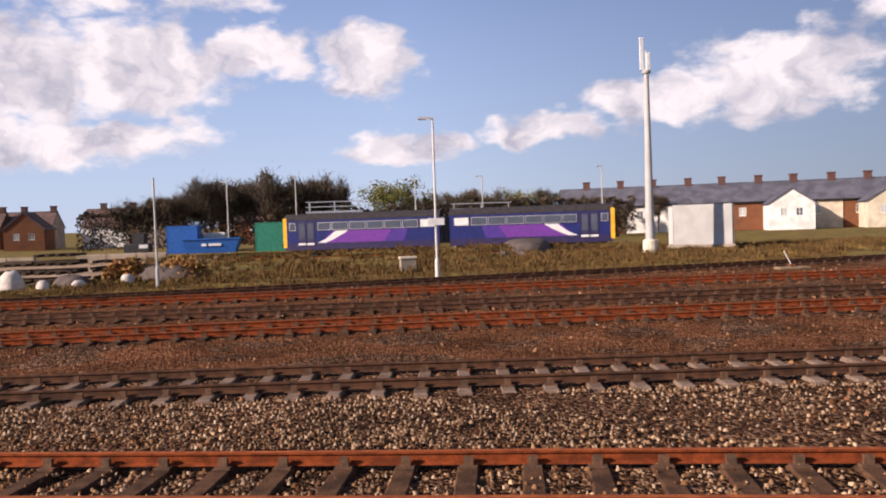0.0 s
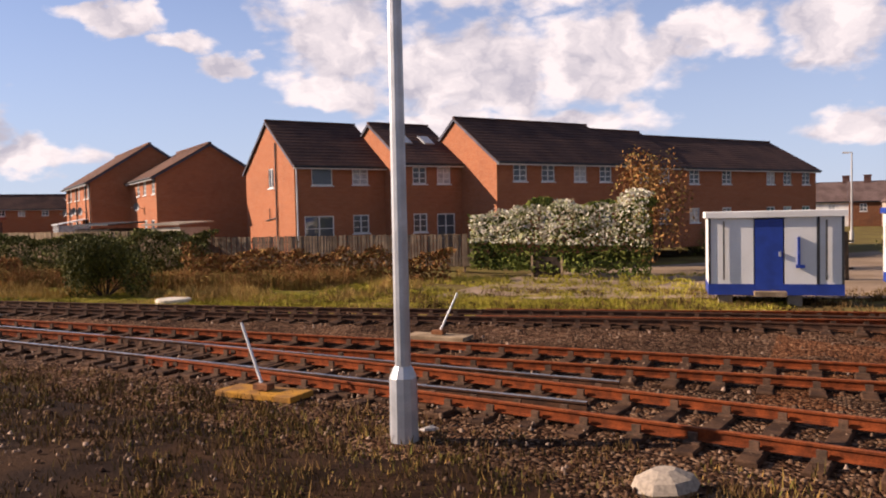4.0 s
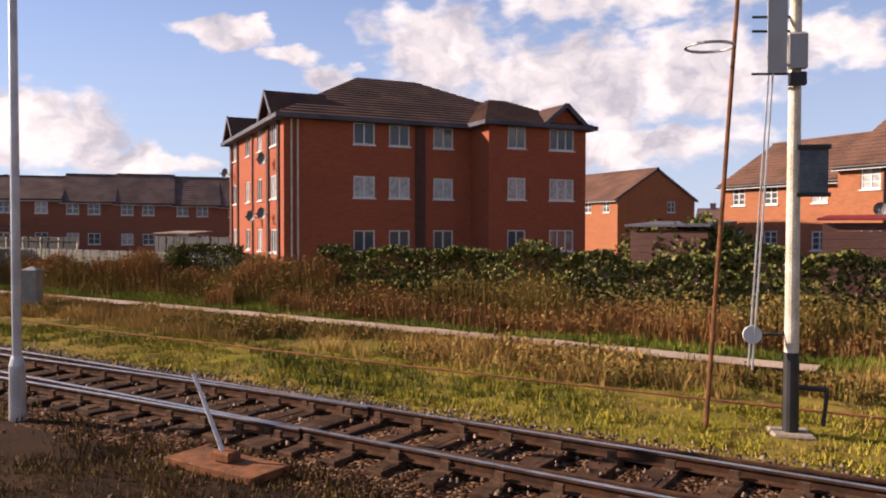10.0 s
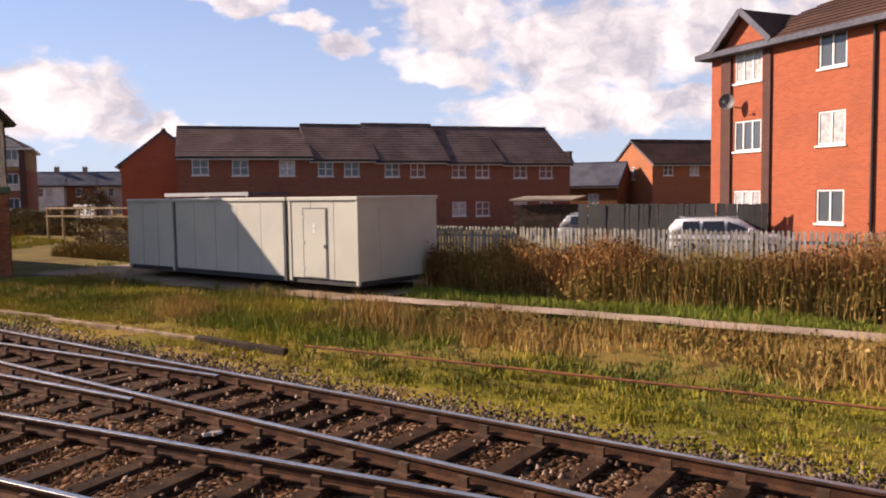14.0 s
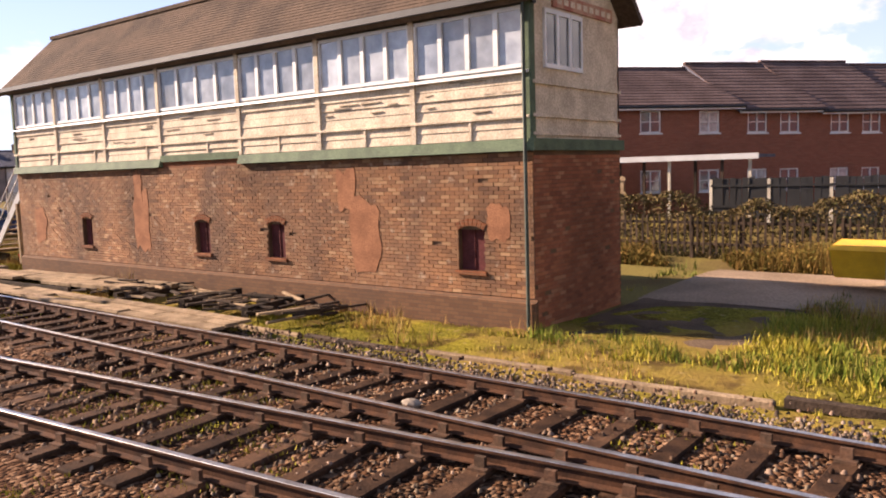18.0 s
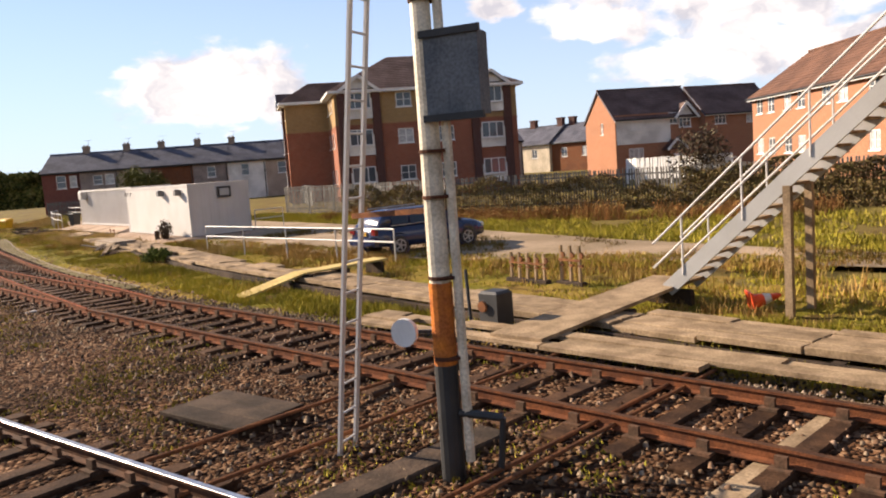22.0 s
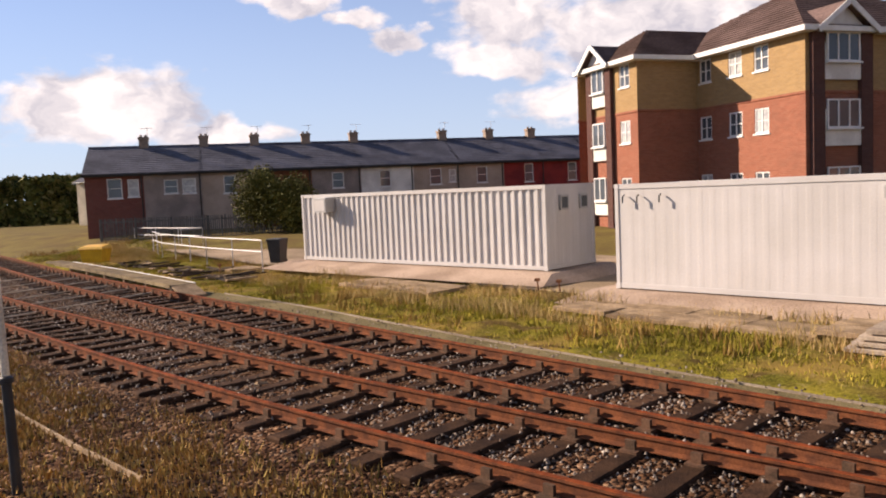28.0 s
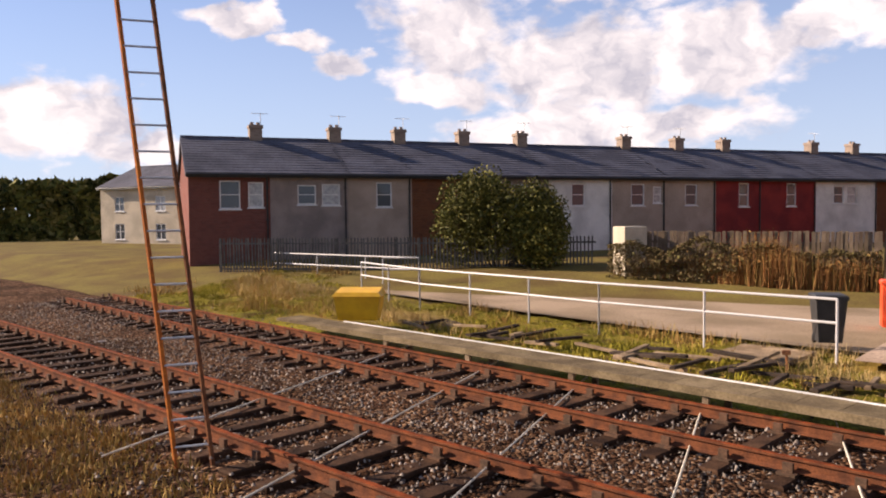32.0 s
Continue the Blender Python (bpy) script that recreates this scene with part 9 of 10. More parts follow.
weeds("tall_weeds", 30000, [(-64, 24.0), (-76, 21.5), (-90, 20.5), (-98, 19.9)], 4.8, 1.0, LEAF_BROWN, "rusty brown dock and willowherb stalks before the hedge", 41, gaps=-0.35, leafy=0.9)
weeds("tall_weeds", 16000, [(-64, 23.4), (-76, 21.0), (-90, 19.8), (-98, 19.2)], 4.4, 1.0, WEED_OLIVE, "olive green weeds before the hedge", 40, gaps=-0.1, leafy=1.2)
weeds("tall_weeds", 22000, [(-97, 19.9), (-104, 19.7), (-122, 19.8)], 2.3, 1.0, LEAF_BROWN, "rusty brown stalks at the foot of the ivy hedge", 49, gaps=-0.5, leafy=0.9)
weeds("verge_weeds", 34000, [(-78, 15.2), (-96, 14.4), (-119, 15.2), (-138, 15.3)], 2.6, 0.55, WEED_OLIVE, "olive and brown weeds between the path and the track", 50, gaps=-0.15, leafy=1.2)
weeds("verge_weeds", 14000, [(-104, 14.8), (-119, 15.1), (-133, 15.1)], 1.6, 0.65, GRASS_DRY, "golden dead stalks beside the path", 60, gaps=0.0, leafy=0.8)
weeds("tall_weeds", 44000, [(-117, 20.4), (-122, 20.6), (-135, 20.9), (-144, 21.5)], 1.6, 1.85, LEAF_BROWN, "tall rusty brown stalks against the white fence", 42, gaps=-1.2, leafy=1.3)
weeds("tall_weeds", 22000, [(-100, 19.6), (-117, 20.2), (-122, 20.4), (-135, 20.7), (-145, 21.3)], 1.9, 1.5, WEED_OLIVE, "olive and tan weeds among the brown stalks", 66, gaps=-0.5, leafy=1.5)
weeds("tall_weeds", 9000, [(-100, 19.2), (-117, 19.6), (-135, 19.9), (-145, 20.5)], 1.2, 0.8, GRASS_DRY, "straw coloured dead stalks before the fence", 67, gaps=-0.2, leafy=0.6)
weeds("tall_weeds", 16000, [(-149, 23.3), (-158, 23.2), (-168, 23.8)], 1.5, 0.9, WEED_OLIVE, "olive and brown dead stalks on the bank", 43, leafy=0.6)
weeds("tall_weeds", 9000, [(-186, 30.6), (-205, 29.5), (-216, 30)], 1.5, 0.8, LEAF_BROWN, "brown brambles under the palisade fence", 44)
weeds("brown_reeds", 5000, [(-238.5, 33.6), (-247.5, 33.2)], 1.2, 1.75, LEAF_BROWN, "tall dry brown reeds before the fence", 45, leafy=0.5)


def hedge(name, line, depth, top, n, size, mat, label, seed, bottom=0.0, ragged=0.35, category="hedge"):
    """Leaves in the skin of a long uneven body, thick enough to hide what is behind."""
    rng = np.random.default_rng(seed)
    xs = [p[0] for p in line]
    x = rng.uniform(min(xs), max(xs), n)
    ym = line_y(line, x)
    zt = top + ragged * wobble(x, ym, 1.1, seed) + 0.6 * ragged * wobble(x, ym, 3.1, seed + 1)
    z0 = ground_at(x, ym) + bottom
    s = rng.uniform(0, 1, n)
    face = rng.uniform(0, 1, n) < 0.7
    bulge = 0.25 * wobble(x * 1.4, s * 5, 1.6, seed + 2)
    y = np.where(face, ym - depth / 2 - bulge + np.abs(rng.normal(0, 0.16, n)), ym + depth * rng.uniform(-0.5, 0.5, n))
    z = np.where(face, z0 + (zt - z0) * s, zt - np.abs(rng.normal(0, 0.14, n)))
    keep = (wobble(x * 2.0, z * 2.4, 1.8, seed + 5) > -0.75) | (rng.uniform(0, 1, n) < 0.35)
    p = np.stack([x, y, z], 1)[keep]
    v = cards(rng, p, size)
    return solo(name, quick_mesh(name, v, 4, mat), None, label, category, kind="stuff")


HEDGE = [(-75, 25.2), (-90, 22.6), (-104, 20.8), (-118.5, 20.4)]
hedge("ivy_hedge", HEDGE, 1.2, 1.95, 64000, 0.075, LEAF_DARK, "dark ivy-covered hedge along the garden fence", 51, ragged=0.3)
hedge("ivy_hedge", [(-128, 21.0), (-122, 20.6)], 1.0, 1.8, 9000, 0.055, LEAF_WILD, "green climbing bindweed on the fence", 52)
hedge("garden_hedge", [(-60.5, 27.6), (-51.5, 26.2)], 1.6, 2.9, 9000, 0.10, LEAF, "overgrown green garden hedge with pale flowers", 53, ragged=0.5)
FLOWER = island_material("pale_blossom", [(0.55, 0.47, 0.36), (0.66, 0.60, 0.48), (0.30, 0.32, 0.12), (0.60, 0.52, 0.40)])
hedge("blossom", [(-60.3, 27.4), (-51.6, 26.0)], 1.9, 3.0, 5200, 0.07, FLOWER, "clusters of pale blossom over the hedge", 54, bottom=1.3, ragged=0.5, category="blossom")
hedge("bank_hedge", [(-149, 24.2), (-160, 24.4), (-170, 25.4)], 1.2, 1.5, 36000, 0.045, BRAMBLE, "low bramble hedge and ivy on the bank behind the signal box", 55)
hedge("bramble_hedge", [(-180, 30.9), (-186, 31.2), (-195.5, 31.6), (-205.5, 29.6), (-216, 31)], 0.9, 1.3, 40000, 0.05, BRAMBLE, "dark brambles growing through the palisade fence", 56, ragged=0.45)
hedge("bramble_hedge", [(-180, 31.2), (-193, 31.8)], 0.9, 1.8, 20000, 0.05, BRAMBLE, "brown ivy heaped over the palisade fence", 57, ragged=0.3)
hedge("bramble_patch", [(-247.5, 32.9), (-238.5, 33.3)], 0.9, 1.5, 12000, 0.05, BRAMBLE, "brown bramble scrub before the board fence", 74, ragged=0.3)
hedge("dark_hedge", [(-98, 48), (-70, 38)], 1.5, 1.6, 3000, 0.14, LEAF_BROWN, "brown scrub behind the garden fence", 58)
hedge("scrub", [(-60, 24.0), (-76, 24.2)], 1.0, 1.15, 8000, 0.09, LEAF_BROWN, "brown scrub before the board fence", 59, ragged=0.5)


def bush(name, x, y, rx, ry, h, mat, label, n, size, seed, z=-0.35, core=None):
    """A round, lobed shrub: limbs and leaf sprays in lumps with gaps between them."""
    rng = np.random.default_rng(seed)
    t = thing(name, pose(x, y, z), label, "bush")
    g = Geo()
    tips = []
    for k in range(14):
        a, e = rng.uniform(0, 6.283), rng.uniform(0.25, 1.35)
        r = rng.uniform(0.55, 0.95)
        tip = (rx * r * math.cos(a) * math.cos(e), ry * r * math.sin(a) * math.cos(e), h * (0.25 + 0.62 * r * math.sin(e)))
        tips.append(tip)
        g.tube((0.1 * math.cos(a), 0.1 * math.sin(a), 0), tip, 0.035, 0.008, 5)
    part("stems", g, BARK, t)
    c = np.array(tips)[rng.integers(0, 14, n)]
    d = rng.normal(size=(n, 3))
    d /= np.linalg.norm(d, axis=1)[:, None]
    rad = rng.uniform(0.2, 1.0, n) ** 0.5
    p = c + d * rad[:, None] * np.array([rx, ry, h]) * 0.42
    p[:, 2] = np.abs(p[:, 2])
    part("foliage", quick_mesh("foliage", cards(rng, p, size), 4, mat), mat, t)
    return t


bush("bush", -71.2, 14.6, 1.9, 1.5, 2.4, LEAF_WILD, "large green leafy bush beside the track", 13000, 0.055, 61)
bush("bush", -90.6, 14.6, 1.9, 1.3, 2.1, LEAF_WILD, "green willow-like bush in long grass", 13000, 0.05, 62)
bush("bush", -88.6, 15.2, 1.3, 0.9, 1.1, LEAF_WILD, "low green bush in dry grass", 5000, 0.05, 63)
bush("bush", -83.5, 19.0, 1.0, 0.8, 1.3, LEAF_BROWN, "rusty brown shrub before the hedge", 1800, 0.08, 64)
bush("bush", -106.4, 28.0, 2.2, 1.8, 2.5, LEAF_DARK, "dark evergreen bush behind the hedge", 4500, 0.11, 66, z=0.3)
bush("bush", -109.2, 30.0, 1.8, 1.5, 2.4, LEAF_DARK, "dark round bush beside the brick house", 3000, 0.11, 67, z=0.3)
bush("large_bush", -253.0, 34.0, 3.3, 2.3, 4.2, LEAF_WILD, "large spreading evergreen bush before the terrace", 26000, 0.075, 68, z=-0.1)
bush("bush", -52.6, 31.6, 2.3, 1.8, 5.0, LEAF_BROWN, "tall brown bare garden shrub", 3600, 0.09, 69, z=0.2)
bush("bush", -198.3, 44.0, 1.8, 1.5, 3.6, TWIG, "bare brown garden shrub behind the fence", 2500, 0.10, 70, z=0.3)
bush("bush", -204.3, 13.0, 0.8, 0.5, 0.55, LEAF, "low bright green weed beside the ramp", 1500, 0.06, 71, z=-0.3)
bush("bush", -214.2, 18.0, 0.6, 0.45, 0.9, TWIG, "dead brown shrub against the white cabin", 700, 0.05, 73, z=-0.1)
bush("bush", -127.0, 20.4, 0.7, 0.6, 1.9, LEAF_WILD, "green shrub growing out of the fence", 2500, 0.05, 72, z=0.1)
for k, (bx_, by_, r, h) in enumerate(((-36, 37.5, 2.2, 1.6), (-32, 36, 1.8, 1.3), (-40, 41, 2.5, 1.9), (-46, 44, 2.5, 1.8), (-52, 47, 2.8, 2.0), (-14, 33, 1.2, 1.2), (-10.6, 32.5, 1.4, 1.3))):
    bush("bush", bx_, by_, r, r * 0.7, h, LEAF_BROWN if k > 4 else LEAF_DARK, "dark low scrub at the edge of the yard", 1500, 0.12, 80 + k)


def bare_tree(seed, h):
    """Trunk and limbs as one tapered mesh; twigs and the last leaves as the crown."""
    rnd = random.Random(seed)
    g = Geo()
    tips = []

    def grow(p, d, length, r, level):
        q = p + d * length
        g.tube(p, q, r, r * 0.6, 6 if level < 2 else 4)
        if level >= 3:
            tips.append((q, d))
            return
        for _ in range(3 if level else 6):
            e = (d + Vector((rnd.uniform(-1, 1), rnd.uniform(-1, 1), rnd.uniform(-0.1, 0.8))) * 0.75).normalized()
            grow(p.lerp(q, rnd.uniform(0.4, 1.0)), e, length * rnd.uniform(0.5, 0.75), r * 0.5, level + 1)

    grow(Vector((0, 0, -0.3)), Vector((0.03, 0.02, 1)).normalized(), h * 0.4, h * 0.016, 0)
    rng = np.random.default_rng(seed)
    n = 5200
    i = rng.integers(0, len(tips), n)
    p = np.array([tuple(t[0]) for t in tips])[i] + rng.normal(0, h * 0.035, (n, 3))
    d = np.array([tuple(t[1]) for t in tips])[i] + rng.normal(0, 0.55, (n, 3)) + np.array((0, 0, 0.35))
    d *= (h * rng.uniform(0.03, 0.09, n) / np.linalg.norm(d, axis=1))[:, None]
    w = np.cross(d, rng.normal(size=(n, 3)))
    w *= (0.026 / np.maximum(np.linalg.norm(w, axis=1), 1e-6))[:, None]
    tw = np.stack([p - w, p + w, p + d], 1).reshape(-1, 3)
    return g.mesh("trunk", BARK), quick_mesh("crown", tw, 3, TWIG)


def leafy_tree(seed, h):
    trunk, _ = bare_tree(seed, h)
    rng = np.random.default_rng(seed)
    c = np.stack([rng.normal(0, h * 0.16, 26), rng.normal(0, h * 0.16, 26), h * rng.uniform(0.3, 0.95, 26)], 1)
    p = c[rng.integers(0, 26, 3600)] + rng.normal(0, h * 0.055, (3600, 3))
    return trunk, quick_mesh("crown", cards(rng, p, 0.13), 4, LEAF_DARK)


KINDS = [bare_tree(s, 8.0) for s in (1, 2, 3, 4)]
GREEN_KIND = leafy_tree(9, 8.0)
rnd = random.Random(77)
spots = [(-31 + 2.1 * k, 88 + rnd.uniform(-5, 8), 0.78 + 0.42 * min(k, 9) / 9 + rnd.uniform(-0.1, 0.08)) for k in range(14)]
spots += [(2.5 + 2.4 * k, 92 + rnd.uniform(-4, 8), rnd.uniform(0.72, 0.95)) for k in range(11)]
spots += [(33 + 5 * k, 96 + rnd.uniform(-3, 5), rnd.uniform(0.6, 0.8)) for k in range(4)]
for k, (tx, ty, sc) in enumerate(spots):
    green = k in (14, 15, 22)
    t = thing("tree", pose(tx, ty, -0.3, 0, 0, rnd.uniform(0, 360)) @ Matrix.Scale(sc * 1.22, 4), "leafy dark tree beyond the depot" if green else "bare brown tree beyond the depot", "tree", "trees beyond the depot")
    tk, cr = GREEN_KIND if green else KINDS[k % 4]
    part("trunk", tk, BARK, t)
    part("crown", cr, TWIG, t)
hedge("distant_wood", [(-430, -60), (-300, 66)], 6.0, 5.5, 30000, 0.75, LEAF_DARK, "dark distant trees beyond the line", 92, ragged=1.2, category="trees")
hedge("thicket", [(-34, 84), (36, 88)], 3.0, 4.6, 26000, 0.17, TWIG, "brown bare thicket under the trees", 91, ragged=0.8, category="thicket")

# ---- fences ----
def fence(pts, z, h, w, gap, mat, label, rails=(0.25, 0.8), pointed=False, post_mat=None, step=2.4, thick=0.02, group="", rail_side=0.03, top=0.0, limit=300):
    """Upright boards or pales on rails and posts along a bent line."""
    t = thing("fence", Matrix.Identity(4), label, "fence", group)
    g = Geo().chamfer(-w / 2, w / 2, -thick / 2, thick / 2, 0, h, 0.004)
    if pointed:
        g = Geo().hexa([(-w / 2, -thick / 2, 0), (w / 2, -thick / 2, 0), (w / 2, thick / 2, 0), (-w / 2, thick / 2, 0), (-w / 2, -thick / 2, h - w * 0.7), (w / 2, -thick / 2, h - w * 0.7), (w / 2, thick / 2, h - w * 0.7), (-w / 2, thick / 2, h - w * 0.7)])
        g.hexa([(-w / 2, -thick / 2, h - w * 0.7), (w / 2, -thick / 2, h - w * 0.7), (w / 2, thick / 2, h - w * 0.7), (-w / 2, thick / 2, h - w * 0.7), (-0.006, -thick / 2, h), (0.006, -thick / 2, h), (0.006, thick / 2, h), (-0.006, thick / 2, h)])
    board = g.mesh("board", mat)
    post = Geo().chamfer(-0.05, 0.05, -0.05, 0.05, -0.3, h * 0.97 + top, 0.01).mesh("post", post_mat or mat)
    rnd = random.Random(int(abs(pts[0][0]) * 7))
    used, rest = 0, Geo()
    name = "pale" if pointed else "board"
    for (x0, y0), (x1, y1) in zip(pts, pts[1:]):
        a, b = Vector((x0, y0, 0)), Vector((x1, y1, 0))
        l = (b - a).length
        d = (b - a) / l
        ang = math.degrees(math.atan2(d.y, d.x))
        s = Vector((d.y, -d.x, 0))
        for k in range(int(l / (w + gap))):
            q = a + d * (k + 0.5) * (w + gap)
            m = pose(q.x, q.y, z + rnd.uniform(-0.025, 0.025), rnd.uniform(-1, 1), rnd.uniform(-1.2, 1.2), ang)
            if used < limit:
                part(name, board, None, t, at=m)
                used += 1
            else:
                i = len(rest.v)
                rest.v.extend(tuple(m @ v.co) for v in board.vertices)
                rest.f.extend(tuple(i + j for j in f.vertices) for f in board.polygons)
        for f in rails:
            c = Vector((0, 0, z + h * f)) - s * rail_side
            part("rail", Geo().beam(a + c, b + c, 0.035, 0.08), mat, t)
        for k in range(int(l / step) + 1):
            q = a + d * min(k * step, l) - s * (rail_side + 0.06)
            part("post", post, None, t, at=pose(q.x, q.y, z, 0, 0, ang))
    if rest.f:
        tagged(part(name + "_row", rest, mat, t), kind="stuff")
    return t


WHITE_FENCE = material("flaking_white_fence", (0.36, 0.335, 0.28), (0.22, 0.20, 0.165), scale=4, bump=0.2, vary=0.15)
PALE_STEEL = material("weathered_palisade_steel", (0.115, 0.105, 0.09), (0.07, 0.062, 0.055), scale=4, rough=0.6, vary=0.2)
fence([(-79.0, 25.6), (-73.0, 26.0), (-60.5, 27.6)], 0.15, 1.6, 0.13, 0.035, FENCE_WOOD, "weathered vertical board garden fence beside the brick house")
fence([(-96, 26.5), (-86, 25.6), (-79.2, 26.2)], 0.4, 1.75, 0.14, 0.01, TIMBER_GREY, "pale close-boarded garden fence behind the hedge")
fence([(-143.8, 21.6), (-137.3, 21.15), (-122.5, 21.0)], 0.1, 1.5, 0.075, 0.055, WHITE_FENCE, "white picket fence behind tall brown weeds", pointed=True)
fence([(-47.3, 27.0), (-44.0, 27.6)], -0.3, 2.0, 0.14, 0.02, TIMBER_DARK, "dark close-boarded fence between the site cabins")
fence([(-88, 37), (-66.5, 35.2)], 0.2, 1.4, 0.14, 0.03, FENCE_WOOD, "garden fence of pale boards behind scrub", group="garden fences")
fence([(-68.4, 33.6), (-64.9, 33.0)], 0.4, 2.1, 0.3, 0.12, FENCE_WOOD, "tall slatted garden fence panel", group="garden fences")
fence([(-223, 31.0), (-215, 31.0), (-205.5, 29.8), (-195.5, 31.9), (-183, 31.6)], -0.05, 1.9, 0.07, 0.075, PALE_STEEL, "grey steel palisade fence overgrown with brambles", pointed=True, step=2.75, rails=(0.2, 0.85))
fence([(-264.5, 28.6), (-256.0, 32.2), (-249.4, 36.0)], -0.1, 1.75, 0.07, 0.08, PALE_STEEL, "dark steel palisade fence before the long terrace", pointed=True, step=2.75, rails=(0.2, 0.85))
fence([(-229.5, 36.8), (-224.7, 34.5)], -0.1, 1.9, 0.07, 0.07, SLATE_PAINT, "grey steel palisade fence between the containers", pointed=True, step=2.75, rails=(0.2, 0.85))
fence([(-247.0, 34.4), (-238.0, 35.2)], -0.1, 2.0, 0.13, 0.02, FENCE_WOOD, "brown board fence behind dry reeds")
fence([(-166, 24.0), (-159, 23.6), (-151, 23.4)], -0.1, 1.15, 0.06, 0.14, TIMBER_DARK, "old rusty palisade sunk in dead weeds", pointed=True, step=2.75)
fence([(-161.3, 27.8), (-148.0, 29.0)], 0.75, 1.3, 0.2, 0.005, BLACK_PIPE, "dark boarded fence with pale posts on the bank", post_mat=PALE_POST, rail_side=-0.03, step=1.9)
fence([(-141.5, 30.2), (-133.8, 29.6)], 0.3, 1.85, 0.2, 0.005, BLACK_PIPE, "tall black boarded fence beside the flats")
fence([(-204.5, 45.4), (-203.4, 45.0), (-196.6, 44.6)], 0.75, 1.35, 0.16, 0.03, UPVC, "white painted garden fence behind the palisade", group="garden fences")
rf = thing("rail_fence", Matrix.Identity(4), "post and rail fence on the bank behind the signal box", "fence")
for k in range(8):
    part("post", Geo().chamfer(-0.06, 0.06, -0.06, 0.06, 0.2, 2.2, 0.01), TIMBER_GREY, rf, at=pose(-176.5 + 1.75 * k, 27.0, 0))
for z in (1.6, 2.1):
    part("rail", Geo().beam((-176.6, 26.92, z), (-164.1, 26.92, z), 0.05, 0.11), TIMBER_GREY, rf)
pf = thing("low_panel", pose(-56.4, 26.3, -0.3), "low dark board panel in the grass", "panel")
part("board", Geo().chamfer(-0.7, 0.7, -0.02, 0.02, 0.05, 1.0, 0.01), TIMBER_DARK, pf)
for x in (-0.7, 0.7):
    part("post", Geo().chamfer(x - 0.05, x + 0.05, -0.06, 0.06, 0, 1.05, 0.01), TIMBER_GREY, pf)


part("cream_panel", Geo().box(0.1, 5.2, -0.03, -0.004, 3.15, 5.35), RENDER_WHITE, hx_house, "pale rendered upper wall")
gablet(hx_house, pose(6.6, -0.05, 0), 1.7, 5.3, 6.5, 2.2, ROOF_OLD, RENDER_WHITE, UPVC)
for u_ in (2.0, 6.6):
    window(hx_house, pose(u_, -0.09, 4.35), 1.15, 1.05, (3, 2))
porch = part("porch", Geo().hexa([(4.3, -1.25, 2.45), (6.1, -1.25, 2.45), (6.1, 0, 2.45), (4.3, 0, 2.45), (5.15, -1.25, 3.35), (5.25, -1.25, 3.35), (5.25, 0, 3.35), (5.15, 0, 3.35)]), BRICK_DARK, hx_house, "dark gabled porch with white boards")
for a_, b_ in ((4.2, 5.2), (6.2, 5.2)):
    part("barge_board", Geo().beam((a_, -1.3, 2.45), (b_, -1.3, 3.42), 0.05, 0.2), UPVC, porch)
part("porch_wall", Geo().box(4.5, 5.9, -1.15, -0.01, GND, 2.44), BRICK_PALE, hx_house)
part("porch_door", Geo().box(4.8, 5.6, -1.2, -1.15, GND, 2.1), UPVC, porch)


# ---- sheds and garden clutter behind the hedge ----
def shed(x, y, rz, L, D, h, mat, roof_mat, label, slope=0.15, z=0.35):
    t = thing("garden_shed", pose(x, y, z, 0, 0, rz), label, "shed", "garden sheds")
    for w, m in ((L, pose(0, 0, 0)), (L, pose(L, D, 0, 0, 0, 180)), (D, pose(L, 0, 0, 0, 0, 90)), (D, pose(0, D, 0, 0, 0, -90))):
        for k in range(max(2, int(h / 0.28))):
            part("board", Geo().chamfer(0.004, w - 0.004, 0.0, 0.03, 0.02 + 0.28 * k, min(h, 0.285 + 0.28 * k), 0.008), mat, t, at=m)
    part("roof", Geo().hexa([(-0.15, -0.2, h), (L + 0.15, -0.2, h), (L + 0.15, D + 0.2, h + slope), (-0.15, D + 0.2, h + slope), (-0.15, -0.2, h + 0.08), (L + 0.15, -0.2, h + 0.08), (L + 0.15, D + 0.2, h + slope + 0.08), (-0.15, D + 0.2, h + slope + 0.08)]), roof_mat, t)
    return t


shed(-81.3, 26.4, -5, 3.0, 2.2, 2.1, RENDER_CREAM, CONCRETE, "small pale shed with a flat roof beside the fence")
shed(-87.6, 26.6, -5, 3.4, 2.4, 2.15, TIMBER_DARK, BLACK_PIPE, "dark timber shed with a felt roof")
shed(-102.3, 26.6, 0, 4.0, 2.6, 2.6, BRICK_DARK, RENDER_RED, "dark shed with a dull red flat roof edge")
shed(-109.0, 27.0, -6, 3.0, 2.4, 2.4, BRICK_DARK, ROOF_SLATE, "dark shed beside the apartment block")
shed(-147.0, 34.5, 10, 3.0, 2.2, 1.9, TIMBER_DARK, CONCRETE, "dark garden shed behind the picket fence")
cp = thing("carport", pose(-166.0, 28.4, 0.6, 0, 0, 6), "open carport with a white edged flat roof on posts", "carport")
part("roof", Geo().box(-0.2, 6.0, -0.2, 3.4, 2.15, 2.27), ROOF_SLATE, cp)
part("fascia", Geo().box(-0.22, 6.02, -0.24, -0.2, 2.1, 2.3), UPVC, cp)
for k in range(7):
    part("post", Geo().chamfer(-0.05, 0.05, -0.05, 0.05, 0, 2.15, 0.01), PALE_POST if k in (3, 6) else TIMBER_DARK, cp, at=pose(0.95 * k, 0, 0))
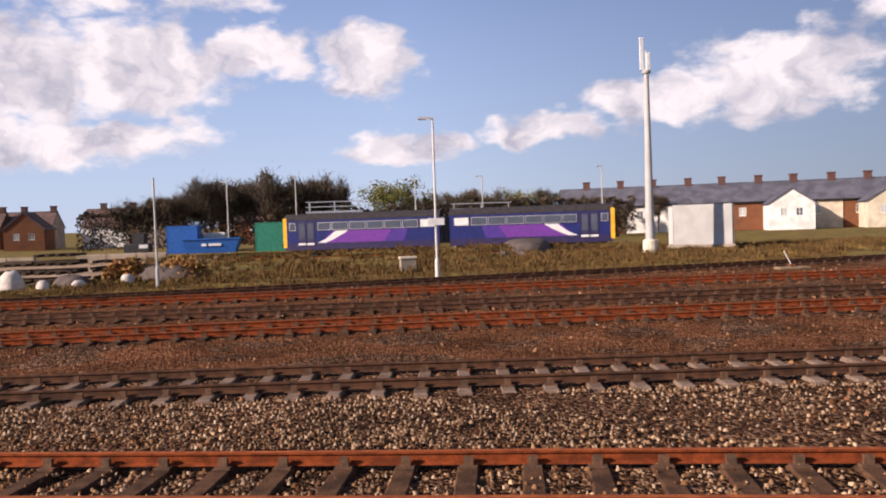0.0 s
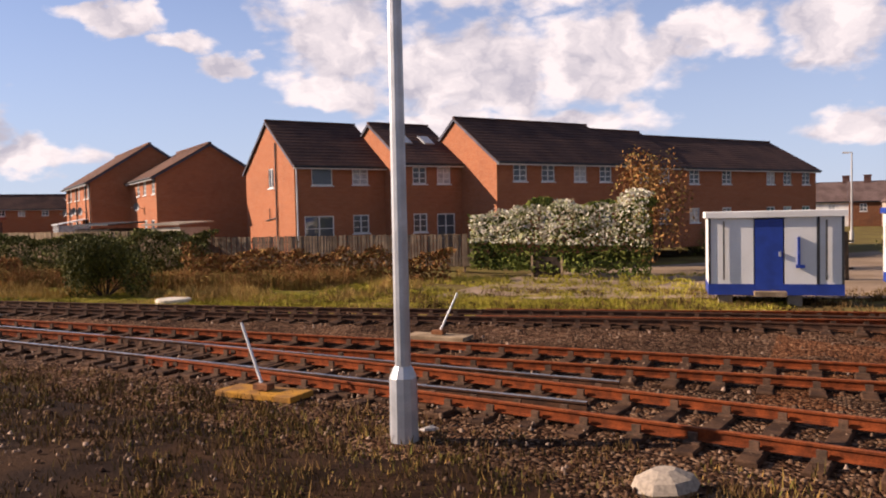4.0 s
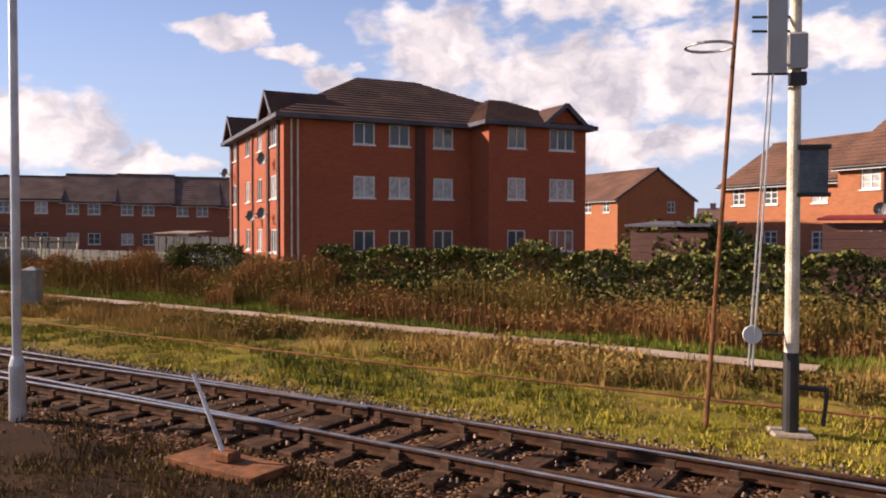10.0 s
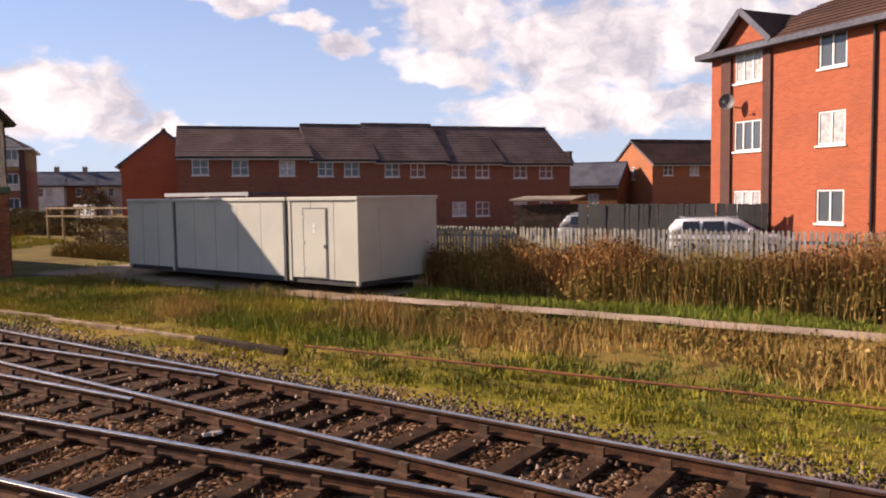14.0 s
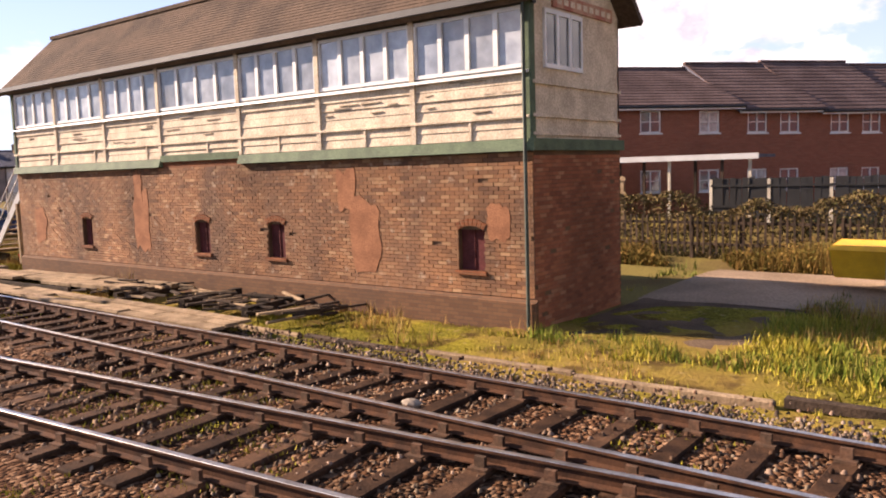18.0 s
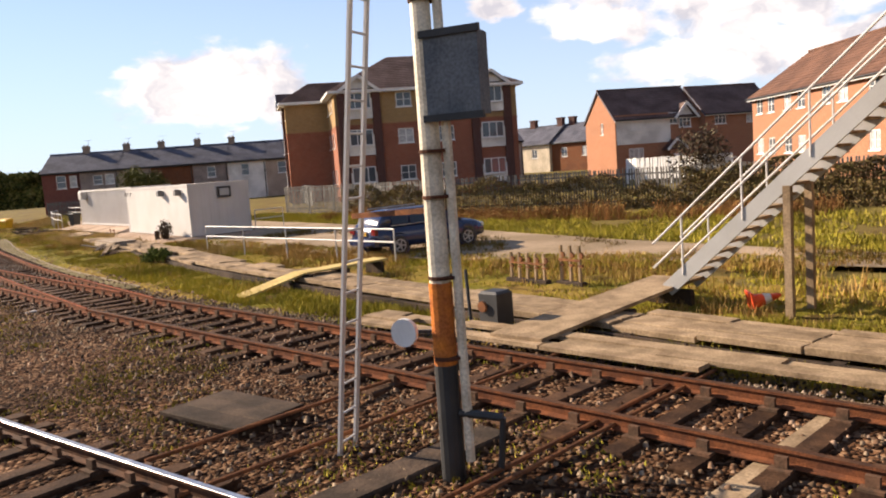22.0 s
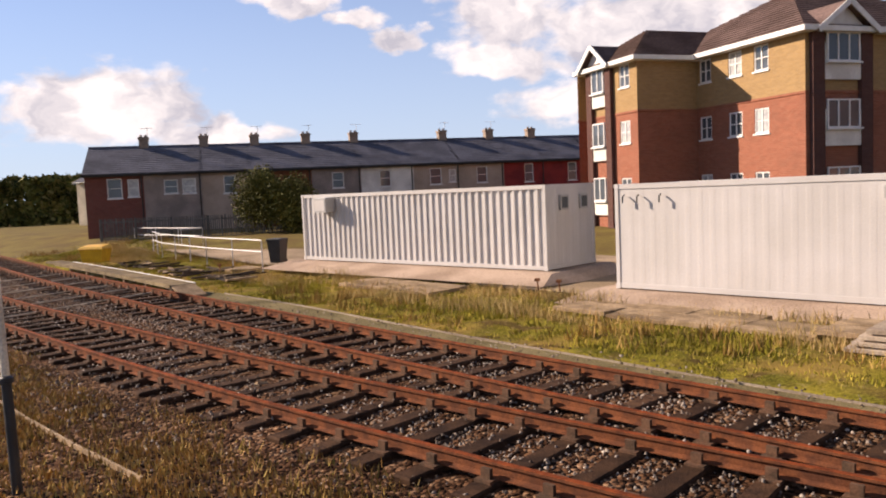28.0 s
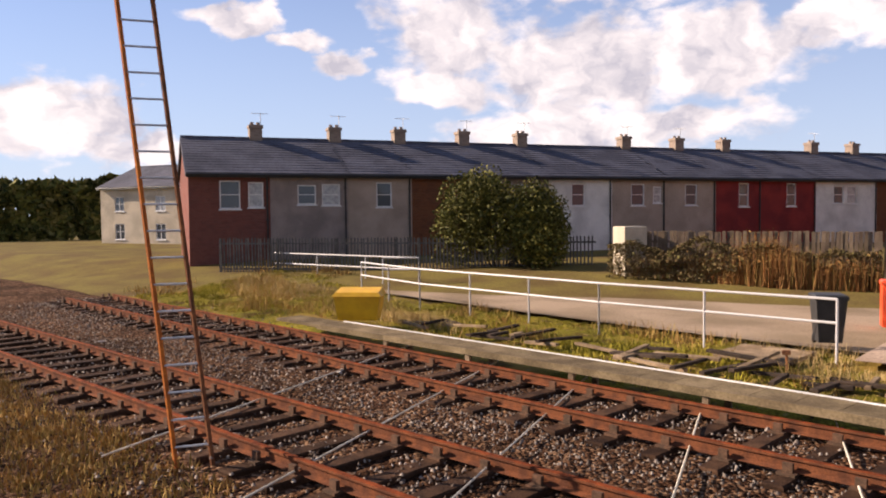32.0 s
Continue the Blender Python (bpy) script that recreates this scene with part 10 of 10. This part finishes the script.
con = thing("conservatory", pose(*local(-91.55, 31.2, -32, -4.6, -2.0), 0.35, 0, 0, -32), "small white framed conservatory behind the hedge", "conservatory")
for x in (0, 1.0, 2.0, 3.0):
    part("frame_post", Geo().box(x - 0.04, x + 0.04, 0, 0.07, 0, 2.2), UPVC, con)
    if x < 3:
        part("pane", Geo().box(x + 0.04, x + 0.96, 0.03, 0.04, 0.7, 2.15), GLASS_NET, con)
part("base_panel", Geo().box(-0.04, 3.04, 0.0, 0.08, 0, 0.68), UPVC, con)
part("roof", Geo().hexa([(-0.1, -0.1, 2.2), (3.1, -0.1, 2.2), (3.1, 2.0, 2.6), (-0.1, 2.0, 2.6), (-0.1, -0.1, 2.27), (3.1, -0.1, 2.27), (3.1, 2.0, 2.67), (-0.1, 2.0, 2.67)]), UPVC, con)
part("side_panel", Geo().box(3.0, 3.06, 0.08, 2.0, 0, 2.2), GLASS_NET, con)
for u, z in ((2.1, 3.55), (5.4, 3.6), (7.1, 3.5), (11.2, 3.55)):
    dish(bpy.data.objects["house.006"], pose(13.65 - u, -0.36, z, 0, 0, 25), 0.3)
dish(bpy.data.objects["house.005"], pose(8.3 - 4.1, -0.34, 3.7, 0, 0, 25), 0.3)

# ---- two-car train at the depot ----
TRAIN_BLUE = material("deep_blue_train_paint", (0.018, 0.024, 0.125), (0.014, 0.018, 0.095), rough=0.35, bump=0.0)
TRAIN_NAVY = material("navy_train_skirt", (0.03, 0.022, 0.075), (0.022, 0.018, 0.055), rough=0.4, bump=0.0)
TRAIN_PURPLE = material("purple_train_paint", (0.15, 0.04, 0.26), (0.12, 0.035, 0.22), rough=0.35, bump=0.0)
TRAIN_VIOLET = material("violet_blue_train_paint", (0.07, 0.035, 0.22), (0.06, 0.03, 0.19), rough=0.35, bump=0.0)
TRAIN_ROOF = material("sooty_train_roof", (0.045, 0.04, 0.042), (0.03, 0.027, 0.028), rough=0.8)
TRAIN_GLASS = glass_material("train_window_glass", (0.085, 0.10, 0.14), 0.06)


def train_car(x, y, rz, flip, label):
    """A railcar 14.3 m long; the driving end, painted yellow, is at u = 0 unless flipped."""
    t = thing("train_car", pose(x, y, 0, 0, 0, rz), label, "train", "two-car train")
    L, D = 14.3, 2.65
    def fu(u):
        return L - u if flip else u
    def span(u0, u1):
        return min(fu(u0), fu(u1)), max(fu(u0), fu(u1))
    part("body", Geo().box(0.1, L - 0.1, 0, D, 0.62, 3.02), TRAIN_BLUE, t)
    roof = Geo()
    n = 8
    for k in range(n):
        a0, a1 = math.pi * k / n, math.pi * (k + 1) / n
        pts = [(D / 2 - (D / 2 + 0.02) * math.cos(a), 3.02 + 0.6 * math.sin(a)) for a in (a0, a1)]
        roof.quad((0.05, *pts[0]), (L - 0.05, *pts[0]), (L - 0.05, *pts[1]), (0.05, *pts[1]))
    for u in (0.05, L - 0.05):
        roof.quad(*[(u, D / 2 - (D / 2 + 0.02) * math.cos(math.pi * k / n), 3.02 + 0.6 * math.sin(math.pi * k / n)) for k in range(n + 1)])
    part("roof", roof, TRAIN_ROOF, t)
    part("skirt", Geo().box(0.12, L - 0.12, -0.012, 0.1, 0.35, 0.95), TRAIN_NAVY, t)
    part("underframe", Geo().box(0.6, L - 0.6, 0.3, D - 0.3, 0.15, 0.62), BLACK_IRON, t)
    a, b = span(0.0, 0.32)
    part("cab_end", Geo().chamfer(a - 0.02, b, -0.02, D + 0.02, 0.6, 3.25, 0.1), YELLOW, t, "bright yellow cab end")
    def panel(name, poly, mat, off, label_=""):
        g = Geo()
        pts = [(fu(u), z) for u, z in poly]
        g.quad(*[(u, off, z) for u, z in pts])
        for p, q in zip(pts, pts[1:] + pts[:1]):
            g.quad((p[0], off, p[1]), (q[0], off, q[1]), (q[0], off + 0.02, q[1]), (p[0], off + 0.02, p[1]))
        part(name, g, mat, t, label_)
    panel("purple_panel", [(3.4, 0.96), (9.2, 0.96), (10.0, 2.02), (4.6, 2.02)], TRAIN_PURPLE, -0.008)
    panel("violet_panel", [(9.25, 0.96), (11.0, 0.96), (11.4, 2.02), (10.05, 2.02)], TRAIN_VIOLET, -0.008)
    panel("swoosh", [(3.1, 0.98), (3.9, 1.3), (4.5, 1.75), (4.85, 2.02), (6.0, 2.02), (5.5, 1.72), (4.6, 1.25), (3.9, 0.98)], UPVC, -0.014, "white curved stripe")
    part("window_band", Geo().box(0.4, L - 0.3, -0.01, 0.02, 2.03, 2.86), TRAIN_NAVY, t)
    for u0, u1 in ((0.55, 1.15), (3.2, 4.4), (4.5, 6.0), (6.1, 7.6), (7.7, 9.2), (9.3, 10.8), (10.9, 12.3), (12.5, 13.8)):
        a, b = span(u0, u1)
        w = part("window", Geo().box(a, b, -0.025, -0.008, 2.1, 2.8), GALV, t)
        part("pane", Geo().box(a + 0.05, b - 0.05, -0.03, -0.025, 2.15, 2.75), TRAIN_GLASS if u0 != 12.5 else UPVC, w)
    for u in (1.35, 2.15):
        a, b = span(u, u + 0.76)
        d = part("door", Geo().box(a, b, -0.03, 0.0, 0.75, 2.95), TRAIN_NAVY, t, "dark sliding door")
        part("pane", Geo().box(a + 0.12, b - 0.12, -0.036, -0.03, 1.35, 2.75), TRAIN_GLASS, d)
        part("step_plate", Geo().box(a + 0.05, b - 0.05, -0.06, -0.03, 0.8, 0.98), UPVC, d)
    for u in (2.6, 3.6, 10.6, 11.6):
        for yy in (0.55, D - 0.55):
            part("wheel", Geo().ring((fu(u), yy, 0.16), [(0.1, -0.06), (0.42, -0.06), (0.42, 0.06), (0.1, 0.06)], 16, "y"), BLACK_IRON, t)
    a = fu(0.0)
    s = 1 if flip else -1
    part("buffer", Geo().tube((a, 0.5, 0.85), (a + s * 0.35, 0.5, 0.85), 0.12, n=10).tube((a, D - 0.5, 0.85), (a + s * 0.35, D - 0.5, 0.85), 0.12, n=10), BLACK_IRON, t)
    return t


TRZ = -13.5
train_car(-7.2, 57.3, TRZ, False, "blue and purple railcar with a white stripe and yellow cab end")
train_car(*local(-7.2, 57.3, TRZ, 15.0, 0), TRZ, True, "rear railcar in blue and purple with a yellow cab end")
solo("gangway", Geo().box(14.35, 14.98, 0.6, 2.05, 0.7, 3.0), BLACK_IRON, "black rubber gangway between the railcars", "gangway", pose(-7.2, 57.3, 0, 0, 0, TRZ))
trk = thing("railway_track", pose(-7.2, 57.3, -0.05, 0, 0, TRZ), "depot track under the train", "railway track", kind="structure")
for y_ in (0.6, 2.05):
    part("rail", Geo().box(-14, 48, y_ - 0.035, y_ + 0.035, -0.35, -0.22), RUST_RAIL, trk)

# ---- depot yard ----
steel_container(-11.2, 68.2, 0, 4.6, 5.2, 0.0, 3.0, CONT_GREEN, "green steel container beside the train", ribbed=False)
steel_container(-20.8, 71.0, 0, 3.2, 2.6, 0.0, 2.95, SKIP_BLUE, "tall bright blue storage container", ribbed=False)
sk = thing("skip", pose(-19.0, 70.2, -0.1), "long low blue skip with white lettering bars", "skip")
part("body", Geo().hexa([(0.4, 0, 0.1), (5.4, 0, 0.1), (5.4, 1.9, 0.1), (0.4, 1.9, 0.1), (0, -0.2, 1.6), (5.9, -0.2, 1.6), (5.9, 2.1, 1.6), (0, 2.1, 1.6)]), SKIP_BLUE, sk)
part("rim", Geo().box(-0.08, 5.98, -0.28, -0.18, 1.52, 1.66), SKIP_BLUE, sk)
for x_, w_ in ((2.0, 0.5), (2.7, 1.3)):
    part("letter_bar", Geo().box(x_, x_ + w_, -0.2, -0.16, 0.85, 1.1), UPVC, sk)
wbx = thing("white_cabinet", pose(-17.5, 73.6, -0.1), "white rectangular tank behind the skip", "tank")
part("body", Geo().chamfer(0, 2.3, 0, 1.5, 0.2, 2.2, 0.06), WHITE_METAL, wbx)
part("band", Geo().box(-0.02, 2.32, -0.03, 0.02, 1.1, 1.3), SKIP_BLUE, wbx)
for k, (x0, y0, n_, l_) in enumerate(((-21.7, 33.3, 6, 2.3), (-19.2, 33.0, 7, 2.5), (-16.4, 34.4, 5, 2.6), (-13.6, 34.8, 4, 2.4))):
    st = thing("sleeper_stack", pose(x0, y0, -0.3, 0, 0, -6 + 3 * k), "stack of old dark timber sleepers laid crosswise", "timber stack", "sleeper stacks")
    rnd = random.Random(k)
    for j in range(n_):
        if j % 2 == 0:
            for q in range(4):
                part("sleeper", Geo().chamfer(0, 0.25, 0, 2.4, 0, 0.15, 0.015), TIMBER_DARK, st, at=pose(q * l_ / 4 + 0.1, rnd.uniform(-0.1, 0.1), 0.26 * j))
        else:
            for q in range(3):
                part("sleeper", Geo().chamfer(0, l_, 0, 0.25, 0, 0.12, 0.015), TIMBER_DARK, st, at=pose(rnd.uniform(-0.15, 0.15), 0.2 + q * 0.8, 0.26 * j - 0.1))


def lumpy(name, x, y, z, rx, ry, h, mat, label, cat, seed, group=""):
    """A slumped heap or bag with an uneven skin."""
    rnd = random.Random(seed)
    g = Geo()
    n, m = 16, 6
    for j in range(m + 1):
        f = j / m
        r = math.cos(f * math.pi / 2) ** 0.6
        for k in range(n):
            a = 2 * math.pi * k / n
            w = 1 + rnd.uniform(-0.09, 0.09)
            g.v.append((rx * r * w * math.cos(a), ry * r * w * math.sin(a), h * math.sin(f * math.pi / 2) * (1 + rnd.uniform(-0.05, 0.05))))
    for j in range(m):
        for k in range(n):
            q = (k + 1) % n
            g.f.append((j * n + k, j * n + q, (j + 1) * n + q, (j + 1) * n + k))
    return solo(name, g, mat, label, cat, pose(x, y, z, 0, 0, seed * 40), group, smooth=True)


SACK = material("white_woven_sack", (0.48, 0.44, 0.39), (0.36, 0.32, 0.28), scale=4, fine=40, bump=0.3)
for k, (x_, y_, r_, h_) in enumerate(((-18.9, 29.6, 0.72, 1.0), (-17.2, 29.3, 0.35, 0.45), (-13.4, 31.4, 0.4, 0.5), (-15.6, 30.0, 0.4, 0.35))):
    lumpy("bulk_bag", x_, y_, -0.32, r_, r_ * 0.85, h_, SACK, "slumped white bulk bag beside the sidings", "bag", k + 3, "white bags")
SPOIL = material("grey_spoil", (0.10, 0.08, 0.07), (0.07, 0.055, 0.05), scale=2, fine=15, bump=0.8)
for k, (x_, y_, a_, b_, h_) in enumerate(((13.2, 48.5, 3.6, 2.2, 1.3), (-16.5, 31.5, 1.7, 0.9, 0.6), (-11.5, 32.5, 2.0, 1.0, 0.9), (-32.5, 31.5, 2.4, 1.2, 0.8))):
    lumpy("spoil_mound", x_, y_, -0.35, a_, b_, h_, SPOIL, "dark heap of spoil on the yard", "heap", k + 20, "spoil heaps")
bl = thing("buffer_block", pose(2.5, 31.4, -0.32, 0, 0, 8), "small pale concrete block in the grass", "block")
part("face", Geo().chamfer(-0.45, 0.45, -0.3, 0.3, 0, 0.8, 0.04), CONCRETE, bl)
part("cap", Geo().chamfer(-0.5, 0.5, -0.34, 0.34, 0.78, 0.9, 0.03), RENDER_CREAM, bl)
gt = thing("depot_gantry", pose(-6.0, 75, 0), "raised pale steel access gantry behind the train", "gantry")
for x_ in (0, 2.8, 5.6):
    for y_ in (0, 1.2):
        part("post", Geo().box(x_ - 0.06, x_ + 0.06, y_ - 0.06, y_ + 0.06, -0.3, 5.2), GALV, gt)
for z_ in (4.0, 4.6, 5.15):
    for y_ in (0, 1.2):
        part("rail", Geo().beam((-0.4, y_, z_), (6.0, y_, z_), 0.06, 0.08 if z_ > 4.1 else 0.2), GALV, gt)
g2 = thing("depot_gantry", pose(9.8, 70, 0), "low pale steel gantry behind the train", "gantry")
for x_ in (0, 3, 6):
    part("post", Geo().box(x_ - 0.06, x_ + 0.06, -0.06, 0.06, -0.3, 4.4), GALV, g2)
for z_ in (3.8, 4.35):
    part("rail", Geo().beam((-0.3, 0, z_), (6.3, 0, z_), 0.06, 0.1), GALV, g2)
for k, (x_, y_, l_) in enumerate(((-40, 66, 8), (-29, 68, 9))):
    kb = thing("concrete_barrier", pose(x_, y_, -0.3, 0, 0, -4), "low pale concrete barrier across the yard", "barrier", "yard barriers")
    for q in range(3):
        part("block", Geo().chamfer(q * l_ / 3 + 0.03, (q + 1) * l_ / 3 - 0.03, 0, 0.45, 0, 0.65, 0.06), CONCRETE, kb)
digger = thing("dark_loader", pose(-25.5, 72, -0.2), "small dark loader parked in the yard", "loader")
part("body", Geo().chamfer(0, 2.6, 0, 1.6, 0.5, 1.4, 0.1), BLACK_IRON, digger)
part("cab", Geo().chamfer(0.9, 2.1, 0.15, 1.45, 1.4, 2.5, 0.1), BLACK_IRON, digger)
part("headlight_panel", Geo().box(1.6, 2.5, -0.02, 0.0, 0.9, 1.3), UPVC, digger)
for x_ in (0.5, 2.1):
    for y_ in (0.1, 1.5):
        part("wheel", Geo().ring((x_, y_, 0.4), [(0.15, -0.12), (0.42, -0.12), (0.42, 0.12), (0.15, 0.12)], 14, "y"), BLACK_IRON, digger)

# ---- covers and small line-side pieces ----
lumpy("earth_mound", -211.5, 14.75, -0.36, 1.7, 0.8, 0.22, EARTH_BROWN, "dark earth heap beside the stacked planks", "mound", 12)
rnd = random.Random(77)
for k in range(14):
    l_ = rnd.uniform(0.5, 1.3)
    solo("loose_board", Geo().chamfer(-l_, l_, -0.09, 0.09, 0, 0.035, 0.008), rnd.choice((TIMBER_GREY, TIMBER_GREY, TIMBER_DARK)), "broken grey board lying on the earth", "board", pose(-209.3 - rnd.uniform(0, 5.2), 14.6 + rnd.uniform(-0.5, 0.9), -0.16 + 0.012 * k, rnd.uniform(-5, 5), rnd.uniform(-5, 5), -12 + rnd.uniform(-22, 22)), "broken boards")
sleeper = thing("broken_beam", pose(-211.5, 14.9, -0.17), "broken weathered beam lying on an earth heap", "beam")
part("beam", Geo().chamfer(-1.1, 1.2, -0.1, 0.12, -0.02, 0.12, 0.02), TIMBER_GREY, sleeper)
part("split_end", Geo().hexa([(1.2, -0.1, -0.02), (1.6, -0.06, 0.0), (1.6, 0.0, 0.0), (1.2, 0.1, -0.02), (1.2, -0.08, 0.1), (1.5, -0.05, 0.05), (1.5, 0.0, 0.05), (1.2, 0.08, 0.1)]), TIMBER_DARK, sleeper)
for x_, y_, a_, b_, z_, rz_ in ((-184.45, 4.85, 1.5, 1.0, -0.1, 8),):
    cv = thing("cover_box", pose(x_, y_, 0, 0, 0, rz_), "low dark timber cover box between the tracks", "cover box", "cover boxes")
    for q in range(3):
        part("lid_board", Geo().chamfer(-a_ / 2, a_ / 2, -b_ / 2 + q * b_ / 3 + 0.005, -b_ / 2 + (q + 1) * b_ / 3 - 0.005, z_ - 0.05, z_, 0.01), TIMBER_DARK, cv)
    part("side", Geo().box(-a_ / 2 + 0.03, a_ / 2 - 0.03, -b_ / 2 + 0.03, b_ / 2 - 0.03, -0.3, z_ - 0.05), TIMBER_DARK, cv)
rnd = random.Random(101)
for k in range(26):
    x_ = rnd.uniform(-255, 10)
    y_ = interp(OWN, x_) + rnd.uniform(4.5, 9.5)
    l_ = rnd.uniform(0.07, 0.17)
    solo("litter_scrap", Geo().hexa([(-l_, -l_ * 0.4, 0), (l_, -l_ * 0.5, 0), (l_ * 0.8, l_ * 0.4, 0), (-l_ * 0.9, l_ * 0.3, 0), (-l_ * 0.8, -l_ * 0.3, 0.03), (l_ * 0.9, -l_ * 0.4, 0.02), (l_ * 0.7, l_ * 0.3, 0.04), (-l_ * 0.8, l_ * 0.2, 0.02)]), rnd.choice((SACK, TIMBER_GREY, CONCRETE)), "pale scrap lying on the ballast", "litter", pose(x_, y_, -0.17, rnd.uniform(-8, 8), rnd.uniform(-8, 8), rnd.uniform(0, 360)), "ballast litter")
solo("blue_scrap", Geo().hexa([(-0.16, -0.08, 0), (0.15, -0.1, 0), (0.12, 0.1, 0), (-0.1, 0.08, 0), (-0.1, -0.04, 0.08), (0.1, -0.06, 0.06), (0.06, 0.06, 0.1), (-0.06, 0.04, 0.05)]), SKIP_BLUE, "crumpled blue plastic on the ballast", "litter", pose(-5.3, -4.9, -0.17, 0, 0, 20))

# ---- brickwork of the signal box, brick by brick ----
OLD_BRICKS = [(0.135, 0.066, 0.036), (0.215, 0.104, 0.051), (0.265, 0.13, 0.062), (0.19, 0.092, 0.046), (0.34, 0.20, 0.105)]
BRICK_BITS = island_material("weathered_bricks", OLD_BRICKS, rough=0.92, spec=0.2)


def weather(m):
    """Soot runs in broad patches and pale lime spots over old bricks."""
    nt = m.node_tree
    n, k = nt.nodes.new, nt.links.new
    b = nt.nodes["Principled BSDF"]
    src = b.inputs["Base Color"].links[0].from_socket
    geo = [q for q in nt.nodes if q.type == "NEW_GEOMETRY"][0]
    squash = n("ShaderNodeMapping")
    squash.inputs["Scale"].default_value = (1.0, 1.0, 0.45)
    k(geo.outputs["Position"], squash.inputs[0])
    for vec, scale, a, c, col, top in ((squash.outputs[0], 0.9, 0.44, 0.64, (0.066, 0.044, 0.033), 0.55), (squash.outputs[0], 0.55, 0.52, 0.70, (0.25, 0.13, 0.068), 0.5), (geo.outputs["Position"], 5.5, 0.62, 0.70, (0.34, 0.25, 0.17), 0.6)):
        nz, ramp, mix = n("ShaderNodeTexNoise"), n("ShaderNodeMapRange"), n("ShaderNodeMixRGB")
        nz.inputs["Scale"].default_value, nz.inputs["Detail"].default_value = scale, 7.0
        k(vec, nz.inputs["Vector"])
        ramp.inputs["From Min"].default_value, ramp.inputs["From Max"].default_value, ramp.inputs["To Max"].default_value = a, c, top
        k(nz.outputs[0], ramp.inputs["Value"])
        k(ramp.outputs[0], mix.inputs[0])
        k(src, mix.inputs[1])
        mix.inputs[2].default_value = rgb(col)
        src = mix.outputs[0]
    k(src, b.inputs["Base Color"])


weather(BRICK_BITS)


def object_material(name, cols):
    """The same bricks, coloured object by object."""
    m = island_material(name, cols, rough=0.92, spec=0.2)
    nt = m.node_tree
    ramp = [q for q in nt.nodes if q.type == "VALTORGB"][0]
    info = nt.nodes.new("ShaderNodeObjectInfo")
    nt.links.new(info.outputs["Random"], ramp.inputs[0])
    return m


BRICK_ONE = object_material("weathered_single_brick", OLD_BRICKS)
weather(BRICK_ONE)
ONE = Geo().chamfer(0, 0.215, -0.032, 0.0, 0, 0.065, 0.003).mesh("brick", BRICK_ONE)
rnd = random.Random(31)
rest, count = Geo(), 0
FACE = [o for o in bpy.data.objects if o.name.startswith("wall") and o.parent == sbox][0]
MORTAR_OLD = material("sooty_lime_mortar", (0.15, 0.090, 0.052), (0.095, 0.058, 0.036), scale=1.2, fine=60)
for o in bpy.data.objects:
    if o.parent == sbox and o.type == "MESH" and o.name.startswith("wall") and o.data.materials[0] == BRICK_OLD:
        o.data.materials[0] = MORTAR_OLD
rows = int((SBRICK - 0.29) / 0.075)
for r in range(rows):
    z = 0.285 + r * 0.075
    if z + 0.065 > SBRICK - 0.02:
        break
    x = -0.11 if r % 2 else 0.0
    while x < SL - 0.02:
        w = 0.215
        x0, x1 = max(x, 0.0), min(x + w, SL)
        x += 0.225
        for o in openings:
            if x1 > o[0] and x0 < o[1] and z + 0.065 > o[2] and z < o[3]:
                x0, x1 = (x0, min(x1, o[0])) if x0 < o[0] else (max(x0, o[1]), x1)
        if x1 - x0 < 0.03:
            continue
        if rnd.random() < 0.003:
            continue
        push = rnd.uniform(-0.004, 0.005)
        if count < 280 and x1 - x0 > 0.2 and SL - 5.2 < x0 and 0.4 < z < 2.2:
            part("brick", ONE, None, FACE, at=pose(x0, push - 0.0, z))
            count += 1
        else:
            rest.box(x0, x1, push - 0.002, 0.03, z, z + 0.065)
tagged(part("brickwork", rest, BRICK_BITS, sbox), kind="stuff")
rest = Geo()
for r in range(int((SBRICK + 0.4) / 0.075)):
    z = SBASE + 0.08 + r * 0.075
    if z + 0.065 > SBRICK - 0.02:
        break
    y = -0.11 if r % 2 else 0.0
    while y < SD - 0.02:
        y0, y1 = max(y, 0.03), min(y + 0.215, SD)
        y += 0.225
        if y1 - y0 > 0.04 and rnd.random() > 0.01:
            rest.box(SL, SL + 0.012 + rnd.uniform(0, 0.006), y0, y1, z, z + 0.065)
# end wall bricks: redder and lighter than the front's, without the soot patches
BRICK_END = island_material("end_wall_red_bricks", [(0.20, 0.070, 0.036), (0.27, 0.095, 0.046), (0.33, 0.125, 0.06), (0.23, 0.08, 0.04), (0.36, 0.17, 0.09)], rough=0.92, spec=0.2)
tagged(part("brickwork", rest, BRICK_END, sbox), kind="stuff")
